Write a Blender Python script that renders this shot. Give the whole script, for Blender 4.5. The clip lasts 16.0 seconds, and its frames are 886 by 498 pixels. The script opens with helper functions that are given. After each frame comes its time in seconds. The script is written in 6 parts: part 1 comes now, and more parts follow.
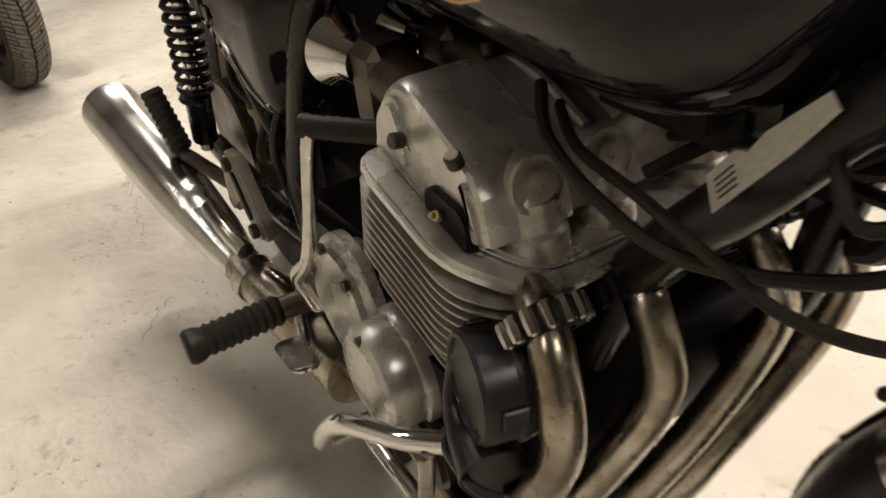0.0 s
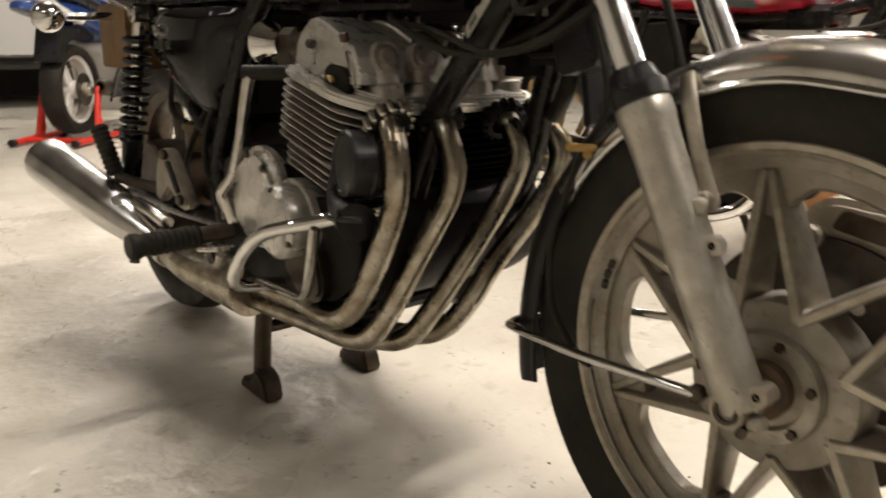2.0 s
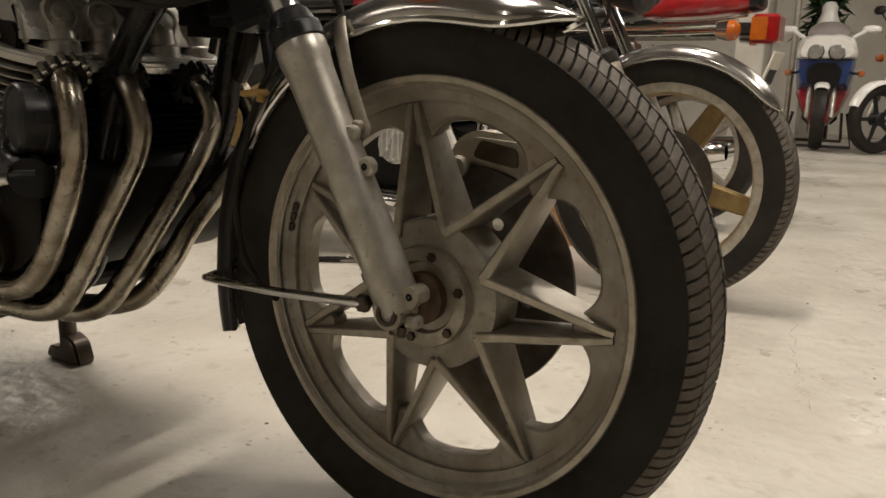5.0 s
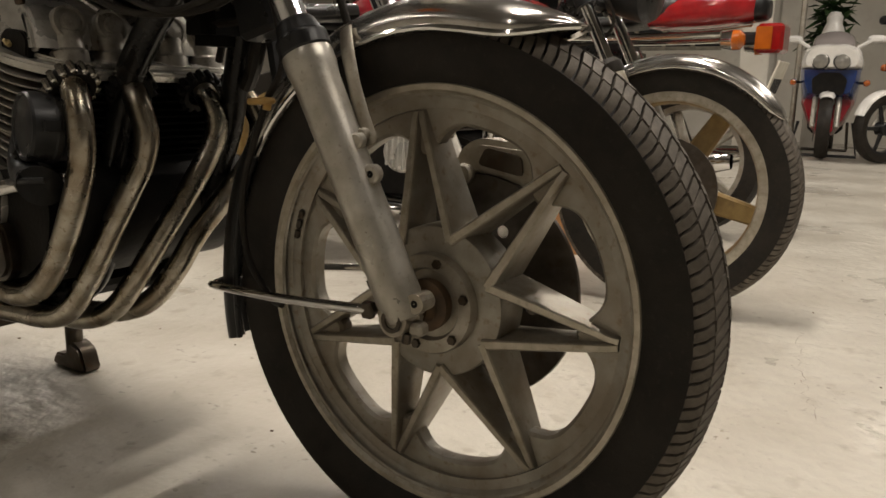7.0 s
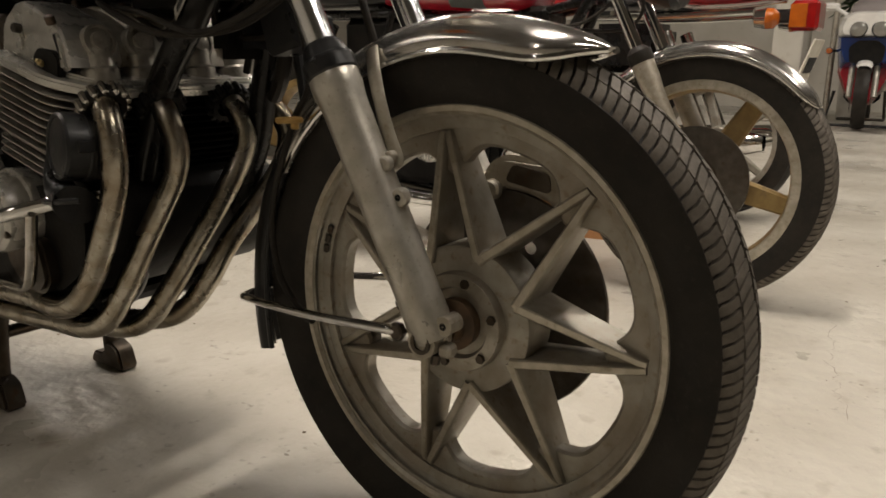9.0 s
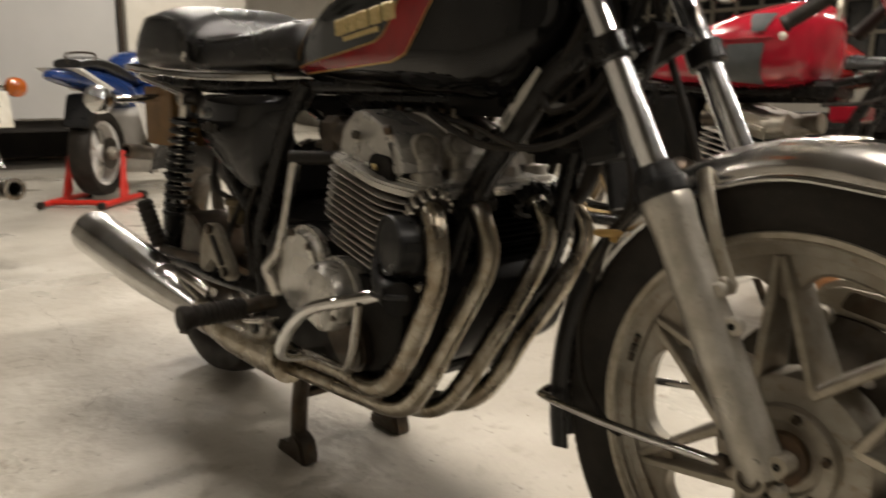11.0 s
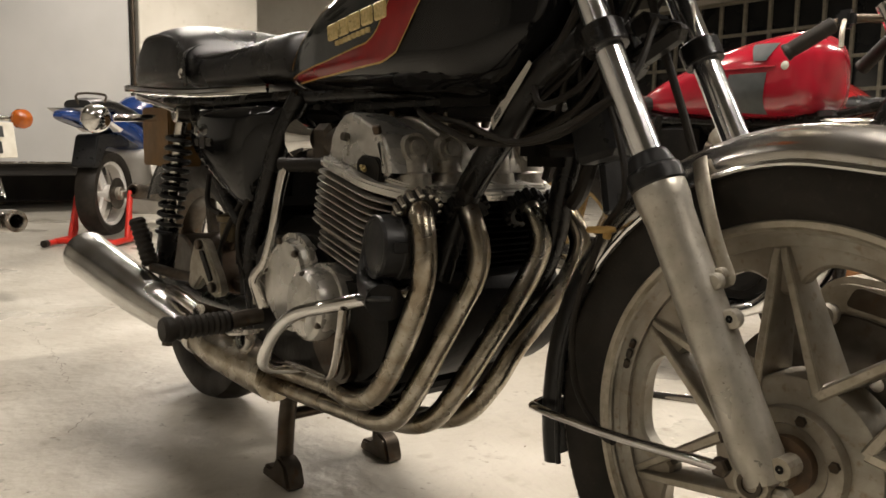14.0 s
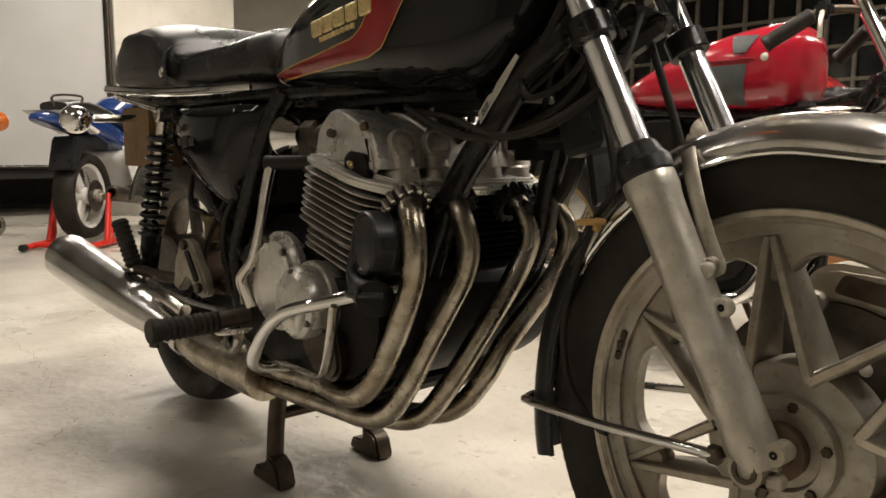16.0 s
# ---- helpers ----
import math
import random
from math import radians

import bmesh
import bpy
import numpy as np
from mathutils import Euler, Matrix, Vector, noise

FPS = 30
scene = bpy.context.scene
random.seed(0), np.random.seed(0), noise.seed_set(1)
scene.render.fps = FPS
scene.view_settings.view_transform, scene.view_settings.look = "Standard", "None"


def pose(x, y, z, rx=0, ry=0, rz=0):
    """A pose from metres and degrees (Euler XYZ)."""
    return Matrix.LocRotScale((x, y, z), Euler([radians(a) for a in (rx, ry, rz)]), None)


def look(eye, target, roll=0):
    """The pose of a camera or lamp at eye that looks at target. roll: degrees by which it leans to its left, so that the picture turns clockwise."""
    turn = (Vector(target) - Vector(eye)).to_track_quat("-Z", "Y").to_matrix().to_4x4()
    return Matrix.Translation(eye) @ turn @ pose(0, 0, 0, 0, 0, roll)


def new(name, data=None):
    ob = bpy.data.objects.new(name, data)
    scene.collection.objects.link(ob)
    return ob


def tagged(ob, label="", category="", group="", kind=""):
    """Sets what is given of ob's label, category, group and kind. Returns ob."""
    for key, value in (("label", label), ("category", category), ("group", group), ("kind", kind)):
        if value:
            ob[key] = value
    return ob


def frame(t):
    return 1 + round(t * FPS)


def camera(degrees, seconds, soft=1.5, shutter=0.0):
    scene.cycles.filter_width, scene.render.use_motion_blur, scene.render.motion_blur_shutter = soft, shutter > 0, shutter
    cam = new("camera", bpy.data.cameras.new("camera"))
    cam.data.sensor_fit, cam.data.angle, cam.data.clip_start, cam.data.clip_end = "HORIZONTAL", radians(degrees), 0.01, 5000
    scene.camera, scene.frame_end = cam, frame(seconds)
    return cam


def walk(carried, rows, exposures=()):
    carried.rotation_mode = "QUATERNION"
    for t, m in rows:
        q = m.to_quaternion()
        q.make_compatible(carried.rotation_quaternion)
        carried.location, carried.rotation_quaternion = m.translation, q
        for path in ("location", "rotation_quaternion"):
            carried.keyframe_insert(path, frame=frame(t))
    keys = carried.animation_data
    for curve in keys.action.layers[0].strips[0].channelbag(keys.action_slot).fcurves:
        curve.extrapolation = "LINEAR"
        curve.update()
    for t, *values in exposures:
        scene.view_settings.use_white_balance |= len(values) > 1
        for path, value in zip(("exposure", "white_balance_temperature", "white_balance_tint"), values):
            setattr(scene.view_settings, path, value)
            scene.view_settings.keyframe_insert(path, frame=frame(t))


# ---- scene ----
cam = camera(59.4, 16.0, soft=1.6, shutter=0.5)
PATH = [
    (0, (-0.127, -0.44, 0.937), (-1.611, 0.33, -0.16), -6.9),
    (0.5, (0.005, -0.539, 1.015), (-1.423, 0.346, -0.071), -3.0),
    (1, (0.197, -0.659, 1.072), (-1.218, 0.323, 0.055), -2.1),
    (1.5, (0.301, -0.757, 0.921), (-1.121, 0.395, 0.114), -0.2),
    (2, (0.357, -0.795, 0.687), (-1.117, 0.454, 0.168), 0.7),
    (2.5, (0.43, -0.784, 0.646), (-0.9, 0.639, 0.191), -0.1),
    (3, (0.478, -0.767, 0.597), (-0.655, 0.814, 0.131), 0.8),
    (3.5, (0.491, -0.766, 0.587), (-0.563, 0.868, 0.118), 1.5),
    (4, (0.484, -0.765, 0.587), (-0.571, 0.87, 0.125), 1.3),
    (4.5, (0.494, -0.788, 0.593), (-0.546, 0.861, 0.147), 1.3),
    (7, (0.498, -0.795, 0.591), (-0.556, 0.854, 0.181), 1.4),
    (7.5, (0.499, -0.79, 0.596), (-0.576, 0.845, 0.183), 1.1),
    (8, (0.5, -0.785, 0.595), (-0.581, 0.839, 0.156), 0.9),
    (10.5, (0.429, -0.838, 0.751), (-0.886, 0.58, 0.242), -0.6),
    (11, (0.39, -0.873, 0.739), (-1.124, 0.375, 0.353), 0.3),
    (11.5, (0.368, -0.878, 0.717), (-1.228, 0.28, 0.383), 0.9),
    (12, (0.37, -0.858, 0.702), (-1.22, 0.313, 0.386), 0.8),
    (12.5, (0.375, -0.839, 0.677), (-1.193, 0.365, 0.373), 0.8),
    (13, (0.377, -0.832, 0.666), (-1.18, 0.39, 0.38), 0.8),
    (13.5, (0.383, -0.835, 0.661), (-1.169, 0.399, 0.397), 0.9),
    (14, (0.387, -0.833, 0.659), (-1.159, 0.411, 0.412), 0.9),
    (14.5, (0.384, -0.832, 0.656), (-1.15, 0.429, 0.416), 0.5),
    (15, (0.381, -0.833, 0.657), (-1.136, 0.447, 0.417), 0.5),
    (15.5, (0.384, -0.834, 0.655), (-1.131, 0.449, 0.411), 0.5),
    (16, (0.379, -0.841, 0.656), (-1.136, 0.439, 0.402), 0.0),
]
EXPOSURES = [(0, 0.22), (0.6, 0.14), (1.1, 0.06), (1.7, 0.16), (2.3, 0.2), (2.8, 0.02), (3.5, -0.26), (8, -0.48), (10.3, -0.52), (11, -0.22), (11.6, 0.0), (16, 0.0)]
walk(cam, [(t, look(eye, target, roll)) for t, eye, target, roll in PATH], EXPOSURES)

# ---------- light ----------
world = bpy.data.worlds.new("world")
scene.world = world
world.use_nodes = True
world.node_tree.nodes["Background"].inputs["Color"].default_value = (0.9, 0.8, 0.65, 1)
world.node_tree.nodes["Background"].inputs["Strength"].default_value = 0.02

WARM = (1.0, 0.91, 0.81)
TUBES = [  # unseen ceiling tubes, those at y -2.6 added as fill: x, y, turn, watts
    (-0.25, 0.8, 90, 106), (1.7, 0.4, 90, 42), (-3.2, 0.4, 90, 88), (-0.15, 3.2, 90, 32), (1.7, 3.2, 90, 18),
    (-3.2, 3.0, 90, 38), (-0.15, -2.6, 90, 10), (-3.2, -2.6, 90, 9),
    (-6.3, 1.9, 90, 78), (1.25, 6.2, 90, 100), (-3.2, 6.2, 90, 60),
]
CEIL = 3.1


# ---------- materials ----------
def surf(name, col, col2=None, rough=0.5, metal=0.0, scale=30.0, bump=0.0, bscale=None, wear=0.3, rvar=0.1, spec=0.5,
         coat=0.0, dirt=None, dscale=6.0, damount=0.5):
    """Two scales of colour change, roughness change and fine relief."""
    mat = bpy.data.materials.new(name)
    mat.use_nodes = True
    nt = mat.node_tree
    bsdf = nt.nodes["Principled BSDF"]
    tc = nt.nodes.new("ShaderNodeTexCoord")

    def noise_tex(s, detail=5.0):
        n = nt.nodes.new("ShaderNodeTexNoise")
        n.inputs["Scale"].default_value, n.inputs["Detail"].default_value = s, detail
        nt.links.new(tc.outputs["Object"], n.inputs["Vector"])
        return n

    def ramp(src, a, b):
        r = nt.nodes.new("ShaderNodeMapRange")
        r.inputs["From Min"].default_value, r.inputs["From Max"].default_value = a, b
        nt.links.new(src, r.inputs["Value"])
        return r.outputs["Result"]

    def mix(fac, a, b):
        m = nt.nodes.new("ShaderNodeMix")
        m.data_type = "RGBA"
        nt.links.new(fac, m.inputs["Factor"])
        for sock, v in ((m.inputs["A"], a), (m.inputs["B"], b)):
            if isinstance(v, tuple):
                sock.default_value = (*v, 1)
            else:
                nt.links.new(v, sock)
        return m.outputs["Result"]

    fine = noise_tex(scale)
    colour = mix(ramp(fine.outputs["Fac"], 0.5 - wear / 2, 0.5 + wear / 2), col, col2 or tuple(c * 0.8 for c in col))
    if dirt:
        def share(src, a, b, amount):
            r = nt.nodes.new("ShaderNodeMapRange")
            r.inputs["From Min"].default_value, r.inputs["From Max"].default_value = a, b
            r.inputs["To Max"].default_value = amount
            nt.links.new(src, r.inputs["Value"])
            return r.outputs["Result"]

        big = noise_tex(dscale, 8.0)
        colour = mix(share(big.outputs["Fac"], 0.4, 0.75, damount), colour, dirt)
        specks = noise_tex(dscale * 9.0, 3.0)
        colour = mix(share(specks.outputs["Fac"], 0.6, 0.72, damount), colour, dirt)
    nt.links.new(colour, bsdf.inputs["Base Color"])
    bsdf.inputs["Metallic"].default_value = metal
    rn = noise_tex(scale * 0.37)
    mr = nt.nodes.new("ShaderNodeMapRange")
    mr.inputs["From Min"].default_value, mr.inputs["From Max"].default_value = 0.3, 0.7
    mr.inputs["To Min"].default_value, mr.inputs["To Max"].default_value = max(rough - rvar, 0.02), rough + rvar
    nt.links.new(rn.outputs["Fac"], mr.inputs["Value"])
    nt.links.new(mr.outputs["Result"], bsdf.inputs["Roughness"])
    bsdf.inputs["Coat Weight"].default_value = coat
    bsdf.inputs["Specular IOR Level"].default_value = spec
    bsdf.inputs["Coat Roughness"].default_value = 0.06
    if bump:
        bn = noise_tex(bscale or scale * 3)
        b = nt.nodes.new("ShaderNodeBump")
        b.inputs["Strength"].default_value, b.inputs["Distance"].default_value = bump, 0.003
        nt.links.new(bn.outputs["Fac"], b.inputs["Height"])
        nt.links.new(b.outputs["Normal"], bsdf.inputs["Normal"])
    return mat


def glow(name, col, strength):
    mat = bpy.data.materials.new(name)
    mat.use_nodes = True
    b = mat.node_tree.nodes["Principled BSDF"]
    b.inputs["Base Color"].default_value = (*col, 1)
    b.inputs["Emission Color"].default_value = (*col, 1)
    b.inputs["Emission Strength"].default_value = strength
    return mat


CHROME = surf("chrome", (0.8, 0.8, 0.79), (0.72, 0.71, 0.69), 0.06, 1.0, 40, rvar=0.05, dirt=(0.5, 0.45, 0.38), dscale=14, damount=0.1)
FORK_CHROME = surf("fork_chrome", (0.9, 0.91, 0.93), (0.82, 0.83, 0.85), 0.15, 1.0, 60, rvar=0.05)
GUARD_CHROME = surf("dulled_chrome", (0.66, 0.64, 0.61), (0.54, 0.52, 0.485), 0.2, 0.95, 30, rvar=0.1, bump=0.03, bscale=90, dirt=(0.36, 0.31, 0.25), dscale=16, damount=0.45)
CHROME_DULL = surf("chrome_dull", (0.68, 0.66, 0.63), (0.55, 0.53, 0.49), 0.2, 1.0, 60, rvar=0.1, bump=0.05, dirt=(0.25, 0.18, 0.12), dscale=12, damount=0.4)
ALLOY = surf("cast_alloy", (0.47, 0.44, 0.38), (0.36, 0.33, 0.27), 0.5, 0.75, 55, bump=0.12, bscale=400, dirt=(0.24, 0.19, 0.13), dscale=14, damount=0.5)
FORK_ALLOY = surf("fork_alloy", (0.6, 0.575, 0.515), (0.46, 0.44, 0.38), 0.34, 0.6, 45, bump=0.1, bscale=250, dirt=(0.26, 0.21, 0.15), dscale=22, damount=0.45)
WHEEL_ALLOY = surf("wheel_alloy", (0.4, 0.375, 0.325), (0.29, 0.27, 0.225), 0.45, 0.55, 35, bump=0.12, bscale=300, dirt=(0.2, 0.14, 0.085), dscale=11, damount=0.6)
ENGINE_ALLOY = surf("engine_alloy", (0.72, 0.705, 0.665), (0.6, 0.585, 0.54), 0.28, 0.65, 50, bump=0.1, bscale=300, dirt=(0.2, 0.18, 0.15), dscale=18, damount=0.35)
ENGINE_DARK = surf("engine_grime_shade", (0.009, 0.008, 0.007), (0.005, 0.005, 0.0045), 0.5, 0.0, 40, spec=0.14, bump=0.2, dirt=(0.03, 0.022, 0.015), dscale=16, damount=0.25)
FIN_SHADE = surf("fin_shade_black", (0.006, 0.0055, 0.005), (0.004, 0.004, 0.0035), 0.85, 0.0, 40, spec=0.05, bump=0.2)
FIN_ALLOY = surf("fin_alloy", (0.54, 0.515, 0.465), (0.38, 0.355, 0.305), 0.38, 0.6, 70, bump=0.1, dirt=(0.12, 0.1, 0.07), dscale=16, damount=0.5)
PIPE = surf("header_pipe", (0.5, 0.465, 0.395), (0.37, 0.335, 0.265), 0.27, 1.0, 34, rvar=0.12, bump=0.05, bscale=150, dirt=(0.17, 0.12, 0.07), dscale=17, damount=0.75)
BLACK_PAINT = surf("black_paint", (0.006, 0.006, 0.0065), (0.009, 0.009, 0.009), 0.06, 0.0, 20, rvar=0.03, spec=0.32)
FRAME_PAINT = surf("frame_paint", (0.006, 0.006, 0.006), (0.01, 0.0095, 0.009), 0.26, 0.0, 60, rvar=0.12, spec=0.28, dirt=(0.03, 0.022, 0.015), dscale=18, damount=0.3)
FIELD_SHEEN = surf("field_sheen", (0.045, 0.047, 0.046), (0.03, 0.032, 0.03), 0.14, 0.0, 20, coat=0.6)
RED_PAINT = surf("red_paint", (0.3, 0.012, 0.014), (0.22, 0.01, 0.012), 0.16, 0.0, 20, coat=0.7)
RED_BRIGHT = surf("bright_red_paint", (0.36, 0.012, 0.026), (0.29, 0.01, 0.021), 0.2, 0.0, 15, coat=0.6)
RED_STAND = surf("red_stand_paint", (0.6, 0.03, 0.015), (0.5, 0.02, 0.012), 0.35, 0.0, 30)
GOLD_LINE = surf("gold_line", (0.55, 0.34, 0.1), (0.45, 0.27, 0.08), 0.35, 0.4, 80)
GOLD_WHEEL = surf("gold_wheel", (0.36, 0.25, 0.1), (0.27, 0.18, 0.075), 0.45, 0.55, 40, dirt=(0.18, 0.13, 0.08), damount=0.5)
BADGE = surf("badge_metal", (0.75, 0.6, 0.3), (0.55, 0.42, 0.18), 0.35, 0.4, 200)
SILENCER = surf("scuffed_chrome", (0.8, 0.8, 0.79), (0.68, 0.67, 0.65), 0.2, 1.0, 25, rvar=0.08, bump=0.06, bscale=120, dirt=(0.5, 0.47, 0.42), dscale=11, damount=0.4)
RUBBER = surf("rubber", (0.012, 0.01, 0.008), (0.018, 0.0145, 0.011), 0.55, 0.0, 50, spec=0.25, bump=0.15, bscale=300, dirt=(0.04, 0.033, 0.025), dscale=15, damount=0.35)
TREAD = surf("tread_rubber", (0.15, 0.13, 0.108), (0.08, 0.07, 0.057), 0.7, 0.0, 60, spec=0.2, bump=0.2, bscale=400, dirt=(0.11, 0.1, 0.085), dscale=12, damount=0.4)
PLASTIC = surf("black_plastic", (0.009, 0.009, 0.0095), (0.015, 0.015, 0.015), 0.35, 0.0, 90, bump=0.08, spec=0.35)
LEATHER = surf("seat_leather", (0.015, 0.0145, 0.014), (0.01, 0.0095, 0.009), 0.3, 0.0, 25, bump=0.25, bscale=700, rvar=0.06)
STEEL_DARK = surf("dark_steel", (0.1, 0.09, 0.075), (0.06, 0.052, 0.042), 0.42, 0.9, 40, bump=0.1, dirt=(0.1, 0.05, 0.02), damount=0.5)
DISC = surf("brake_disc", (0.13, 0.12, 0.105), (0.09, 0.08, 0.07), 0.38, 0.9, 50, dirt=(0.08, 0.05, 0.03))
RUSTY = surf("rusty_steel", (0.16, 0.1, 0.055), (0.08, 0.055, 0.035), 0.6, 0.4, 45, bump=0.2)
EDGE_ALLOY = surf("worn_alloy_edge", (0.56, 0.52, 0.44), (0.42, 0.38, 0.3), 0.4, 0.7, 60, bump=0.1, bscale=300, dirt=(0.22, 0.17, 0.11), dscale=14, damount=0.4)
CRACK = surf("crack_dirt", (0.22, 0.185, 0.14), (0.15, 0.12, 0.09), 0.7, 0.0, 60)
AMBER = surf("amber_lens", (0.42, 0.1, 0.008), (0.34, 0.075, 0.007), 0.15, 0.0, 30, coat=0.5)
RED_LENS = surf("red_lens", (0.28, 0.008, 0.007), (0.22, 0.006, 0.006), 0.12, 0.0, 30, coat=0.6)
WHITE_PAINT = surf("white_paint", (0.75, 0.73, 0.69), (0.68, 0.66, 0.62), 0.25, 0.0, 10, coat=0.4)
BLUE_PAINT = surf("blue_paint", (0.014, 0.04, 0.16), (0.012, 0.034, 0.13), 0.2, 0.0, 10, coat=0.5)
BADGE_DARK = surf("dark_badge", (0.03, 0.025, 0.015), (0.012, 0.01, 0.008), 0.3, 0.5, 200)
BADGE_OLD = surf("yellowed_metal", (0.16, 0.12, 0.06), (0.08, 0.06, 0.03), 0.35, 0.4, 60)
LABEL_WHITE = surf("label_paper", (0.6, 0.58, 0.52), (0.5, 0.47, 0.4), 0.6, 0.0, 300)
INK = surf("ink", (0.03, 0.03, 0.03), None, 0.7, 0.0, 100)
CLIP_BROWN = surf("yellowed_plastic", (0.5, 0.32, 0.1), (0.4, 0.24, 0.07), 0.5, 0.0, 80)
BROWN_BOARD = surf("brown_board", (0.2, 0.11, 0.035), (0.13, 0.07, 0.022), 0.5, 0.0, 25, bump=0.1)
PLATE_WHITE = surf("number_plate_enamel", (0.72, 0.69, 0.6), (0.62, 0.58, 0.48), 0.4, 0.0, 25)
LAMP_LENS = surf("headlamp_lens", (0.62, 0.58, 0.48), (0.5, 0.46, 0.37), 0.08, 0.3, 90, bump=0.3, bscale=120, coat=1.0)
GLASS_CLEAR = surf("lamp_glass", (0.3, 0.29, 0.26), (0.2, 0.19, 0.17), 0.08, 0.35, 150, coat=1.0)
WALL_MAT = surf("plaster_wall", (0.62, 0.59, 0.52), (0.55, 0.52, 0.45), 0.8, 0.0, 3, bump=0.2, bscale=60, dirt=(0.4, 0.36, 0.29), dscale=1.2, damount=0.3)
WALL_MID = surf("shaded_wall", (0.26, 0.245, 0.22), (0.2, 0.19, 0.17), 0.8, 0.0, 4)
GAP_DARK = surf("gap_dark", (0.05, 0.045, 0.04), (0.035, 0.032, 0.03), 0.8, 0.0, 5)
CEIL_MAT = surf("ceiling_plaster", (0.13, 0.12, 0.105), (0.09, 0.085, 0.075), 0.85, 0.0, 2)
PANEL = surf("partition_panel", (0.47, 0.465, 0.45), (0.43, 0.425, 0.41), 0.5, 0.0, 2.0, dirt=(0.46, 0.45, 0.42), dscale=1.5, damount=0.4)
WINDOW_GLASS = surf("night_glass", (0.012, 0.013, 0.014), (0.02, 0.02, 0.02), 0.12, 0.0, 3)
MULLION = surf("painted_mullion", (0.3, 0.27, 0.21), (0.2, 0.18, 0.14), 0.6, 0.0, 20)
LEAF = surf("leaf", (0.05, 0.11, 0.03), (0.03, 0.07, 0.02), 0.5, 0.0, 30)
TERRACOTTA = surf("plant_pot", (0.3, 0.14, 0.08), (0.24, 0.11, 0.06), 0.7, 0.0, 20)
TUBE_GLOW = glow("tube_glow", WARM, 6.0)


def floor_material():
    """Pale painted concrete, worn glossy, with stains and pits."""
    mat = surf("painted_concrete", (0.56, 0.53, 0.465), (0.44, 0.41, 0.35), 0.36, 0.0, 5.0, bump=0.0, wear=0.4, rvar=0.16,
               dirt=(0.36, 0.325, 0.265), dscale=1.7, damount=0.9)
    nt = mat.node_tree
    bsdf = nt.nodes["Principled BSDF"]
    tc = nt.nodes.new("ShaderNodeTexCoord")
    old = bsdf.inputs["Base Color"].links[0].from_socket
    vor = nt.nodes.new("ShaderNodeTexNoise")
    vor.inputs["Scale"].default_value, vor.inputs["Detail"].default_value = 55.0, 9.0
    nt.links.new(tc.outputs["Object"], vor.inputs["Vector"])
    mr = nt.nodes.new("ShaderNodeMapRange")
    mr.inputs["From Min"].default_value, mr.inputs["From Max"].default_value = 0.6, 0.68
    nt.links.new(vor.outputs["Fac"], mr.inputs["Value"])
    big = nt.nodes.new("ShaderNodeTexNoise")
    big.inputs["Scale"].default_value, big.inputs["Detail"].default_value = 6.0, 6.0
    nt.links.new(tc.outputs["Object"], big.inputs["Vector"])
    mr2 = nt.nodes.new("ShaderNodeMapRange")
    mr2.inputs["From Min"].default_value, mr2.inputs["From Max"].default_value = 0.5, 0.66
    nt.links.new(big.outputs["Fac"], mr2.inputs["Value"])
    mul = nt.nodes.new("ShaderNodeMath")
    mul.operation = "MULTIPLY"
    nt.links.new(mr.outputs["Result"], mul.inputs[0])
    nt.links.new(mr2.outputs["Result"], mul.inputs[1])
    mx = nt.nodes.new("ShaderNodeMix")
    mx.data_type = "RGBA"
    nt.links.new(mul.outputs[0], mx.inputs["Factor"])
    nt.links.new(old, mx.inputs["A"])
    mx.inputs["B"].default_value = (0.17, 0.14, 0.105, 1)
    nt.links.new(mx.outputs["Result"], bsdf.inputs["Base Color"])
    b = nt.nodes.new("ShaderNodeBump")
    b.inputs["Strength"].default_value, b.inputs["Distance"].default_value = 0.75, 0.009
    bn = nt.nodes.new("ShaderNodeTexNoise")
    bn.inputs["Scale"].default_value, bn.inputs["Detail"].default_value = 22.0, 8.0
    nt.links.new(tc.outputs["Object"], bn.inputs["Vector"])
    nt.links.new(bn.outputs["Fac"], b.inputs["Height"])
    nt.links.new(b.outputs["Normal"], bsdf.inputs["Normal"])
    return mat


FLOOR_MAT = floor_material()


# ---------- mesh helpers ----------
def finish(bm, sharp=35):
    bmesh.ops.recalc_face_normals(bm, faces=bm.faces[:])
    lim = radians(sharp)
    for f in bm.faces:
        f.smooth = True
    for e in bm.edges:
        e.smooth = not (len(e.link_faces) == 2 and e.calc_face_angle(0.0) > lim)
    return bm


def part(name, bm, material, parent=None, label="", sharp=35):
    finish(bm, sharp)
    me = bpy.data.meshes.new(name)
    bm.to_mesh(me)
    bm.free()
    me.materials.append(material)
    ob = new(name, me)
    ob.parent = parent
    return tagged(ob, label)


def thing(name, label, category, m=None, group="", kind=""):
    ob = new(name)
    ob.empty_display_size = 0.1
    if m is not None:
        ob.matrix_basis = m
    return tagged(ob, label, category, group, kind)


def solo(name, bm, material, label, category, group="", kind="", sharp=35):
    return tagged(part(name, bm, material, None, "", sharp), label, category, group, kind)


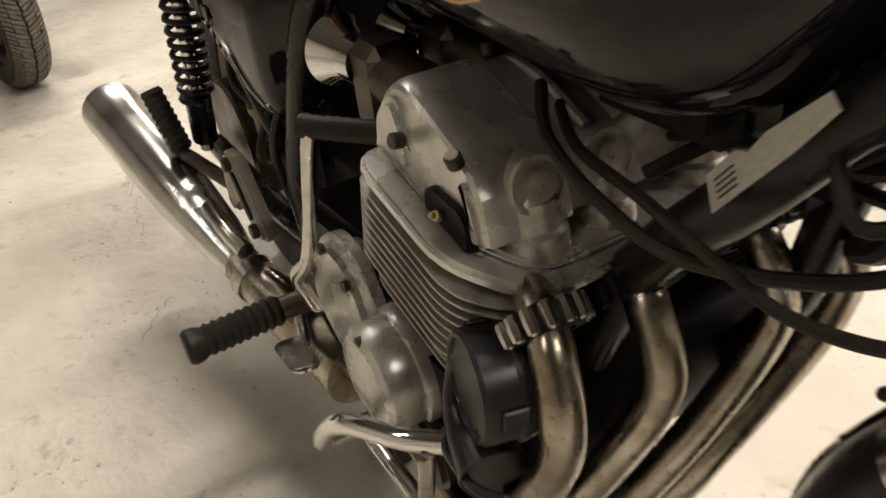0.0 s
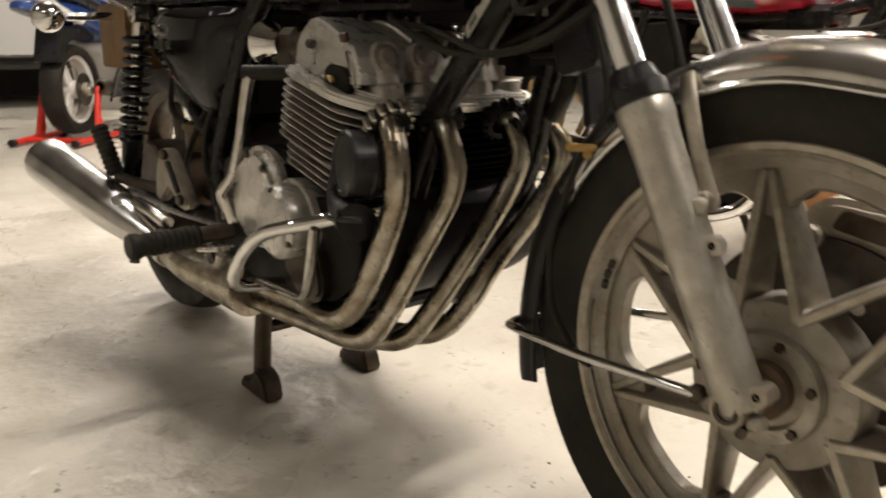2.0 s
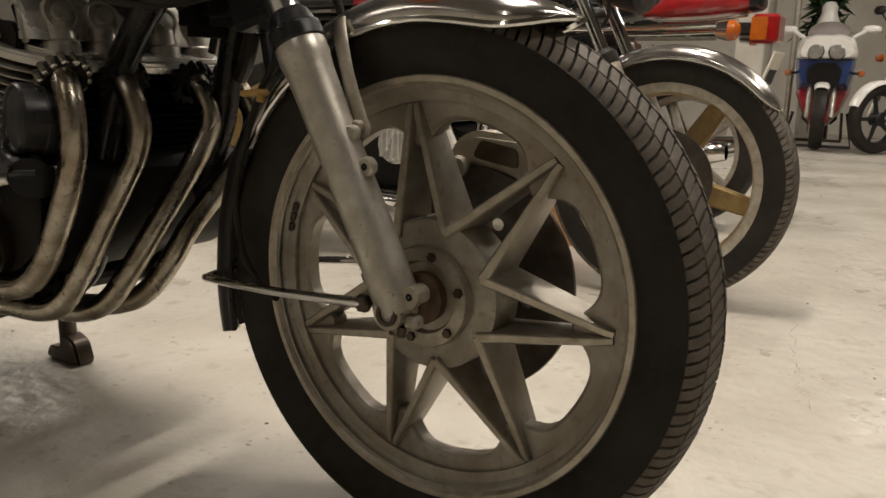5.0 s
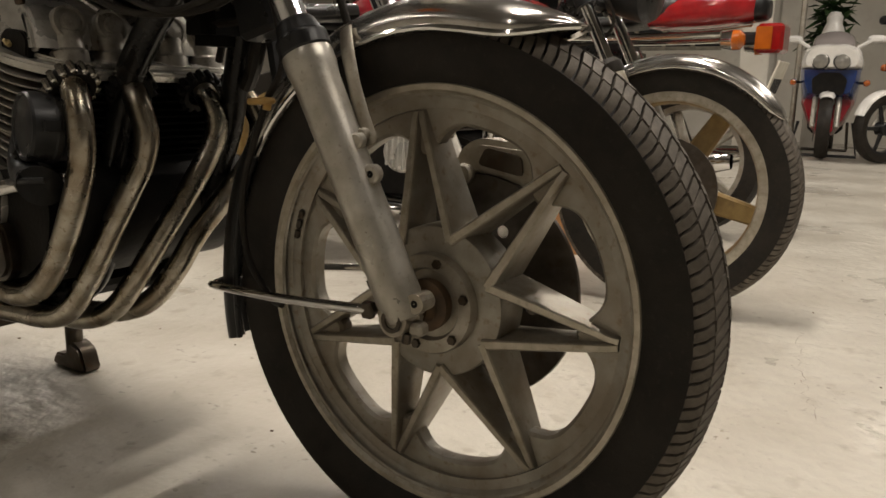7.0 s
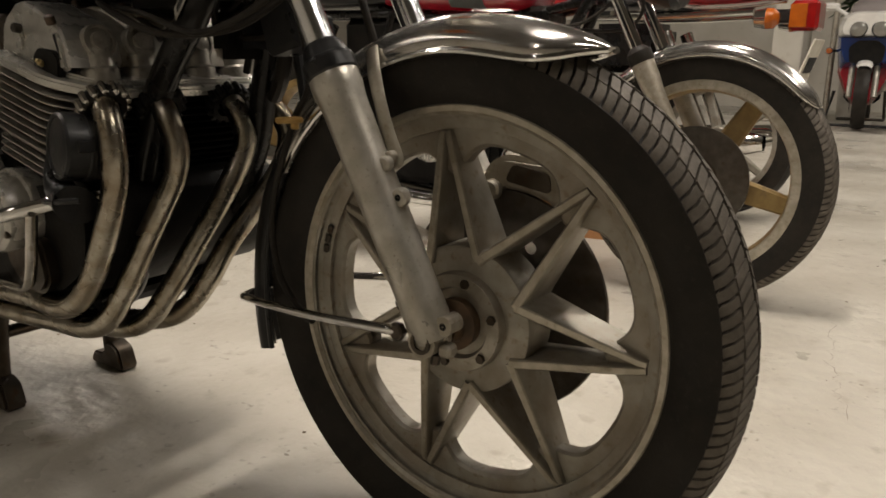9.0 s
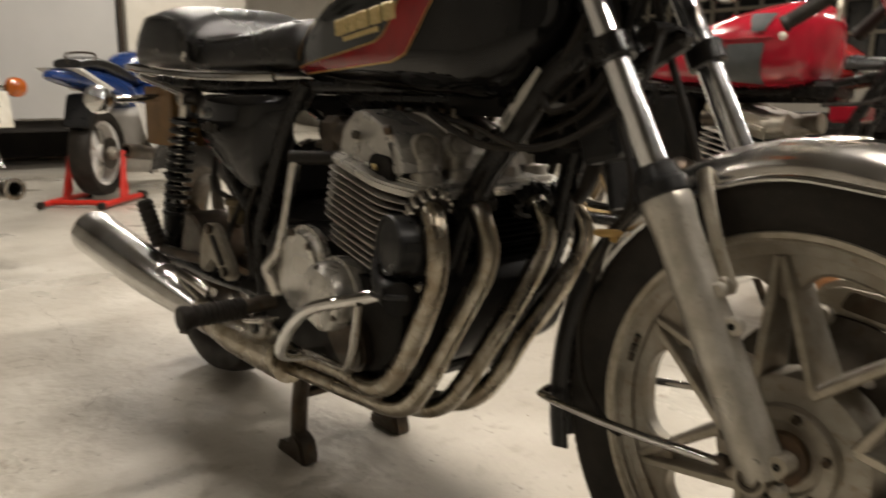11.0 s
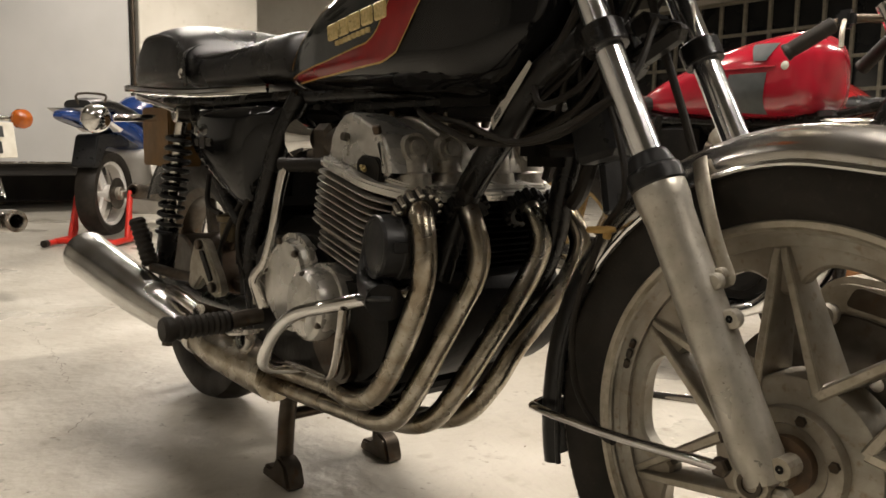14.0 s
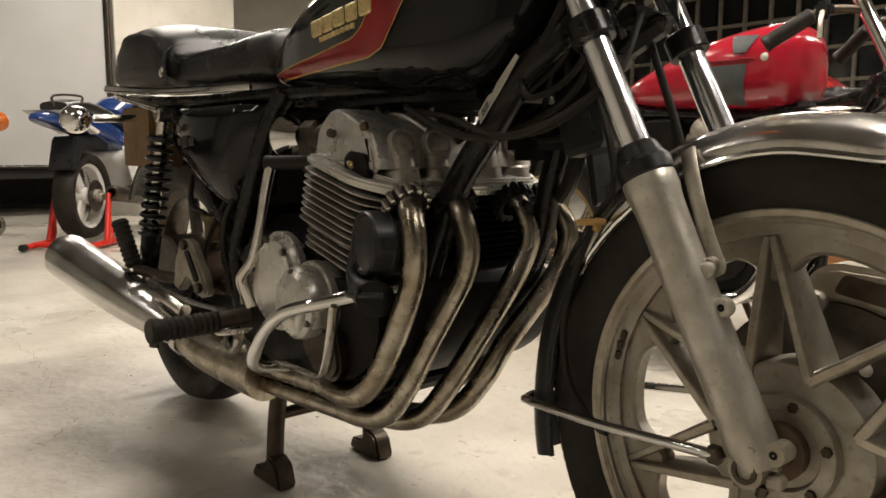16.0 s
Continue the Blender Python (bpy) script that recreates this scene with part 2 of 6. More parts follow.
def spline(pts, n=6):
    """Points of a smooth curve through pts (Catmull-Rom)."""
    p = [Vector(q) for q in pts]
    if len(p) < 3 or n < 2:
        return p
    p = [2 * p[0] - p[1]] + p + [2 * p[-1] - p[-2]]
    out = []
    for i in range(1, len(p) - 2):
        a, b, c, d = p[i - 1:i + 3]
        for k in range(n):
            t = k / n
            out.append(0.5 * (2 * b + (c - a) * t + (2 * a - 5 * b + 4 * c - d) * t * t + (3 * b - a - 3 * c + d) * t ** 3))
    out.append(p[-2])
    return out


def rings(bm, loops, closed=True, caps=True):
    vs = [[bm.verts.new(v) for v in loop] for loop in loops]
    n = len(vs[0])
    for a, b in zip(vs, vs[1:]):
        for i in range(n if closed else n - 1):
            bm.faces.new((a[i], a[(i + 1) % n], b[(i + 1) % n], b[i]))
    if caps and closed:
        bm.faces.new(vs[0][::-1])
        bm.faces.new(vs[-1])
    return vs


def tube(pts, r, seg=12, n=6, bm=None, flat=1.0, caps=True, up=(0, 0, 1)):
    """A rod along a smooth curve; r is one radius or one at each given point."""
    bm = bm or bmesh.new()
    c = spline(pts, n)
    rr = [r] * len(c) if not isinstance(r, (list, tuple)) else [float(v) for v in np.interp(np.linspace(0, len(r) - 1, len(c)), range(len(r)), r)]
    loops, side = [], None
    for i, p in enumerate(c):
        d = (c[min(i + 1, len(c) - 1)] - c[max(i - 1, 0)]).normalized()
        if side is None:
            side = d.cross(Vector(up))
            if side.length < 1e-3:
                side = d.cross(Vector((1, 0, 0)))
        side = (side - d * side.dot(d)).normalized()
        other = d.cross(side)
        loops.append([p + rr[i] * (math.cos(a) * side + flat * math.sin(a) * other) for a in (2 * math.pi * k / seg for k in range(seg))])
    rings(bm, loops, True, caps)
    return bm


def lathe(profile, m=None, seg=32, bm=None, caps=False):
    """Turn (radius, height) pairs round the local z axis of m."""
    bm = bm or bmesh.new()
    m = m or Matrix()
    loops = [[m @ Vector((r * math.cos(2 * math.pi * k / seg), r * math.sin(2 * math.pi * k / seg), h)) for k in range(seg)] for r, h in profile]
    rings(bm, loops, True, caps)
    return bm


def axis_to(p, d):
    """A frame at p whose z axis points along d."""
    return Matrix.Translation(p) @ Vector(d).normalized().to_track_quat("Z", "Y").to_matrix().to_4x4()


def rod(a, b, r, seg=14, bm=None, bevel=0.0, r2=None):
    a, b = Vector(a), Vector(b)
    h = (b - a).length
    r2 = r if r2 is None else r2
    prof = [(max(r - bevel, 1e-4), 0), (r, bevel), (r2, h - bevel), (max(r2 - bevel, 1e-4), h)] if bevel else [(r, 0), (r2, h)]
    return lathe(prof, axis_to(a, b - a), seg, bm, True)


def block(size, m=None, bevel=0.003, bm=None, seg=1):
    own = bmesh.new()
    bmesh.ops.create_cube(own, size=1.0, matrix=Matrix.Diagonal((*size, 1)))
    if bevel:
        bmesh.ops.bevel(own, geom=own.edges[:], offset=min(bevel, min(size) * 0.45), segments=seg, affect="EDGES")
    own.transform(m or Matrix())
    if bm is None:
        return own
    return join(bm, own)


def join(bm, other):
    me = bpy.data.meshes.new("tmp")
    other.to_mesh(me)
    other.free()
    bm.from_mesh(me)
    bpy.data.meshes.remove(me)
    return bm


def slab(outline, thick, m=None, bevel=0.0, bm=None, seg=2):
    """A plate: outline in local x, y; thickness along local z, centred."""
    own = bmesh.new()
    vs = [own.verts.new((x, y, -thick / 2)) for x, y in outline]
    face = own.faces.new(vs)
    r = bmesh.ops.extrude_face_region(own, geom=[face])
    top = [v for v in r["geom"] if isinstance(v, bmesh.types.BMVert)]
    for v in top:
        v.co.z += thick
    if bevel:
        lvl = [e for e in own.edges if abs(e.verts[0].co.z - e.verts[1].co.z) < 1e-6]
        bmesh.ops.bevel(own, geom=lvl, offset=bevel, segments=seg, affect="EDGES")
    own.transform(m or Matrix())
    return own if bm is None else join(bm, own)


def rounded(pts, r=0.02, n=4):
    """Round the corners of an outline."""
    out = []
    k = len(pts)
    for i in range(k):
        a, b, c = Vector(pts[i - 1]), Vector(pts[i]), Vector(pts[(i + 1) % k])
        u, v = (a - b), (c - b)
        d = min(r, u.length * 0.45, v.length * 0.45)
        p, q = b + u.normalized() * d, b + v.normalized() * d
        for j in range(n + 1):
            t = j / n
            w = (1 - t) ** 2 * p + 2 * t * (1 - t) * b + t * t * q
            out.append((w.x, w.y))
    return out


YZ = Matrix(((0, 0, 1, 0), (1, 0, 0, 0), (0, 1, 0, 0), (0, 0, 0, 1)))  # local x, y, z to world y, z, x
XZ = Matrix(((1, 0, 0, 0), (0, 0, -1, 0), (0, 1, 0, 0), (0, 0, 0, 1)))  # local x, y, z to world x, z, -y


def on_side(y):
    """A frame whose x, y are the world's x, z, on the plane y."""
    return Matrix.Translation((0, y, 0)) @ XZ


def superloop(x, yc, w, zb, zt, low=0.4, n=2.6, seg=32):
    z0 = zb + (zt - zb) * low
    out = []
    for k in range(seg):
        a = 2 * math.pi * k / seg
        c, s = math.cos(a), math.sin(a)
        y = w * math.copysign(abs(c) ** (2 / n), c)
        h = (zt - z0) if s > 0 else (z0 - zb)
        out.append(Vector((x, yc + y, z0 + h * math.copysign(abs(s) ** (2 / n), s))))
    return out


def loft(rows, yc=0.0, low=0.4, n=2.6, seg=32, fine=4):
    """A body along x from rows of x, half width, bottom, top."""
    fx = spline([Vector((r[0], r[1], 0)) for r in rows], fine)
    fz = spline([Vector((r[0], r[2], r[3])) for r in rows], fine)
    bm = bmesh.new()
    rings(bm, [superloop(a.x, yc, max(a.y, 0.004), b.y, b.z, low, n, seg) for a, b in zip(fx, fz)])
    return bm


def spin_y(c, deg):
    return Matrix.Translation(c) @ Matrix.Rotation(radians(deg), 4, "Y")


WHEEL_AX = Matrix.Rotation(radians(90), 4, "X")  # lathe z axis to world -y


# ---------- wheels ----------
def tyre(parent, c, r, half, bead, name="tyre", blocks=0, mat=None):
    prof = [(bead, -half * 0.72), (bead + 0.012, -half * 0.9), (bead + (r - bead) * 0.45, -half), (bead + (r - bead) * 0.72, -half * 0.97),
            (r - 0.021, -half * 0.82), (r - 0.013, -half * 0.5), (r - 0.009, 0)]
    prof = prof + [(a, -b) for a, b in prof[-2::-1]]
    ob = part(name, lathe(prof, Matrix.Translation(c) @ WHEEL_AX, 72), mat or RUBBER, parent, sharp=50)
    if blocks:
        for side in (-1, 1):
            for row in (0, 1):
                me = tread_block(r, half, blocks, side, row)
                for k in range(blocks):
                    p = new("tread_block", me)
                    p.parent = ob
                    p.matrix_basis = spin_y(c, 360 * (k + 0.5 * (side > 0) + 0.35 * row) / blocks)
    return ob


def tread_block(r, half, count, side, row):
    """A group of three slanted rubber lugs beside the tread's middle (row 0) or on its shoulder (row 1)."""
    bm = bmesh.new()
    step = 2 * math.pi / count
    cuts = ((0.05, r, 0.0), (0.3, r - 0.0015, 0.1), (0.6, r - 0.0055, 0.3)) if row == 0 else ((0.635, r - 0.0065, 0.33), (0.8, r - 0.0125, 0.45), (0.95, r - 0.023, 0.52))
    for j in range(3):
        mid, wide = (j - 1) / 3, 0.128 if row == 0 else 0.122
        cut = 0.05 if (row == 0 and j == 1) else 0.0
        loops = []
        for u, rr, skew in cuts:
            y = side * half * (u + (cut if u < 0.1 else -cut))
            a0, a1 = step * (skew + mid - wide), step * (skew + mid + wide)
            loops.append([Vector((q * math.sin(a), y, q * math.cos(a))) for q, a in ((rr, a0), (rr, a1), (rr - 0.009, a1), (rr - 0.009, a0))])
        rings(bm, loops)
    finish(bm, 40)
    me = bpy.data.meshes.new("tread_block")
    bm.to_mesh(me)
    bm.free()
    me.materials.append(TREAD)
    return me


def plain_wheel(parent, c, r, half, rim, mat, spokes=5, blocks=0, tyre_name="tyre", width=0.03, phase=0.0):
    """A cast wheel with straight tapered spokes, and its tyre."""
    m = Matrix.Translation(c) @ WHEEL_AX
    bm = lathe([(rim + 0.008, -half * 0.8), (rim + 0.012, -half * 0.74), (rim - 0.004, -half * 0.66), (rim - 0.02, -half * 0.5), (rim - 0.026, 0),
                (rim - 0.02, half * 0.5), (rim - 0.004, half * 0.66), (rim + 0.012, half * 0.74), (rim + 0.008, half * 0.8)], m, 56)
    hub = lathe([(0.055, -0.05), (0.06, -0.045), (0.06, 0.045), (0.055, 0.05)], m, 28, None, True)
    arms = []
    for k in range(spokes):
        s = block((rim - 0.05, 0.022, width), Matrix.Translation((rim / 2 + 0.02, 0, 0)), 0.006)
        for v in s.verts:
            if v.co.x < rim * 0.4:
                v.co.z *= 1.35
                v.co.y *= 1.3
        s.transform(spin_y(c, phase + 360 * k / spokes))
        arms.append(s)
    wheel = part("cast_wheel", bm, mat, parent)
    part("hub", hub, mat, wheel)
    for s in arms:
        part("spoke", s, mat, wheel)
    tyre(parent, c, r, half, rim, tyre_name, blocks)
    return wheel


# ---------- the room ----------
def room():
    x0, x1, y0, y1 = -9.6, 5.0, -4.5, 10.2
    cx, cy, lx, ly = (x0 + x1) / 2, (y0 + y1) / 2, x1 - x0, y1 - y0
    fl = solo("floor", block((lx + 0.4, ly + 0.4, 0.1), Matrix.Translation((cx, cy, -0.05)), 0), FLOOR_MAT,
              "pale cream painted concrete floor, worn glossy and stained", "floor", kind="structure")
    rng = random.Random(4)
    cracks = [((-2.10, -0.30), (-2.35, -0.27), 0.003), ((-2.35, -0.27), (-2.75, -0.30), 0.003), ((-1.86, -0.33), (-2.1, -0.3), 0.003),
              ((0.36, 0.72), (0.28, 1.02), 0.002), ((0.28, 1.02), (0.25, 1.3), 0.0018),
              ((-1.5, -0.42), (-1.62, -0.33), 0.004), ((-0.15, 3.2), (0.1, 4.4), 0.004)]
    for a, b, w in cracks:
        n = 14
        bm, last = bmesh.new(), None
        d = Vector((b[0] - a[0], b[1] - a[1], 0))
        s = Vector((-d.y, d.x, 0)).normalized()
        for k in range(n + 1):
            p = Vector((*a, 0.0012)) + d * (k / n) + s * rng.uniform(-1, 1) * d.length * 0.035
            ww = w * rng.uniform(0.25, 0.7)
            pair = [bm.verts.new(p + s * ww * 0.5), bm.verts.new(p - s * ww * 0.5)]
            if last:
                bm.faces.new((last[0], last[1], pair[1], pair[0]))
            last = pair
        part("crack", bm, CRACK, fl, "thin dark crack in the paint")
    # crumbs and paint chips
    bm = bmesh.new()
    for _ in range(240):
        x, y = rng.uniform(-3.0, 1.2), rng.uniform(-1.1, 2.2)
        s = rng.uniform(0.001, 0.0035)
        block((s * rng.uniform(0.8, 2.2), s, s * 0.6), Matrix.Translation((x, y, s * 0.2)) @ Matrix.Rotation(rng.uniform(0, 3), 4, "Z"), 0, bm)
    solo("floor_crumbs", bm, RUSTY, "dark crumbs and paint chips scattered on the floor", "debris", kind="stuff")
    for nm, s, p, mt, lb in (
            ("wall_west", (0.2, ly, CEIL), (x0 - 0.1, cy, CEIL / 2), WALL_MAT, "pale plaster garage wall"),
            ("wall_east", (0.2, ly, CEIL), (x1 + 0.1, cy, CEIL / 2), WALL_MID, "unseen garage wall, kept dark for reflections"),
            ("fill_wall_south", (lx + 0.4, 0.2, CEIL), (cx, y0 - 0.1, CEIL / 2), WALL_MAT, "pale plaster garage wall")):
        solo(nm, block(s, Matrix.Translation(p), 0), mt, lb, "wall", kind="structure")
    # far wall with a band of steel windows
    wall = thing("wall_north", "plaster garage wall with dark steel-framed windows", "wall", kind="structure")
    wx0, wx1, wz0, wz1 = -9.0, -2.2, 1.15, 3.02
    yy = y1 + 0.1
    for s, p in (((lx + 0.4, 0.2, wz0), (cx, yy, wz0 / 2)), ((lx + 0.4, 0.2, CEIL - wz1), (cx, yy, (CEIL + wz1) / 2)),
                 ((wx0 - x0 + 0.2, 0.2, wz1 - wz0), ((wx0 + x0 - 0.2) / 2, yy, (wz0 + wz1) / 2)),
                 ((x1 + 0.2 - wx1, 0.2, wz1 - wz0), ((x1 + 0.2 + wx1) / 2, yy, (wz0 + wz1) / 2))):
        part("wall_piece", block(s, Matrix.Translation(p), 0), WALL_MAT, wall)
    win = thing("window_1", "dark night window in a grid of painted steel bars", "window", kind="structure")
    n = 17
    for k in range(n + 1):
        x = wx0 + (wx1 - wx0) * k / n
        part("window_bar", block((0.05, 0.06, wz1 - wz0), Matrix.Translation((x, y1 + 0.06, (wz0 + wz1) / 2)), 0.006), MULLION, win)
    for z in (wz0 + 0.03, wz0 + 0.45, wz0 + 0.9, wz0 + 1.35, wz1 - 0.03):
        part("window_rail", block((wx1 - wx0, 0.05, 0.05), Matrix.Translation(((wx0 + wx1) / 2, y1 + 0.06, z)), 0.006), MULLION, win)
    part("pane", block((wx1 - wx0, 0.01, wz1 - wz0), Matrix.Translation(((wx0 + wx1) / 2, y1 + 0.12, (wz0 + wz1) / 2)), 0), WINDOW_GLASS, win)
    solo("ceiling", block((lx + 0.4, ly + 0.4, 0.2), Matrix.Translation((cx, cy, CEIL + 0.1)), 0), CEIL_MAT, "plain dark garage ceiling, out of view", "ceiling", kind="structure")
    # pillar and sliding partition at the rear
    solo("pillar", block((0.45, 1.3, CEIL), Matrix.Translation((-8.1, 2.46, CEIL / 2)), 0.01), WALL_MAT, "square cream plaster pillar", "pillar", kind="structure")
    solo("pillar_white", block((0.3, 0.45, CEIL), Matrix.Translation((-1.35, 8.4, CEIL / 2)), 0.01), WALL_MAT, "square cream plaster pillar with marks", "pillar", kind="structure")


def partition():
    """Tall pale panels that hang above a dark gap."""
    van = thing("box_trailer", "pale grey box trailer with flat panel sides over dark wheels", "trailer")
    for k, (a, b) in enumerate(((-4.2, 0.2), (0.215, 1.74))):
        part("side_panel", block((0.06, b - a, 2.1), Matrix.Translation((-8.0, (a + b) / 2, 0.49 + 1.05)), 0.008), PANEL, van)
    part("chassis", block((1.2, 5.6, 0.10), Matrix.Translation((-8.7, -1.08, 0.42)), 0.01), GAP_DARK, van)
    part("gap_backing", block((0.05, 5.9, 2.4), Matrix.Translation((-9.2, -1.22, 1.25)), 0.01), GAP_DARK, van)
    part("edge_strip", block((0.03, 5.9, 0.02), Matrix.Translation((-7.965, -1.22, 0.50)), 0.004), CHROME_DULL, van)
    part("door_rod", rod((-7.93, 1.77, 0.5), (-7.93, 1.77, 2.58), 0.018), STEEL_DARK, van, "dark locking rod in the panel seam")
    for y in (0.05, -2.4):
        c = (-8.35, y, 0.31)
        part("wheel", lathe([(0.1, -0.09), (0.16, -0.1), (0.27, -0.1), (0.305, -0.07), (0.31, 0), (0.305, 0.07), (0.27, 0.1), (0.1, 0.1)],
                            Matrix.Translation(c) @ Matrix.Rotation(radians(90), 4, "Y"), 36, None, True), RUBBER, van)
    part("floor_pan", block((1.4, 5.9, 0.06), Matrix.Translation((-8.7, -1.22, 0.5)), 0), GAP_DARK, van)


def ceiling_light(x, y, turn, watts):
    m = pose(x, y, CEIL, 0, 0, turn)
    ob = thing("ceiling_light", "long white fluorescent ceiling light with a bare tube, added out of view", "ceiling light", m, "ceiling lights")
    part("housing", block((1.5, 0.09, 0.06), Matrix.Translation((0, 0, -0.03)), 0.01), WHITE_PAINT, ob)
    part("tube", rod((-0.7, 0, -0.085), (0.7, 0, -0.085), 0.016), TUBE_GLOW, ob)
    lamp = bpy.data.lights.new("tube_light", "AREA")
    lamp.shape, lamp.size, lamp.size_y, lamp.energy, lamp.color = "RECTANGLE", 1.4, 0.06, watts, WARM
    lo = new("tube_light", lamp)
    lo.matrix_basis = m @ Matrix.Translation((0, 0, -0.11))
    up = new("tube_uplight", bpy.data.lights.new("tube_uplight", "AREA"))
    up.data.shape, up.data.size, up.data.size_y, up.data.energy, up.data.color = "RECTANGLE", 1.4, 0.2, watts * 0.12, WARM
    up.matrix_basis = m @ Matrix.Translation((0, 0, -0.13)) @ Matrix.Rotation(math.pi, 4, "X")
    return ob


room()
partition()
for spec in TUBES:
    ceiling_light(*spec)

# ---------- the main motorcycle ----------
YC = -0.03  # its middle plane behind the steering head
bike = thing("motorcycle", "old black four-cylinder motorcycle with cast wheels on its centre stand", "motorcycle")


def star_wheel(parent, c):
    """Cast wheel whose seven pointed spokes zigzag like a star."""
    m = Matrix.Translation(c) @ WHEEL_AX
    bm = lathe([(0.246, -0.034), (0.252, -0.040), (0.259, -0.040), (0.262, -0.036), (0.261, -0.031), (0.25, -0.027), (0.243, -0.022), (0.232, -0.019), (0.2315, 0.019),
                (0.243, 0.022), (0.25, 0.027), (0.261, 0.031), (0.262, 0.036), (0.259, 0.040), (0.246, 0.034)], m, 96)
    tip0 = 99.5
    lip = lathe([(0.249, -0.0365), (0.2525, -0.0412), (0.259, -0.0412), (0.2632, -0.0365), (0.2622, -0.0325)], Matrix.Translation(c) @ WHEEL_AX @ Matrix.Rotation(math.pi, 4, "X"), 96)
    # web ring whose inner edge swells towards each point
    seg = 196
    loops = []
    for k in range(seg + 1):
        a = 360 * k / seg
        off = min(abs((a - tip0 + 180 + 360 / 7 * j) % 360 - 180) for j in range(7))
        rin = 0.2125 - 0.036 * math.exp(-(off / 8.0) ** 2)
        ca, sa = math.cos(radians(a)), math.sin(radians(a))
        loops.append([Vector(c) + Vector((q * ca, y, q * sa)) for q, y in ((0.236, -0.013), (rin + 0.004, -0.013), (rin, -0.009), (rin, 0.009), (rin + 0.004, 0.013), (0.236, 0.013))])
    rings(bm, loops, True, False)
    wheel = part("cast_wheel", bm, WHEEL_ALLOY, parent, "dull grey cast alloy wheel with star spokes", 20)
    part("rim_lip", lip, EDGE_ALLOY, wheel, "pale worn rim lip", 35)
    for j in range(7):
        a_tip = radians(tip0 - 360 / 7 * j)
        for s in (-1, 1):
            a_in = a_tip + s * radians(360 / 14)
            p = Vector((math.cos(a_tip), 0, math.sin(a_tip))) * 0.229 + Vector((-math.sin(a_tip), 0, math.cos(a_tip))) * s * 0.0035
            q = Vector((math.cos(a_in), 0, math.sin(a_in))) * 0.081
            d = (q - p).normalized()
            n = Vector((d.z, 0, -d.x))
            bar = bmesh.new()
            loops = []
            for u, yf, yb, wf, wb in ((0.0, -0.018, 0.014, 0.0048, 0.0045), (0.06, -0.022, 0.018, 0.005, 0.0055), (0.5, -0.03, 0.022, 0.0056, 0.0075), (1.0, -0.039, 0.027, 0.0064, 0.009)):
                o = Vector(c) + p + (q - p) * u
                loops.append([o + n * x + Vector((0, y, 0)) for x, y in ((-wf * 0.75, yf), (wf * 0.75, yf), (wf, yf + 0.002), (wb, yb), (-wb, yb), (-wf, yf + 0.002))])
            rings(bar, loops)
            part("spoke", bar, WHEEL_ALLOY, wheel)
            edge = bmesh.new()
            loops = []
            for u, yf, wf in ((0.0, -0.018, 0.0052), (0.06, -0.022, 0.0056), (0.5, -0.03, 0.0062), (1.0, -0.039, 0.0072)):
                o = Vector(c) + p + (q - p) * u
                loops.append([o + n * x + Vector((0, y, 0)) for x, y in ((-wf * 0.8, yf + 0.001), (-wf * 0.55, yf - 0.0008), (wf * 0.55, yf - 0.0008), (wf * 0.8, yf + 0.001))])
            rings(edge, loops)
            part("spoke_edge", edge, EDGE_ALLOY, wheel, "pale worn spoke edge")
    hub = lathe([(0.005, -0.05), (0.05, -0.05), (0.07, -0.045), (0.094, -0.02), (0.094, 0.029), (0.0925, 0.033), (0.088, 0.0345), (0.062, 0.0355)], m, 48)
    part("hub", hub, WHEEL_ALLOY, wheel, sharp=25)
    part("hub_flange", lathe([(0.0625, 0.03), (0.062, 0.046), (0.0605, 0.049), (0.045, 0.049), (0.0435, 0.047), (0.042, 0.041), (0.018, 0.041)], m, 48), ALLOY, wheel, "worn alloy ring flange", 25)
    for k in range(6):
        a = radians(60 * k + 15)
        p = Vector(c) + Vector((0.053 * math.cos(a), 0, 0.053 * math.sin(a)))
        part("hub_bolt", lathe([(0.0055, -0.0535), (0.006, -0.0525), (0.006, 0.0)], axis_to(p, (0, 1, 0)), 6, None, True), STEEL_DARK, wheel)
    for a in (160, 163.5, 167):
        p = Vector(c) + Vector((0.2385 * math.cos(radians(a)), -0.0235, 0.2385 * math.sin(radians(a))))
        part("balance_weight", block((0.008, 0.006, 0.013), Matrix.Translation(p) @ Matrix.Rotation(radians(180 - a), 4, "Y"), 0.002), STEEL_DARK, wheel)
    part("spacer", lathe([(0.012, 0.04), (0.031, 0.04), (0.032, 0.056), (0.026, 0.059), (0.021, 0.06), (0.02, 0.08), (0.012, 0.08)], m, 28), RUSTY, wheel, "rust-brown axle spacer")
    return wheel


FW = (0.0, 0.0, 0.335)
wheel = star_wheel(bike, FW)
tyre(bike, FW, 0.338, 0.05, 0.256, "front_tyre", blocks=48)
disc = lathe([(0.055, 0.0), (0.148, 0.0), (0.149, 0.002), (0.149, 0.005), (0.148, 0.007), (0.055, 0.007)], Matrix.Translation((0, 0.068, 0.335)) @ WHEEL_AX, 64, None, False)
bd = part("brake_disc", disc, DISC, bike, "dark worn steel brake disc")
for k in range(5):
    a = radians(72 * k - 10)
    part("disc_hole_glint", rod((0.088 * math.cos(a), 0.059, 0.335 + 0.088 * math.sin(a)), (0.088 * math.cos(a), 0.0705, 0.335 + 0.088 * math.sin(a)), 0.008), CHROME_DULL, bd)
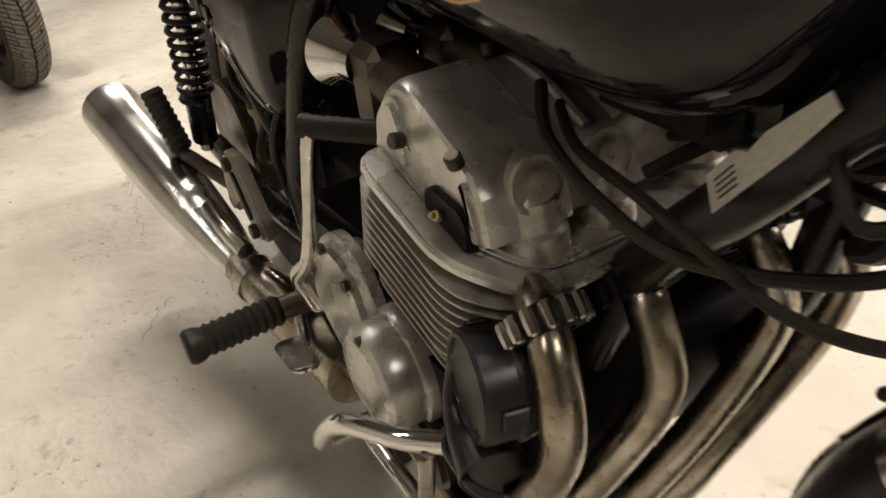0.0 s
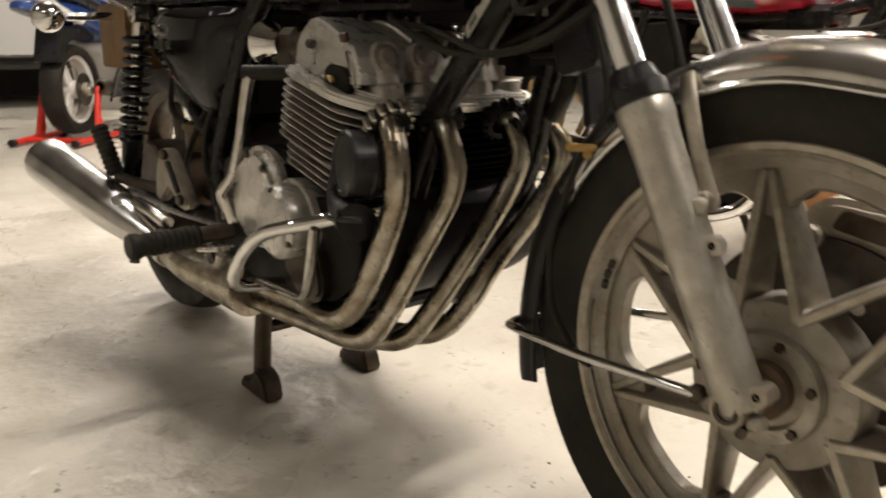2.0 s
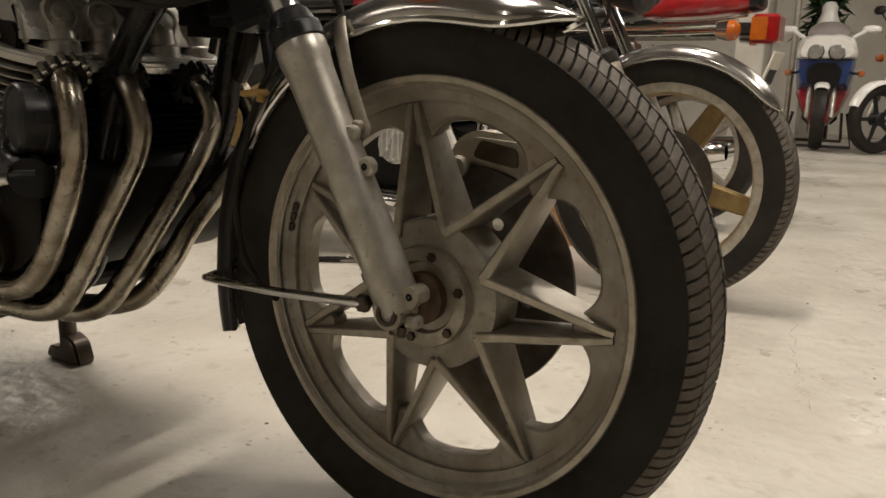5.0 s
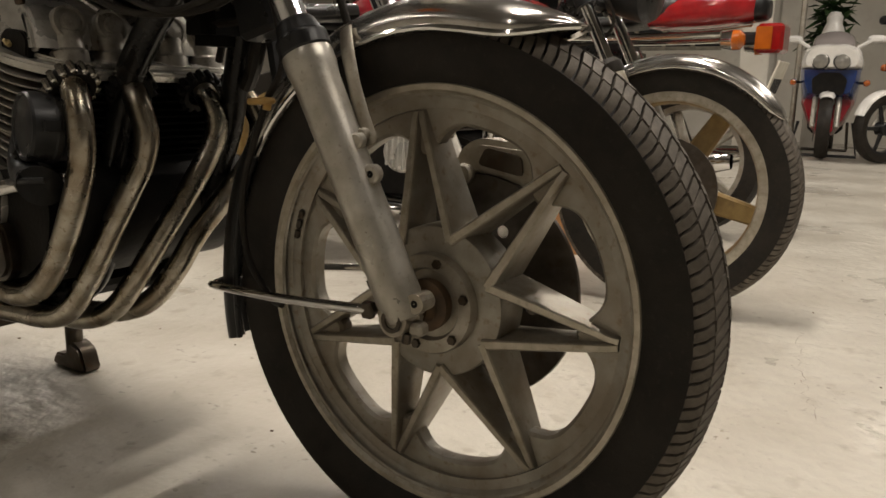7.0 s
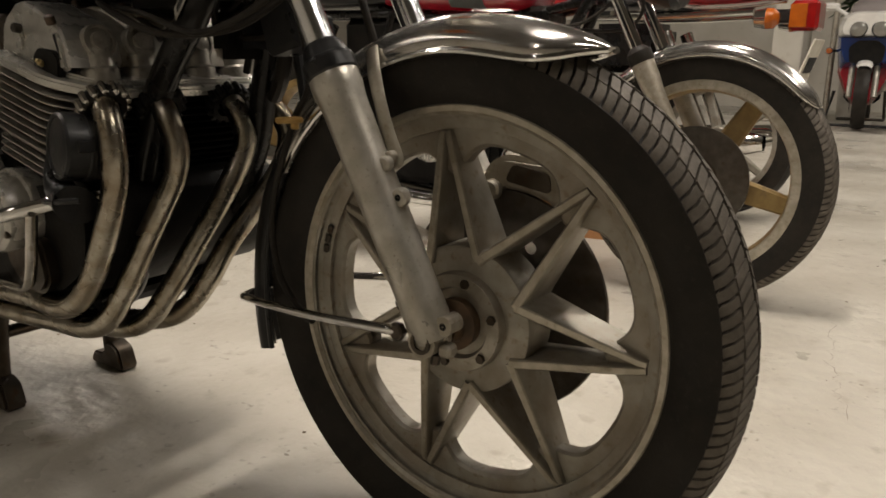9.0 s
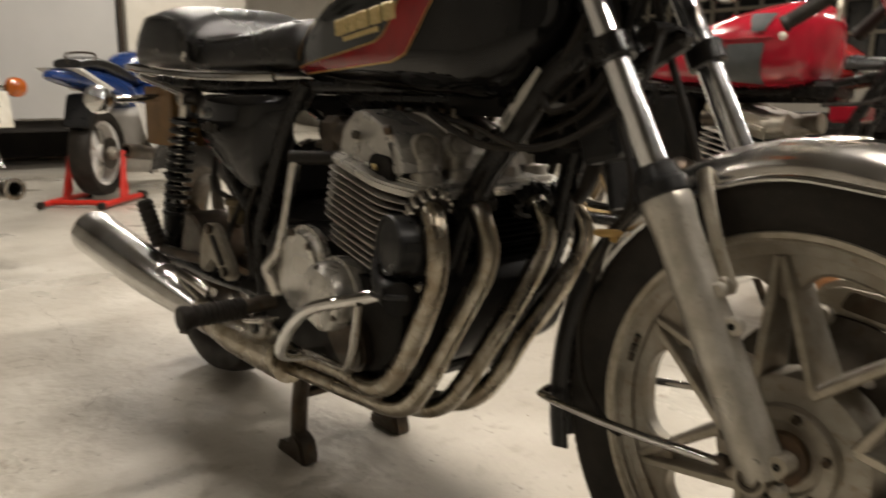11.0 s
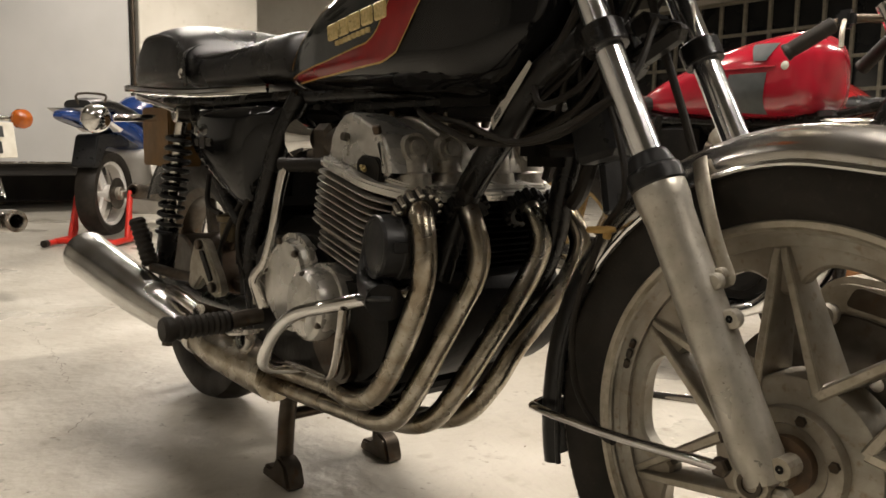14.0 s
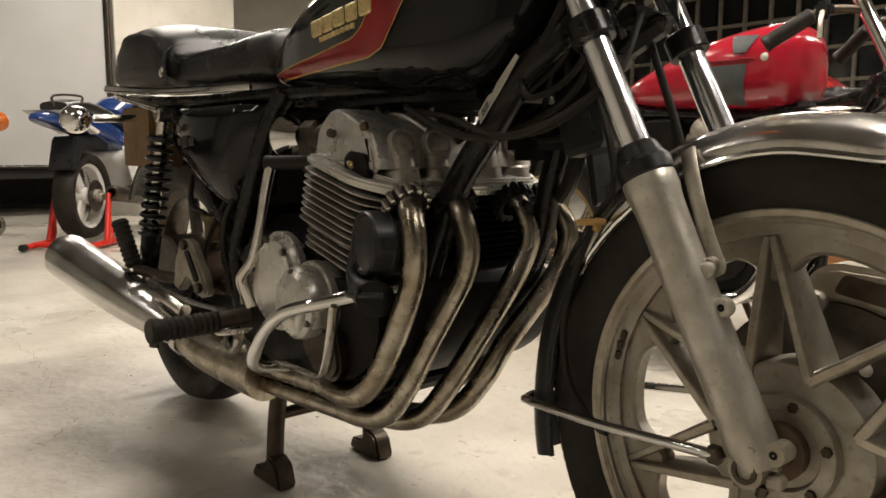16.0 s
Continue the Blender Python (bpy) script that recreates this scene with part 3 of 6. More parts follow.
cal = slab(rounded([(-0.075, -0.02), (-0.068, 0.012), (-0.045, 0.03), (0.03, 0.036), (0.062, 0.024), (0.078, -0.012), (0.07, -0.034), (0.045, -0.036), (0.03, -0.016), (-0.03, -0.014), (-0.048, -0.03)], 0.014, 4), 0.05, Matrix.Translation((0.035, 0.087, 0.492)) @ Matrix.Rotation(radians(8), 4, "Y") @ XZ, 0.008, None, 2)
for dx, dz in ((-0.052, -0.008), (0.058, -0.016)):
    rod((0.035 + dx, 0.05, 0.49 + dz), (0.035 + dx, 0.11, 0.49 + dz), 0.0135, 18, cal, 0.003)
rod((0.1, 0.08, 0.487), (0.125, 0.08, 0.484), 0.009, 14, cal)
c1 = part("brake_caliper", cal, ALLOY, bike, "dull alloy brake caliper behind the wheel", 30)
part("caliper_recess", slab(rounded([(-0.034, -0.006), (0.032, -0.008), (0.026, 0.016), (-0.026, 0.018)], 0.008), 0.003, Matrix.Translation((0.035, 0.0605, 0.496)) @ Matrix.Rotation(radians(8), 4, "Y") @ XZ), STEEL_DARK, c1)

# forks
FORK_DIR = (Vector((-0.156, 0, 0.654)) - Vector((0.004, 0, 0.338))).normalized()


def fork_at(y, s, fwd=0.0):
    return Vector((0.004, y, 0.338)) + FORK_DIR * s + Vector((FORK_DIR.z, 0, -FORK_DIR.x)) * fwd


for y, nm in ((-0.1, "fork"), (0.1, "fork")):
    mm = axis_to(fork_at(y, 0), FORK_DIR)
    low = lathe([(0.012, -0.012), (0.022, -0.008), (0.027, 0.02), (0.0265, 0.05), (0.0268, 0.19), (0.0272, 0.25), (0.0278, 0.285), (0.0295, 0.298), (0.0305, 0.304), (0.0305, 0.317), (0.0295, 0.322), (0.02, 0.324)], mm, 36)
    if y < 0:  # lugs for the mudguard stay and the cast seam
        for s, fw, rr in ((0.2, 0.027, 0.009), (0.158, 0.03, 0.011)):
            join(low, rod(fork_at(y + 0.004, s, fw), fork_at(y - 0.008, s, fw), rr, 18, bevel=0.002))
            join(low, block((0.03, 0.012, 0.026), axis_to(fork_at(y - 0.002, s, fw - 0.014), FORK_DIR), 0.004))
    lowob = part("fork_slider", low, FORK_ALLOY, bike, "grey oxidised alloy fork slider", 40)
    clampb = block((0.05, 0.03, 0.034), Matrix.Translation((0.002, y, 0.337)) @ Matrix.Rotation(radians(-8), 4, "Y"), 0.011, None, 2)
    rod((0.0, y - 0.019, 0.331), (0.0, y + 0.016, 0.331), 0.019, bm=clampb)
    rod((0.026, y - 0.013, 0.354), (0.026, y + 0.012, 0.354), 0.0115, bm=clampb)
    block((0.018, 0.02, 0.016), Matrix.Translation((0.024, y, 0.322)), 0.004, clampb)
    part("axle_clamp", clampb, ALLOY, lowob, "", 22)
    part("axle_end", lathe([(0.0085, 0.004), (0.0085, -0.003), (0.0135, -0.003), (0.0135, 0.006)], axis_to((0, y - 0.019, 0.331), (0, 1, 0)), 20), STEEL_DARK, lowob)
    part("clamp_hole", lathe([(0.001, 0.0), (0.0045, 0.0)], axis_to((0.026, y - 0.0135, 0.354), (0, 1, 0)), 14), ENGINE_DARK, lowob)
    part("lug_hole", lathe([(0.0005, 0.0), (0.0042, 0.0)], axis_to(fork_at(y - 0.0085, 0.158, 0.03), (0, 1, 0)), 14), ENGINE_DARK, lowob)
    part("clamp_bolt", lathe([(0.0055, 0.0), (0.0055, 0.012)], axis_to((0.012, y - 0.008, 0.305), (0.2, 0, 1)), 6, None, True), STEEL_DARK, lowob)
    part("drain_bolt", rod(fork_at(y, 0.045, -0.026), fork_at(y - 0.004, 0.045, -0.033), 0.006, 6), STEEL_DARK, lowob)
    part("dust_seal", lathe([(0.0295, 0.32), (0.0315, 0.323), (0.0315, 0.338), (0.0305, 0.341), (0.028, 0.343), (0.0235, 0.358), (0.021, 0.361), (0.018, 0.361)], mm, 32), PLASTIC, bike, "black rubber dust cap", 18)
    part("stanchion", rod(fork_at(y, 0.355), fork_at(y, 0.86), 0.0178, 32), FORK_CHROME, bike, "polished chrome fork tube")
    part("fork_clamp", lathe([(0.0185, 0.497), (0.0255, 0.497), (0.027, 0.499), (0.027, 0.525), (0.0255, 0.527), (0.0185, 0.527)], mm, 28), FRAME_PAINT, bike, "", 18)
    part("top_clamp", lathe([(0.018, 0.79), (0.028, 0.79), (0.028, 0.83), (0.018, 0.832)], mm, 24), FRAME_PAINT, bike)
# lower yoke, steering stem, brake union
yoke = block((0.034, 0.17, 0.026), axis_to(fork_at(0, 0.512, -0.04), FORK_DIR) @ Matrix.Rotation(0, 4, "Z"), 0.01)
part("lower_yoke", yoke, FRAME_PAINT, bike)
part("upper_yoke", block((0.055, 0.21, 0.03), axis_to(fork_at(0, 0.81, -0.025), FORK_DIR), 0.01), FRAME_PAINT, bike)
part("steering_head", rod(fork_at(0, 0.5, -0.055), fork_at(0, 0.83, -0.055), 0.032, 24, bevel=0.004), FRAME_PAINT, bike)
un = block((0.05, 0.03, 0.025), axis_to(fork_at(-0.02, 0.53, 0.015), FORK_DIR), 0.006)
rod(fork_at(-0.04, 0.525, 0.02), fork_at(0.02, 0.525, 0.025), 0.010, bm=un)
part("brake_union", un, ENGINE_DARK, bike)
for a in ([fork_at(0.0, 0.59, 0.02), fork_at(0.015, 0.5, 0.0), fork_at(0.02, 0.42, -0.01), fork_at(0.025, 0.36, -0.02)],
          [fork_at(-0.02, 0.62, 0.02), fork_at(-0.01, 0.72, 0.07), fork_at(0.03, 0.86, 0.05)]):
    part("brake_hose", tube(a, 0.0055, 10), RUBBER, bike)

# front indicators
for s in (-1, 1):
    p = Vector((-0.268, 0.215 * s, 0.968))
    st = part("front_indicator", lathe([(0.012, -0.05), (0.03, -0.045), (0.042, -0.02), (0.044, 0.0)], axis_to(p, (1, 0, 0)), 28), CHROME, bike)
    part("indicator_lens", lathe([(0.043, 0.0), (0.04, 0.02), (0.022, 0.032), (0.001, 0.035)], axis_to(p, (1, 0, 0)), 28), AMBER, st, "amber lens")
    part("indicator_stalk", tube([(-0.2, 0.04 * s, 0.866), (-0.225, 0.12 * s, 0.89), p + Vector((-0.01, -0.04 * s, -0.012))], 0.0075, 10), CHROME_DULL, st)


HL_M = axis_to((-0.15, 0.02, 0.945), (1, 0, -0.04))
hl = part("headlamp", lathe([(0.02, -0.15), (0.055, -0.14), (0.078, -0.11), (0.086, -0.06), (0.087, -0.012), (0.085, -0.008)], HL_M, 40), PLASTIC, bike, "black headlamp shell", 30)
part("headlamp_rim", lathe([(0.085, -0.014), (0.092, -0.012), (0.0935, -0.004), (0.09, 0.006), (0.082, 0.011), (0.077, 0.008), (0.075, 0.002)], HL_M, 44), CHROME, hl, "chrome headlamp rim", 40)
part("headlamp_glass", lathe([(0.0765, 0.003), (0.07, 0.009), (0.05, 0.016), (0.025, 0.02), (0.0005, 0.021)], HL_M, 40), LAMP_LENS, hl, "pale ribbed headlamp glass", 60)
for s in (-1, 1):
    part("lamp_ear", block((0.07, 0.008, 0.05), Matrix.Translation((-0.235, 0.02 + 0.092 * s, 0.93)) @ Matrix.Rotation(radians(-15), 4, "Y"), 0.003), FRAME_PAINT, hl)


# front mudguard
def arc_guard(parent, c, rows, mat, label="", name="mudguard", edge_mat=None):
    """Sheet that bends over a wheel: rows of angle, radius, half width, drop of its edges."""
    bm = bmesh.new()
    ctrl = [Vector((a, r, w)) for a, r, w, _ in rows]
    dr = [Vector((a, d, 0)) for a, _, _, d in rows]
    loops = []
    for p, q in zip(spline(ctrl, 5), spline(dr, 5)):
        a = radians(p.x)
        out = Vector((math.cos(a), 0, math.sin(a)))
        line = []
        for k in range(-6, 7):
            u = k / 6
            line.append(Vector(c) + out * (p.y - q.y * abs(u) ** 2.2) + Vector((0, p.z * math.sin(u * math.pi / 2), 0)))
        edge = [line[0] - out * 0.003 + Vector((0, 0.003, 0))] + [v - out * 0.0025 for v in line[1:-1]] + [line[-1] - out * 0.003 - Vector((0, 0.003, 0))]
        loops.append(line + edge[::-1])
    rings(bm, loops)
    ob = part(name, bm, mat, parent, label, 60)
    for s in (0, 12):  # rolled lip along both edges
        lip = [lp[s] for lp in loops]
        part("rolled_edge", tube(lip[::3] + [lip[-1]], 0.004, 8, 2), edge_mat or mat, ob)
    return ob


guard = arc_guard(bike, FW, [(63.5, 0.361, 0.012, 0.003), (66, 0.362, 0.034, 0.014), (69, 0.362, 0.052, 0.026), (74, 0.361, 0.062, 0.037), (83, 0.361, 0.059, 0.042), (96, 0.362, 0.055, 0.042), (115, 0.362, 0.055, 0.044),
                             (135, 0.363, 0.056, 0.046), (150, 0.366, 0.056, 0.048)], GUARD_CHROME, "chrome front mudguard with a flared lip", edge_mat=CHROME)
flap = arc_guard(bike, FW, [(150, 0.365, 0.056, 0.048), (165, 0.369, 0.056, 0.05), (178, 0.375, 0.056, 0.056), (190, 0.383, 0.056, 0.058), (198, 0.389, 0.055, 0.056)], PLASTIC, "black rear section of the front mudguard", "mudguard_rear", PLASTIC)
part("guard_spine", tube([Vector(FW) + Vector((math.cos(radians(a)), 0, math.sin(radians(a)))) * r for a, r in ((148, 0.3675), (165, 0.3715), (178, 0.377), (190, 0.385), (198.5, 0.391))], 0.0045, 8, 4), CHROME, flap)
for s in (-1, 1):
    part("guard_stay", tube([(-0.377, 0.0, 0.303), (-0.37, 0.05 * s, 0.302), (-0.34, 0.072 * s, 0.308), (-0.2, 0.103 * s, 0.322), (-0.06, 0.118 * s, 0.336), (-0.036, 0.118 * s, 0.338)], 0.0062, 12, 5), CHROME, guard, "chrome stay rod")
    part("stay_bolt", lathe([(0.011, 0), (0.011, 0.008), (0.008, 0.01)], axis_to((-0.034, 0.114 * s, 0.338), (0, s, 0)), 6, None, True), STEEL_DARK, guard)
    brk = tube([(-0.122, 0.052 * s, 0.655), (-0.108, 0.066 * s, 0.63), (-0.09, 0.076 * s, 0.592), (-0.075, 0.08 * s, 0.556), (-0.062, 0.084 * s, 0.53), (-0.058, 0.086 * s, 0.522)], [0.010, 0.0105, 0.0095, 0.011, 0.013, 0.008], 14, 5, None, 0.35, up=(0, 1, 0))
    rod((-0.064, 0.078 * s, 0.535), (-0.064, 0.096 * s, 0.535), 0.0075, 12, brk, 0.0015)
    part("guard_bracket", brk, ALLOY, guard, "grey pressed bracket")
part("guard_badge", lathe([(0.0, 0.003), (0.016, 0.002), (0.02, 0.0)], axis_to((0.02, -0.012, 0.6975), (0.05, -0.1, 1)) @ Matrix.Diagonal((1.3, 0.6, 1, 1)), 20), CHROME_DULL, guard)
part("speedometer_cable", tube([fork_at(-0.03, 0.62, -0.06), (-0.22, -0.06, 0.64), (-0.246, -0.066, 0.56), (-0.28, -0.075, 0.45), (-0.27, -0.078, 0.36), (-0.215, -0.09, 0.315), (-0.19, -0.098, 0.312)], 0.0045, 8), RUBBER, bike)
clipp = tube([(-0.252, -0.085, 0.566), (-0.238, -0.092, 0.567), (-0.224, -0.088, 0.568), (-0.22, -0.078, 0.568), (-0.232, -0.07, 0.567), (-0.248, -0.074, 0.566), (-0.254, -0.082, 0.566)], 0.0042, 10, 5)
rod((-0.228, -0.08, 0.556), (-0.226, -0.079, 0.572), 0.0055, 12, clipp, 0.0015)
part("cable_clip", clipp, CLIP_BROWN, bike, "yellowed plastic cable clip")

# ---------- engine ----------
LEAN_E = Matrix.Translation((-0.606, YC, 0.5535)) @ Matrix.Rotation(radians(14.5), 4, "Y")  # cylinder frame: x ahead, z up


def eng(x, y, z):
    return LEAN_E @ Vector((x, y, z))


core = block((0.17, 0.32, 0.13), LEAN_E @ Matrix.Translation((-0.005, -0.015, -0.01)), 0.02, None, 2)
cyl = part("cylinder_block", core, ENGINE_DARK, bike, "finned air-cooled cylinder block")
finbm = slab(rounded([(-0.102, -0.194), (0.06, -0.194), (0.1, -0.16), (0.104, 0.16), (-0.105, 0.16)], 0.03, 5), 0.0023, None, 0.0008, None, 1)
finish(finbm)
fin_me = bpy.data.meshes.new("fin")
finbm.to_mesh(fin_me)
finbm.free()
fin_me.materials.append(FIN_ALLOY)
shade_fin = slab(rounded([(-0.1, -0.158), (0.1065, -0.15), (0.1065, 0.158), (-0.1, 0.158)], 0.02, 4), 0.0034, None, 0.0008, None, 1)
finish(shade_fin)
shade_fin_me = bpy.data.meshes.new("fin_front_shade")
shade_fin.to_mesh(shade_fin_me)
shade_fin.free()
shade_fin_me.materials.append(FIN_SHADE)
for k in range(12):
    so_ = new("fin_front_shade", shade_fin_me)
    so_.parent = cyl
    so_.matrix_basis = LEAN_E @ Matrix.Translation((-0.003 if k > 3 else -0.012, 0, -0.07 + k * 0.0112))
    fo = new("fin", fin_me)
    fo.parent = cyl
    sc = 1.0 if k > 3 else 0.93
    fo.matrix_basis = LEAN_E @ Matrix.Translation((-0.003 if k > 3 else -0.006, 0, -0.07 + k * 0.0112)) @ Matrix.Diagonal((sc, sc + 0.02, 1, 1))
# head plate and rocker cover
plate = slab(rounded([(-0.106, -0.196), (0.04, -0.196), (0.106, -0.15), (0.11, 0.14), (0.05, 0.165), (-0.106, 0.165)], 0.03, 4), 0.014, LEAN_E @ Matrix.Translation((0.0, 0, 0.068)), 0.004)
hd = part("cylinder_head", plate, ENGINE_ALLOY, bike, "light alloy cylinder head", 40)
step = slab(rounded([(-0.094, -0.172), (0.032, -0.172), (0.09, -0.14), (0.096, 0.135), (0.04, 0.152), (-0.094, 0.152)], 0.026, 4), 0.008, LEAN_E @ Matrix.Translation((0.0, 0, 0.078)), 0.003)
part("head_step", step, ENGINE_ALLOY, hd, "", 30)
COVER = [(-0.69, 0.652), (-0.682, 0.682), (-0.665, 0.705), (-0.652, 0.715), (-0.638, 0.718), (-0.62, 0.716), (-0.585, 0.703), (-0.55, 0.688), (-0.533, 0.678), (-0.522, 0.664), (-0.513, 0.628)]


def cover_run(rows):
    bm = bmesh.new()
    rings(bm, [[Vector((-0.607 + (x + 0.6) * k, y + 0.1 * max(z - 0.66, 0.0) * near, 0.64 + (z - 0.64) * k)) for x, z in COVER] for y, k, near in rows])
    return bm


part("rocker_cover", cover_run([(-0.199, 0.93, 1), (-0.1965, 0.975, 1), (-0.19, 0.995, 1), (-0.182, 1.0, 0.5), (-0.13, 1.0, 0), (-0.122, 0.985, 0), (-0.119, 0.95, 0)]), ENGINE_ALLOY, hd, "polished end of the rocker cover", 24)
part("rocker_cover_middle", cover_run([(-0.119, 0.93, 0), (0.03, 0.93, 0), (0.034, 0.97, 0), (0.1, 0.98, 0), (0.112, 0.96, 0), (0.117, 0.92, 0)]), FIN_ALLOY, hd, "darker middle of the rocker cover", 28)
for y in (-0.09, -0.06, -0.03, 0.0):
    part("cover_rib", tube([(-0.66, y, 0.688), (-0.645, y, 0.709), (-0.6, y, 0.706), (-0.545, y, 0.683)], 0.005, 8, 4), FIN_ALLOY, hd)
# raised corners of the end face round the plug well
for pts in ([(-0.68, 0.656), (-0.674, 0.684), (-0.657, 0.703), (-0.638, 0.706), (-0.63, 0.69), (-0.62, 0.655), (-0.626, 0.646)],
            [(-0.537, 0.622), (-0.541, 0.664), (-0.548, 0.676), (-0.536, 0.67), (-0.526, 0.656), (-0.518, 0.624)]):
    part("cover_corner", slab(rounded(pts, 0.008, 3), 0.012, Matrix.Translation((-0.007, 0, 0)) @ on_side(-0.196), 0.005, None, 2), ENGINE_ALLOY, hd, "", 30)
well = slab(rounded([(-0.603, 0.621), (-0.544, 0.611), (-0.54, 0.638), (-0.55, 0.65), (-0.59, 0.654), (-0.604, 0.645)], 0.006, 3), 0.012, on_side(-0.1985), 0.002)
part("plug_recess", well, ENGINE_DARK, hd, "near-black plate in place of the dark spark plug hole")
part("spark_plug", lathe([(0.0045, 0.0), (0.0045, 0.006), (0.0025, 0.007), (0.0025, 0.011), (0.0005, 0.011)], axis_to((-0.58, -0.2045, 0.632), (0.2, -0.8, 0.5)), 10), BADGE, hd)
for y in (-0.152, -0.087, 0.015, 0.08):
    p = Vector((-0.527, y, 0.663))
    part("tappet_cap", lathe([(0.024, -0.04), (0.024, 0.004), (0.0225, 0.007), (0.0195, 0.007), (0.0185, 0.004), (0.0125, 0.004), (0.012, 0.01), (0.001, 0.0105)], axis_to(p, (1, -0.1, 0.25)), 28), FIN_ALLOY, hd, "", 25)
    part("head_boss", lathe([(0.026, -0.024), (0.0255, -0.002), (0.0215, 0.002), (0.0205, 0.024), (0.016, 0.03), (0.001, 0.031)], axis_to((-0.53, y, 0.626), (-0.15, 0, 1)), 24), FIN_ALLOY, hd, "", 25)
for p, d in (((-0.628, -0.203, 0.679), (0, -1, 0.2)), ((-0.553, -0.2, 0.684), (0.1, -0.4, 1)), ((-0.6, -0.06, 0.712), (0.2, 0, 1)), ((-0.57, 0.02, 0.7), (0.3, 0, 1)), ((-0.655, -0.1, 0.712), (-0.3, 0, 1))):
    o = Vector(p)
    part("cover_bolt", rod(o, o + Vector(d).normalized() * 0.012, 0.0068, 12, bevel=0.0015), STEEL_DARK, hd)
part("breather_spike", tube([(-0.575, -0.055, 0.7), (-0.572, -0.058, 0.725), (-0.566, -0.062, 0.735)], [0.007, 0.005, 0.004], 10), ALLOY, hd)
# crankcase
out = rounded([(-0.98, 0.36), (-0.94, 0.50), (-0.74, 0.52), (-0.69, 0.475), (-0.51, 0.475), (-0.49, 0.41), (-0.51, 0.34), (-0.58, 0.292), (-0.84, 0.27), (-0.96, 0.30)], 0.03, 3)
crank = part("crankcase", slab(out, 0.36, on_side(YC), 0.015), ENGINE_DARK, bike, "dark crankcase, near-black for grime and shade")
cl_out = rounded([(-0.87, 0.40), (-0.855, 0.48), (-0.79, 0.525), (-0.73, 0.515), (-0.70, 0.46), (-0.72, 0.37), (-0.80, 0.345)], 0.035, 5)
part("clutch_cover", slab(cl_out, 0.04, on_side(-0.215), 0.014, None, 3), ENGINE_ALLOY, crank, "polished clutch cover")
PC = Vector((-0.675, -0.238, 0.418))
pc = lathe([(0.0, 0.0245), (0.03, 0.024), (0.047, 0.0215), (0.0545, 0.016), (0.0575, 0.008), (0.0585, 0.0), (0.0585, -0.016), (0.064, -0.017), (0.065, -0.021), (0.064, -0.045)], axis_to(PC, (0, -1, 0)), 52)
pco = part("points_cover", pc, ENGINE_ALLOY, crank, "round polished alloy cover", 18)
for a in (92, 212, 332):
    q = PC + Vector((0.049 * math.cos(radians(a)), -0.012, 0.049 * math.sin(radians(a))))
    part("cover_screw", rod(q, q + Vector((0, -0.009, 0)), 0.0062, 12, bevel=0.001), STEEL_DARK, pco)
part("cover_marks", block((0.044, 0.002, 0.009), Matrix.Translation(PC + Vector((-0.004, -0.0237, -0.018))), 0.0005), ALLOY, pco)
for x, z in ((-0.845, 0.455), (-0.79, 0.508), (-0.735, 0.492)):
    part("cover_screw", rod((x, -0.234, z), (x, -0.242, z), 0.0065, 12, bevel=0.0015), STEEL_DARK, crank)
lowc = slab(rounded([(-0.69, 0.385), (-0.60, 0.385), (-0.585, 0.325), (-0.61, 0.30), (-0.66, 0.305), (-0.70, 0.345)], 0.015, 3), 0.03, on_side(-0.215), 0.006)
part("lower_cover", lowc, STEEL_DARK, crank)
part("sump", block((0.22, 0.18, 0.04), Matrix.Translation((-0.74, YC, 0.262)), 0.015), ENGINE_DARK, crank)
# kick starter
ks = tube([(-0.87, -0.225, 0.385), (-0.872, -0.235, 0.41), (-0.868, -0.245, 0.435), (-0.842, -0.24, 0.465), (-0.826, -0.232, 0.52), (-0.812, -0.222, 0.60), (-0.806, -0.216, 0.632)], [0.017, 0.015, 0.012, 0.0085, 0.008, 0.009, 0.01], 14, 5)
ko = part("kick_starter", ks, CHROME_DULL, bike, "folded kick-start lever")
part("kick_boss", block((0.032, 0.03, 0.06), Matrix.Translation((-0.878, -0.228, 0.408)) @ Matrix.Rotation(radians(-8), 4, "Y"), 0.008, None, 2), ALLOY, ko)
kp = lathe([(0.007, -0.012), (0.0125, -0.01), (0.013, -0.004)] + [(0.0115 + 0.001 * (k % 2), 0.0 + 0.006 * k) for k in range(14)] + [(0.012, 0.086)], axis_to((-0.806, -0.216, 0.634), (0.82, 0.55, 0.02)), 18, None, True)
part("kick_rubber", kp, RUBBER, ko)
# horn
hx = Vector((-0.505, -0.228, 0.527))
hd_dir = Vector((-0.22, -0.96, 0.06))
HORN_M = axis_to(hx, hd_dir)
hb = lathe([(0.0, 0.0095), (0.032, 0.0095), (0.038, 0.008), (0.0395, 0.0105), (0.043, 0.0105), (0.0455, 0.007), (0.046, 0.0), (0.046, -0.018), (0.0475, -0.02), (0.0475, -0.027), (0.045, -0.029), (0.044, -0.05), (0.03, -0.055), (0.0, -0.055)], HORN_M, 44)
ho = part("horn", hb, PLASTIC, bike, "black snail horn", 18)
for a in (35, 155, 275):
    part("horn_clip", block((0.016, 0.004, 0.022), HORN_M @ Matrix.Rotation(radians(a), 4, "Z") @ Matrix.Translation((0, 0.0475, -0.012)), 0.0015), PLASTIC, ho)
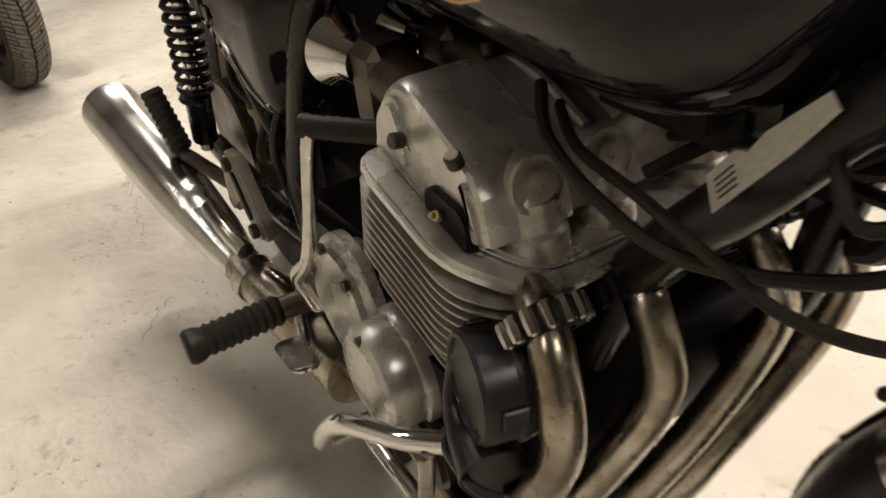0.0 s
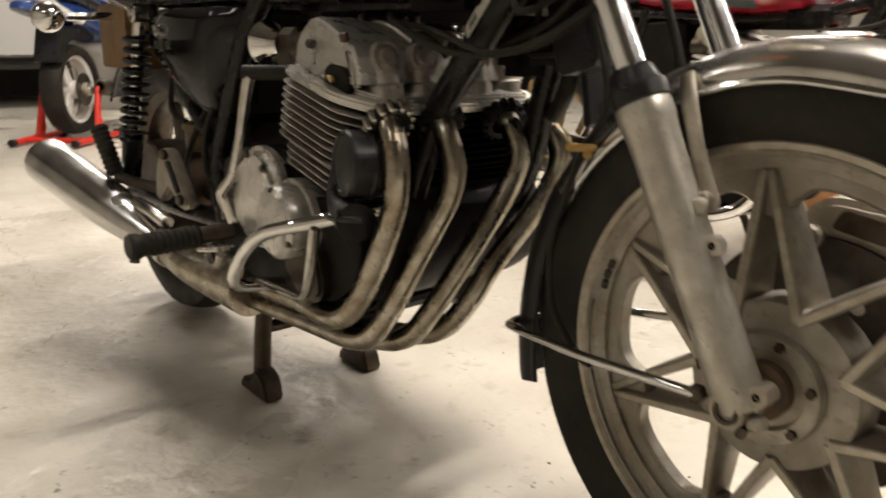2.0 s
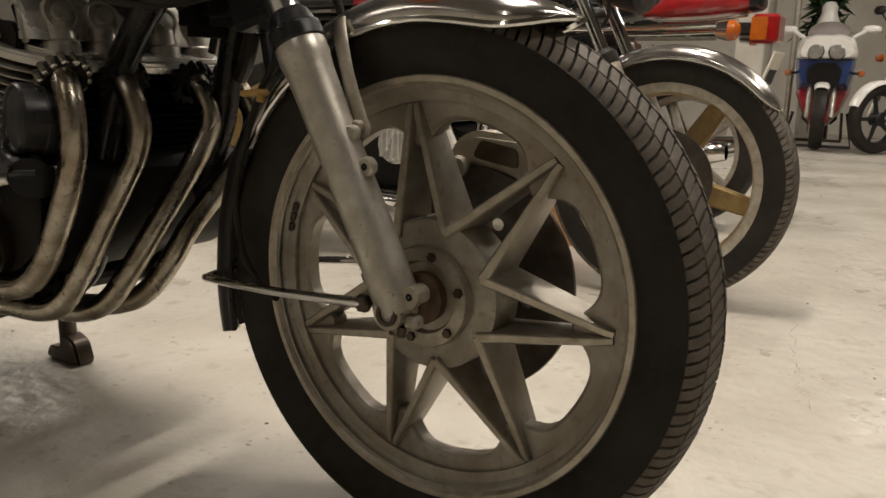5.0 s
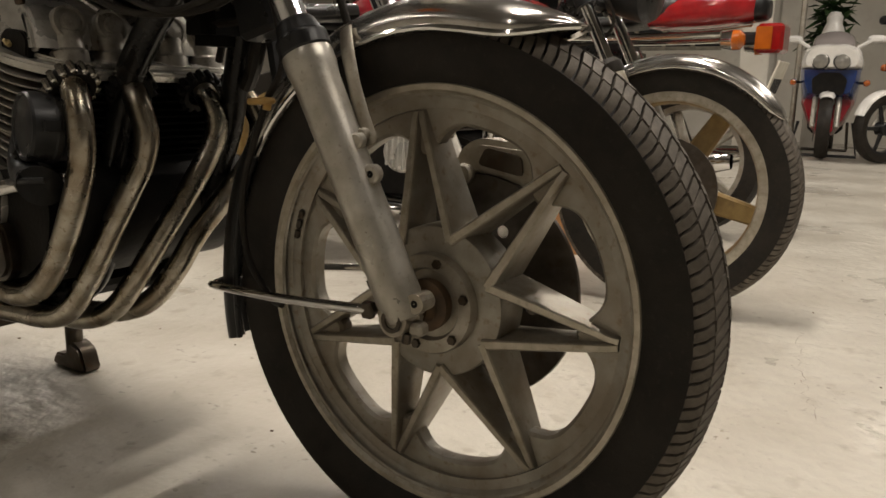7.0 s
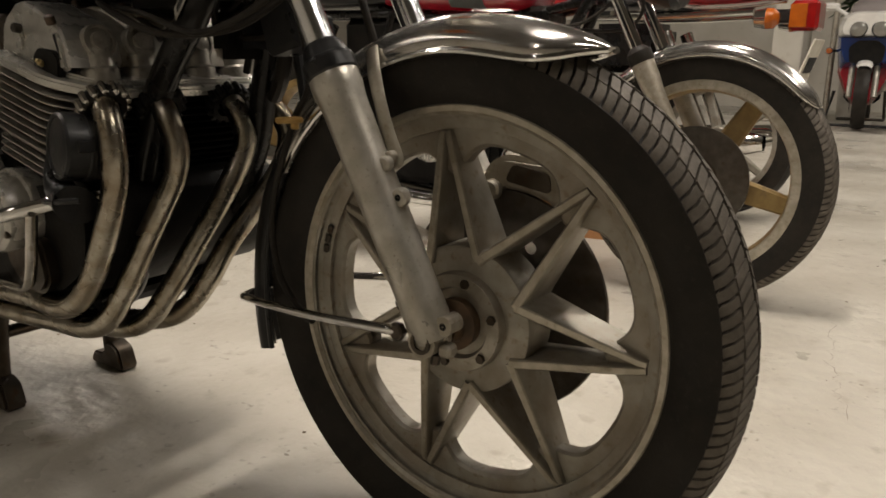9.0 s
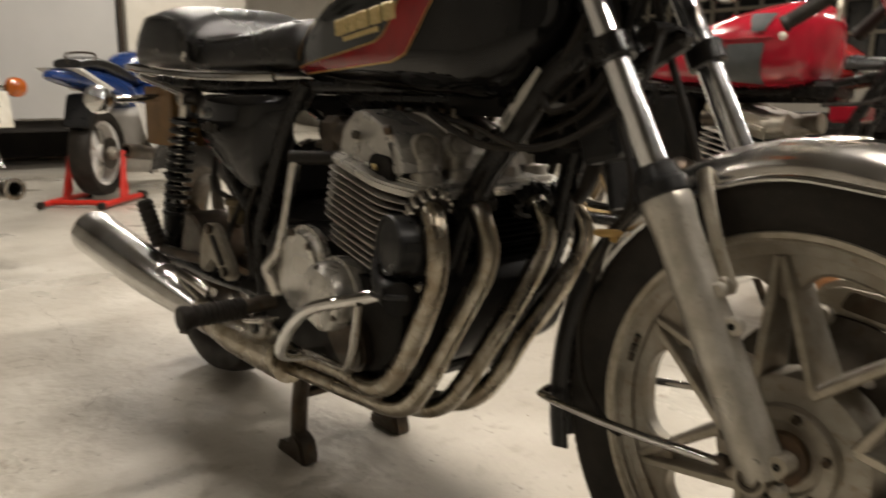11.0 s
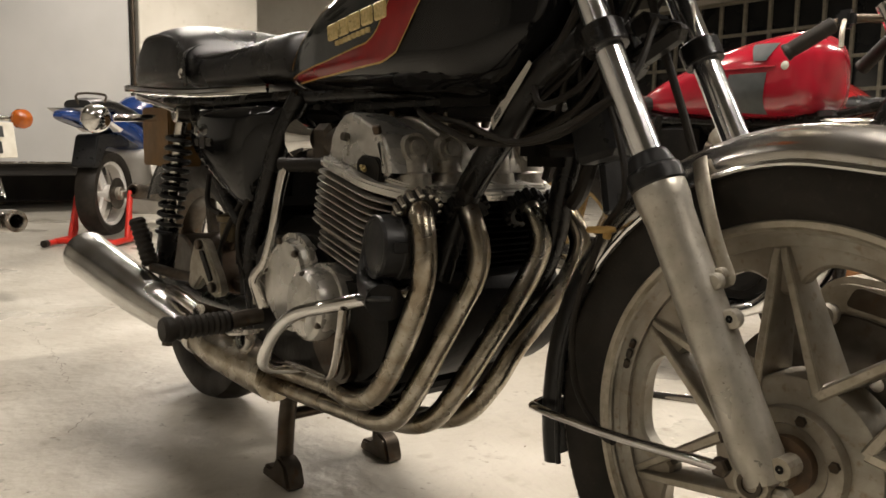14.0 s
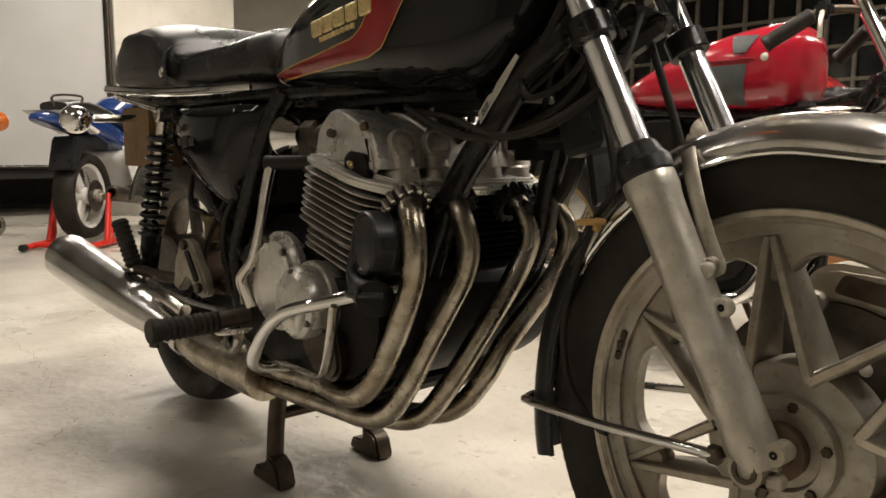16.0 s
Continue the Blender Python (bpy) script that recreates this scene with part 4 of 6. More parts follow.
trump = tube([hx + Vector((-0.04, 0.012, 0.005)), hx + Vector((-0.044, 0.01, -0.025)), hx + Vector((-0.034, 0.004, -0.05)), hx + Vector((-0.012, 0.0, -0.068)), hx + Vector((0.02, -0.004, -0.076))], [0.012, 0.016, 0.021, 0.027, 0.034], 20, 6, None, 0.75)
part("horn_trumpet", trump, PLASTIC, ho)
part("trumpet_lip", tube([hx + Vector((-0.04, -0.012, -0.074)), hx + Vector((-0.015, -0.026, -0.072)), hx + Vector((0.03, -0.03, -0.066)), hx + Vector((0.055, -0.018, -0.064))], 0.0042, 8, 5), PLASTIC, ho)

# exhaust: four headers into one silencer
HEADERS = [
    [(-0.515, -0.172, 0.588), (-0.485, -0.182, 0.588), (-0.456, -0.194, 0.57), (-0.439, -0.2, 0.528), (-0.446, -0.199, 0.475), (-0.482, -0.2, 0.396), (-0.522, -0.203, 0.33), (-0.552, -0.212, 0.296), (-0.6, -0.212, 0.282), (-0.68, -0.204, 0.28), (-0.78, -0.2, 0.272), (-0.92, -0.205, 0.262)],
    [(-0.515, -0.083, 0.583), (-0.485, -0.093, 0.583), (-0.456, -0.104, 0.565), (-0.438, -0.103, 0.52), (-0.444, -0.107, 0.478), (-0.457, -0.122, 0.435), (-0.478, -0.142, 0.378), (-0.503, -0.162, 0.312), (-0.535, -0.175, 0.263), (-0.585, -0.179, 0.243), (-0.67, -0.179, 0.236), (-0.78, -0.182, 0.23), (-0.92, -0.2, 0.232)],
    [(-0.515, 0.03, 0.583), (-0.485, 0.026, 0.583), (-0.456, 0.022, 0.565), (-0.438, 0.022, 0.525), (-0.44, 0.006, 0.482), (-0.45, -0.028, 0.425), (-0.465, -0.065, 0.365), (-0.488, -0.098, 0.3), (-0.522, -0.115, 0.252), (-0.58, -0.125, 0.229), (-0.68, -0.133, 0.223), (-0.79, -0.15, 0.226), (-0.92, -0.185, 0.245)],
    [(-0.515, 0.085, 0.583), (-0.485, 0.093, 0.583), (-0.456, 0.102, 0.562), (-0.438, 0.111, 0.522), (-0.438, 0.092, 0.47), (-0.446, 0.038, 0.41), (-0.456, -0.008, 0.36), (-0.472, -0.038, 0.305), (-0.508, -0.06, 0.255), (-0.57, -0.08, 0.231), (-0.68, -0.102, 0.222), (-0.79, -0.135, 0.234), (-0.92, -0.18, 0.262)],
]
for k, pts in enumerate(HEADERS):
    ex = part("exhaust_pipe", tube(pts, 0.0172, 20, 7), PIPE, bike, "stained tarnished chrome header pipe", 60)
    p = Vector(pts[1]) + Vector((0.004, 0, -0.008))
    ax = axis_to(p, (0.85, -0.12, -0.7))
    part("exhaust_flange", lathe([(0.02, -0.011), (0.028, -0.011), (0.031, -0.006), (0.031, 0.006), (0.028, 0.011), (0.02, 0.011)], ax, 28), ENGINE_DARK, ex)
    fme = None
    for j in range(14):
        a = 2 * math.pi * j / 14
        q = ax @ Vector((0.031 * math.cos(a), 0.031 * math.sin(a), 0))
        if fme is None:
            fb = lathe([(0.003, -0.0105), (0.005, -0.009), (0.0056, 0.0), (0.005, 0.009), (0.003, 0.0105)], None, 8, None, True)
            finish(fb)
            fme = bpy.data.meshes.new("collar_rib")
            fb.to_mesh(fme)
            fb.free()
            fme.materials.append(CHROME_DULL if k == 0 else ENGINE_DARK)
        rb = new("collar_rib", fme)
        rb.parent = ex
        rb.matrix_basis = Matrix.Translation(q) @ ax.to_3x3().to_4x4()
col = part("collector", tube([(-0.88, -0.195, 0.248), (-0.96, -0.205, 0.252), (-1.05, -0.225, 0.262), (-1.12, -0.24, 0.275), (-1.18, -0.25, 0.288)], [0.05, 0.048, 0.042, 0.033, 0.03], 24, 6), PIPE, bike, "tarnished exhaust collector")
part("collector_clamp", tube([(-1.125, -0.241, 0.276), (-1.145, -0.245, 0.281)], 0.037, 20, 1), CHROME_DULL, col)
MUF = (Vector((-1.17, -0.248, 0.285)), Vector((-1.73, -0.305, 0.385)))
md = MUF[1] - MUF[0]
muf = lathe([(0.031, 0.0), (0.034, 0.03), (0.042, 0.10), (0.051, 0.22), (0.056, 0.36), (0.057, 0.47), (0.0575, 0.54), (0.0585, 0.545), (0.0585, md.length), (0.05, md.length + 0.004), (0.046, md.length - 0.02), (0.03, md.length - 0.025), (0.028, md.length - 0.2)], axis_to(MUF[0], md), 40)
mo = part("silencer", muf, SILENCER, bike, "scuffed chrome megaphone silencer")
part("silencer_strap", tube([MUF[0] + md * 0.16 + Vector((0, 0.0, 0.052)), MUF[0] + md * 0.05 + Vector((0.01, -0.005, 0.058)), MUF[0] + md * -0.02 + Vector((0.03, 0.0, 0.05))], 0.014, 12), CHROME_DULL, mo)

# crash bar
gb = tube([(-0.5, -0.15, 0.462), (-0.51, -0.215, 0.456), (-0.56, -0.262, 0.44), (-0.63, -0.292, 0.418), (-0.675, -0.302, 0.385), (-0.703, -0.306, 0.348), (-0.722, -0.3, 0.322), (-0.735, -0.27, 0.308), (-0.74, -0.2, 0.3)], 0.0105, 14, 6)
gob = part("crash_bar", gb, CHROME, bike, "bent chrome engine guard bar")
part("crash_bar_lower", tube([(-0.545, -0.262, 0.435), (-0.555, -0.262, 0.39), (-0.572, -0.26, 0.345), (-0.6, -0.255, 0.322), (-0.66, -0.255, 0.318), (-0.73, -0.255, 0.315)], 0.009, 12, 6, None, 0.5), CHROME_DULL, gob)
# foot rest, brake pedal, brackets
fp = lathe([(0.016, 0.0)] + [(0.0185 + (0.003 if k % 2 else 0.0), 0.004 + 0.0055 * k) for k in range(19)] + [(0.0225, 0.112), (0.0235, 0.122), (0.02, 0.128)], axis_to((-0.945, -0.258, 0.345), (0.02, -1, 0.0)), 20, None, True)
fpo = part("foot_rest", fp, RUBBER, bike, "ribbed black rubber foot rest")
part("foot_rest_arm", tube([(-0.9, -0.16, 0.36), (-0.93, -0.22, 0.352), (-0.944, -0.262, 0.345)], 0.016, 12), STEEL_DARK, fpo)
part("foot_rest_bolt", rod((-0.953, -0.372, 0.328), (-0.953, -0.374, 0.315), 0.009, 8), STEEL_DARK, fpo)
bp = tube([(-0.99, -0.215, 0.33), (-0.97, -0.23, 0.30), (-0.92, -0.245, 0.295), (-0.86, -0.262, 0.318), (-0.835, -0.27, 0.34)], 0.009, 12)
bpo = part("brake_pedal", bp, CHROME_DULL, bike, "worn chrome brake pedal")
part("pedal_pad", slab(rounded([(-0.045, -0.02), (0.045, -0.022), (0.05, 0.012), (-0.04, 0.02)], 0.014, 4), 0.008, Matrix.Translation((-0.845, -0.275, 0.347)) @ Matrix.Rotation(radians(-12), 4, "Y"), 0.003), CHROME_DULL, bpo)
for k in range(7):
    part("pad_rib", block((0.003, 0.032, 0.004), Matrix.Translation((-0.88 + 0.012 * k, -0.275, 0.341 + 0.0026 * k)) @ Matrix.Rotation(radians(-12), 4, "Y"), 0.001), CHROME, bpo)
brk = slab(rounded([(-1.19, 0.472), (-1.14, 0.478), (-1.07, 0.40), (-1.06, 0.372), (-1.10, 0.36), (-1.15, 0.40), (-1.20, 0.36), (-1.23, 0.37), (-1.21, 0.42)], 0.016, 4), 0.022, on_side(-0.22), 0.005)
bko = part("rest_bracket", brk, ALLOY, bike, "grey cast foot rest bracket")
part("bracket_slot", slab(rounded([(-1.155, 0.452), (-1.135, 0.455), (-1.09, 0.40), (-1.105, 0.392)], 0.008), 0.004, on_side(-0.233)), ENGINE_DARK, bko)
for x, z in ((-1.15, 0.465), (-1.085, 0.385)):
    part("bracket_bolt", rod((x, -0.231, z), (x, -0.242, z), 0.011, 12, bevel=0.002), STEEL_DARK, bko)
pp = lathe([(0.014, 0.0)] + [(0.017 + (0.003 if k % 2 else 0.0), 0.003 + 0.006 * k) for k in range(18)] + [(0.016, 0.113)], axis_to((-1.42, -0.245, 0.39), (-0.35, -0.15, 0.92)), 16, None, True)
part("pillion_rest", pp, RUBBER, bike, "folded ribbed pillion foot rest")
part("pillion_arm", tube([(-1.18, -0.2, 0.385), (-1.3, -0.22, 0.38), (-1.41, -0.243, 0.385)], 0.012, 12), STEEL_DARK, bike)

# frame
part("down_tube", tube([fork_at(0, 0.74, -0.075), (-0.29, -0.06, 0.83), (-0.345, -0.095, 0.75), (-0.39, -0.1, 0.692), (-0.453, -0.1, 0.621), (-0.49, -0.1, 0.565), (-0.535, -0.1, 0.45), (-0.56, -0.1, 0.33), (-0.62, -0.105, 0.262), (-0.75, -0.12, 0.235), (-0.95, -0.15, 0.235), (-1.02, -0.16, 0.32)], 0.0205, 18, 6), FRAME_PAINT, bike)
part("down_tube", tube([fork_at(0, 0.74, -0.075), (-0.31, 0.02, 0.83), (-0.37, 0.042, 0.74), (-0.4, 0.05, 0.68), (-0.424, 0.052, 0.6), (-0.45, 0.052, 0.5), (-0.53, 0.052, 0.36), (-0.62, 0.055, 0.262), (-0.75, 0.07, 0.235), (-0.95, 0.09, 0.235), (-1.02, 0.1, 0.32)], 0.0195, 18, 6), FRAME_PAINT, bike)
for s in (-1, 1):
    part("rear_down_tube", tube([(-0.89, YC + 0.11 * s, 0.76), (-0.942, YC + 0.125 * s, 0.68), (-1.005, YC + 0.13 * s, 0.56), (-1.055, YC + 0.135 * s, 0.44), (-1.04, YC + 0.13 * s, 0.32)], 0.019, 14, 6), FRAME_PAINT, bike)
    part("seat_rail", tube([(-0.4, YC + 0.04 * s, 0.75), (-0.87, YC + 0.10 * s, 0.755), (-1.2, YC + 0.125 * s, 0.755), (-1.6, YC + 0.13 * s, 0.77)], 0.014, 12, 5), FRAME_PAINT, bike)
    part("rear_stay", tube([(-1.02, YC + 0.135 * s, 0.45), (-1.18, YC + 0.14 * s, 0.58), (-1.34, YC + 0.14 * s, 0.745)], 0.013, 12, 5), FRAME_PAINT, bike)
    part("swing_arm", tube([(-1.0, YC + 0.11 * s, 0.34), (-1.25, YC + 0.13 * s, 0.33), (-1.56, YC + 0.13 * s, 0.325)], 0.02, 14, 5), FRAME_PAINT, bike)
    # shock absorber
    t0, t1 = Vector((-1.345, YC + 0.16 * s, 0.735)), Vector((-1.5, YC + 0.16 * s, 0.35))
    sh = part("shock_absorber", rod(t0, t1, 0.013, 16), CHROME_DULL, bike, "black sprung shock absorber")
    coil = []
    for k in range(150):
        u = k / 149
        o = t0.lerp(t1, 0.1 + 0.62 * u)
        a = u * 11 * 2 * math.pi
        coil.append(o + Vector((0.027 * math.cos(a), 0.027 * math.sin(a), 0)))
    part("spring", tube(coil, 0.0052, 6, 1), PLASTIC, sh)
    part("shock_body", rod(t0.lerp(t1, 0.68), t0.lerp(t1, 0.95), 0.023, 18, bevel=0.004), FRAME_PAINT, sh)
    part("shock_eye", rod(t0 + Vector((0, -0.02, 0)), t0 + Vector((0, 0.02, 0)), 0.02, 18, bevel=0.003), CHROME_DULL, sh)
for x, y, z, sx, sy, sz in ((-0.47, -0.03, 0.735, 0.14, 0.16, 0.05), (-0.62, 0.0, 0.735, 0.2, 0.12, 0.05), (-0.42, 0.03, 0.68, 0.06, 0.12, 0.08)):
    part("coil_filler", block((sx, sy, sz), Matrix.Translation((x, y, z)), 0.015, None, 2), ENGINE_DARK, bike)
part("under_tank", block((0.5, 0.12, 0.05), Matrix.Translation((-0.62, YC, 0.745)), 0.01), FRAME_PAINT, bike)
TUBE_AX = Vector((0.06, 0.005, 0.075)).normalized()
out_dir = (Vector((-0.28, -0.88, 0.35)) - TUBE_AX * Vector((-0.28, -0.88, 0.35)).dot(TUBE_AX)).normalized()
across = out_dir.cross(TUBE_AX)
LABEL_M = Matrix.Translation(Vector((-0.362, -0.098, 0.729)) + out_dir * 0.0207) @ Matrix((across, TUBE_AX, out_dir)).transposed().to_4x4()
lab = slab([(-0.012, -0.05), (0.012, -0.048), (0.013, -0.02), (0.006, -0.01), (0.009, 0.005), (0.006, 0.03), (0.003, 0.052), (-0.009, 0.054), (-0.012, 0.02)], 0.0012, LABEL_M)
lo = part("frame_label", lab, LABEL_WHITE, bike, "torn white sticker on the frame tube")
for k in range(4):
    part("label_line", block((0.0012, 0.018, 0.0006), LABEL_M @ Matrix.Translation((-0.007 + 0.004 * k, -0.032, 0.001)), 0), INK, lo)
# cables and hoses
for pts, r in (([(-0.55, -0.11, 0.705), (-0.53, -0.125, 0.71), (-0.48, -0.15, 0.707), (-0.422, -0.152, 0.698), (-0.365, -0.15, 0.681), (-0.315, -0.15, 0.673), (-0.26, -0.145, 0.685), (-0.216, -0.125, 0.712), (-0.19, -0.09, 0.75), (-0.2, -0.04, 0.82)], 0.0042),
               ([(-0.56, -0.12, 0.72), (-0.5, -0.16, 0.712), (-0.44, -0.165, 0.69), (-0.38, -0.15, 0.672), (-0.3, -0.1, 0.682), (-0.24, -0.04, 0.74)], 0.005),
               ([(-0.36, -0.08, 0.79), (-0.33, -0.11, 0.74), (-0.3, -0.12, 0.72), (-0.27, -0.08, 0.75), (-0.26, -0.04, 0.82)], 0.0045),
               ([(-0.3, 0.02, 0.84), (-0.36, 0.03, 0.76), (-0.42, 0.04, 0.70), (-0.46, 0.05, 0.62)], 0.006),
               ([(-0.26, -0.07, 0.9), (-0.29, -0.09, 0.82), (-0.33, -0.1, 0.76), (-0.39, -0.09, 0.72)], 0.006),
               ([(-0.24, 0.0, 0.66), (-0.23, -0.01, 0.6), (-0.27, 0.0, 0.55), (-0.34, 0.02, 0.5)], 0.006)):
    part("cable", tube(pts, r, 8, 6), RUBBER, bike)
part("wiring_loom", tube([(-0.33, 0.01, 0.72), (-0.35, 0.03, 0.66), (-0.37, 0.035, 0.61), (-0.4, 0.05, 0.585)], 0.012, 10, 6), RUBBER, bike, "taped black wiring loom")
part("regulator_box", block((0.07, 0.06, 0.10), Matrix.Translation((-0.31, 0.0, 0.70)) @ Matrix.Rotation(radians(-15), 4, "Y"), 0.008), PLASTIC, bike)
part("radiator_plate", block((0.012, 0.09, 0.13), Matrix.Translation((-0.33, 0.07, 0.64)) @ Matrix.Rotation(radians(-10), 4, "Y"), 0.004), PLASTIC, bike)
rng = random.Random(21)
for k in range(16):
    a = Vector((rng.uniform(-0.34, -0.27), rng.uniform(-0.08, 0.08), rng.uniform(0.78, 0.9)))
    b = Vector((rng.uniform(-0.5, -0.36), rng.uniform(-0.11, 0.1), rng.uniform(0.66, 0.735)))
    mid = a.lerp(b, 0.5) + Vector((rng.uniform(-0.02, 0.06), rng.uniform(-0.05, 0.03), rng.uniform(-0.06, 0.02)))
    part("cable", tube([a, a.lerp(mid, 0.5) + Vector((0.01, 0, 0.01)), mid, b], rng.uniform(0.003, 0.0065), 7, 5), RUBBER, bike)
# carburettors with open bell mouths
for k, y in enumerate((-0.135, -0.055, 0.02, 0.10)):
    cb = rod((-0.70, y, 0.672), (-0.86, y, 0.672), 0.028, 20, bevel=0.004)
    block((0.06, 0.055, 0.09), Matrix.Translation((-0.79, y, 0.66)), 0.012, cb)
    ca = part("carburettor", cb, STEEL_DARK, bike, "grimy carburettor")
    part("bell_mouth", lathe([(0.026, -0.01), (0.027, 0.02), (0.031, 0.04), (0.041, 0.055), (0.043, 0.054), (0.042, 0.051), (0.032, 0.036), (0.022, 0.0)], axis_to((-0.82, y - 0.01, 0.678), (-1, -0.06, 0)) @ Matrix.Scale(0.9, 4), 32), CHROME, ca, "chrome bell-mouth intake")

# ---------- tank, seat, panels ----------
TANK = [(-0.955, 0.085, 0.782, 0.82), (-0.93, 0.105, 0.768, 0.85), (-0.88, 0.12, 0.757, 0.885), (-0.8, 0.133, 0.750, 0.925), (-0.65, 0.146, 0.742, 0.962), (-0.5, 0.152, 0.733, 0.98),
        (-0.43, 0.148, 0.730, 0.978), (-0.38, 0.132, 0.748, 0.962), (-0.345, 0.105, 0.782, 0.94), (-0.32, 0.06, 0.825, 0.905)]
TN = 3.0


def tank_y(x, z):
    xs = [r[0] for r in TANK]
    w, zb, zt = (float(np.interp(x, xs, [r[i] for r in TANK])) for i in (1, 2, 3))
    z0 = zb + 0.4 * (zt - zb)
    t = min(abs(z - z0) / ((zt - z0) if z > z0 else (z0 - zb)), 0.995)
    return YC - w * (1 - t ** TN) ** (1 / TN)


tank = part("fuel_tank", loft(TANK, YC, 0.4, TN, 48, 6), BLACK_PAINT, bike, "glossy black tank with red and gold stripe", 60)


def skin(name, low, high, mat, lift, label=""):
    """A painted field on the tank's side between two lines of x, z."""
    n, k = 40, 6
    a, b = ([Vector((*p, 0)) for p in q] for q in (low, high))

    def along(line, u):
        d = [0.0]
        for p, q in zip(line, line[1:]):
            d.append(d[-1] + (q - p).length)
        s = u * d[-1]
        for i in range(len(line) - 1):
            if s <= d[i + 1] or i == len(line) - 2:
                return line[i].lerp(line[i + 1], (s - d[i]) / (d[i + 1] - d[i]))

    bm = bmesh.new()
    grid = []
    for i in range(n + 1):
        p, q = along(a, i / n), along(b, i / n)
        grid.append([bm.verts.new((w.x, tank_y(w.x, w.y) - lift, w.y)) for w in (p.lerp(q, j / k) for j in range(k + 1))])
    for r0, r1 in zip(grid, grid[1:]):
        for j in range(k):
            bm.faces.new((r0[j], r1[j], r1[j + 1], r0[j + 1]))
    return part(name, bm, mat, tank, label, 80)


LOW_LINE = [(-0.945, 0.776), (-0.75, 0.782), (-0.575, 0.789), (-0.535, 0.80), (-0.505, 0.83), (-0.45, 0.90), (-0.42, 0.955)]
UP_LINE = [(-0.935, 0.788), (-0.75, 0.805), (-0.615, 0.82), (-0.59, 0.832), (-0.565, 0.86), (-0.535, 0.91), (-0.51, 0.965)]
TOP_LINE = [(-0.93, 0.80), (-0.88, 0.85), (-0.80, 0.895), (-0.74, 0.92), (-0.68, 0.94), (-0.60, 0.955), (-0.52, 0.965)]
skin("stripe_field", UP_LINE, TOP_LINE, FIELD_SHEEN, 0.0012)
skin("stripe_red", LOW_LINE, UP_LINE, RED_PAINT, 0.0016, "deep red stripe")
skin("stripe_red_top", TOP_LINE, [(x, z + 0.012) for x, z in TOP_LINE], RED_PAINT, 0.0016)
for ln in (LOW_LINE, UP_LINE, TOP_LINE, [(x, z + 0.012) for x, z in TOP_LINE]):
    skin("pinstripe", [(x, z - 0.0012) for x, z in ln], [(x - 0.001, z + 0.0014) for x, z in ln], GOLD_LINE, 0.0022)
for k in range(5):
    x, z = -0.725 + 0.037 * k, 0.848 + 0.0035 * k
    bb = block((0.03, 0.006, 0.026), Matrix.Translation((x, tank_y(x, z) - 0.003, z)) @ Matrix.Rotation(radians(-6), 4, "Y") @ Matrix.Shear("XZ", 4, (0.0, 0.0)), 0.003)
    part("badge_bar", bb, BADGE, tank, "gold badge shape")
for k in range(8):
    x, z = -0.71 + 0.014 * k, 0.829 + 0.0013 * k
    part("badge_small_bar", block((0.011, 0.004, 0.008), Matrix.Translation((x, tank_y(x, z) - 0.002, z)), 0.001), BADGE, tank)

SEAT = [(-0.925, 0.10, 0.785, 0.86), (-0.94, 0.125, 0.778, 0.882), (-1.0, 0.14, 0.776, 0.88), (-1.12, 0.15, 0.778, 0.868), (-1.24, 0.152, 0.782, 0.864), (-1.29, 0.15, 0.784, 0.868), (-1.315, 0.163, 0.786, 0.905), (-1.35, 0.172, 0.79, 0.93), (-1.40, 0.175, 0.79, 0.941),
        (-1.48, 0.178, 0.793, 0.947), (-1.55, 0.178, 0.797, 0.943), (-1.6, 0.174, 0.80, 0.92), (-1.65, 0.163, 0.804, 0.88), (-1.69, 0.14, 0.808, 0.85), (-1.71, 0.11, 0.812, 0.835)]
so = part("seat", loft(SEAT, YC, 0.42, 3.5, 56, 5), LEATHER, bike, "black leather two-level seat", 60)
part("seat_trim", tube([(-0.965, YC - 0.14, 0.772), (-1.1, YC - 0.157, 0.774), (-1.3, YC - 0.163, 0.780), (-1.5, YC - 0.182, 0.793), (-1.62, YC - 0.183, 0.802), (-1.69, YC - 0.165, 0.808), (-1.73, YC, 0.812)], 0.0085, 10, 5, None, 0.45, up=(0, 1, 0)), CHROME, so, "chrome trim strip")
part("seat_piping", tube([(-1.335, YC - 0.158, 0.86), (-1.35, YC - 0.16, 0.882), (-1.38, YC - 0.163, 0.9), (-1.45, YC - 0.166, 0.914), (-1.53, YC - 0.166, 0.917), (-1.575, YC - 0.164, 0.905), (-1.62, YC - 0.157, 0.872), (-1.66, YC - 0.15, 0.84)], 0.0045, 10, 6), LEATHER, so)
part("seat_piping", tube([(-0.96, YC - 0.118, 0.846), (-1.0, YC - 0.13, 0.853), (-1.12, YC - 0.14, 0.851), (-1.24, YC - 0.142, 0.851), (-1.3, YC - 0.146, 0.858)], 0.0035, 10, 6), LEATHER, so)
part("seat_strap", tube([(-1.308, YC - 0.165, 0.795), (-1.312, YC - 0.168, 0.83), (-1.316, YC - 0.158, 0.868), (-1.32, YC - 0.1, 0.89), (-1.322, YC, 0.895)], 0.011, 10, 6, None, 0.25, up=(0, 1, 0.3)), LEATHER, so, "black leather grab strap")
part("strap_ring", tube([(-1.315, YC - 0.168, 0.83), (-1.318, YC - 0.172, 0.82), (-1.315, YC - 0.17, 0.81)], 0.006, 8, 4), CHROME, so)
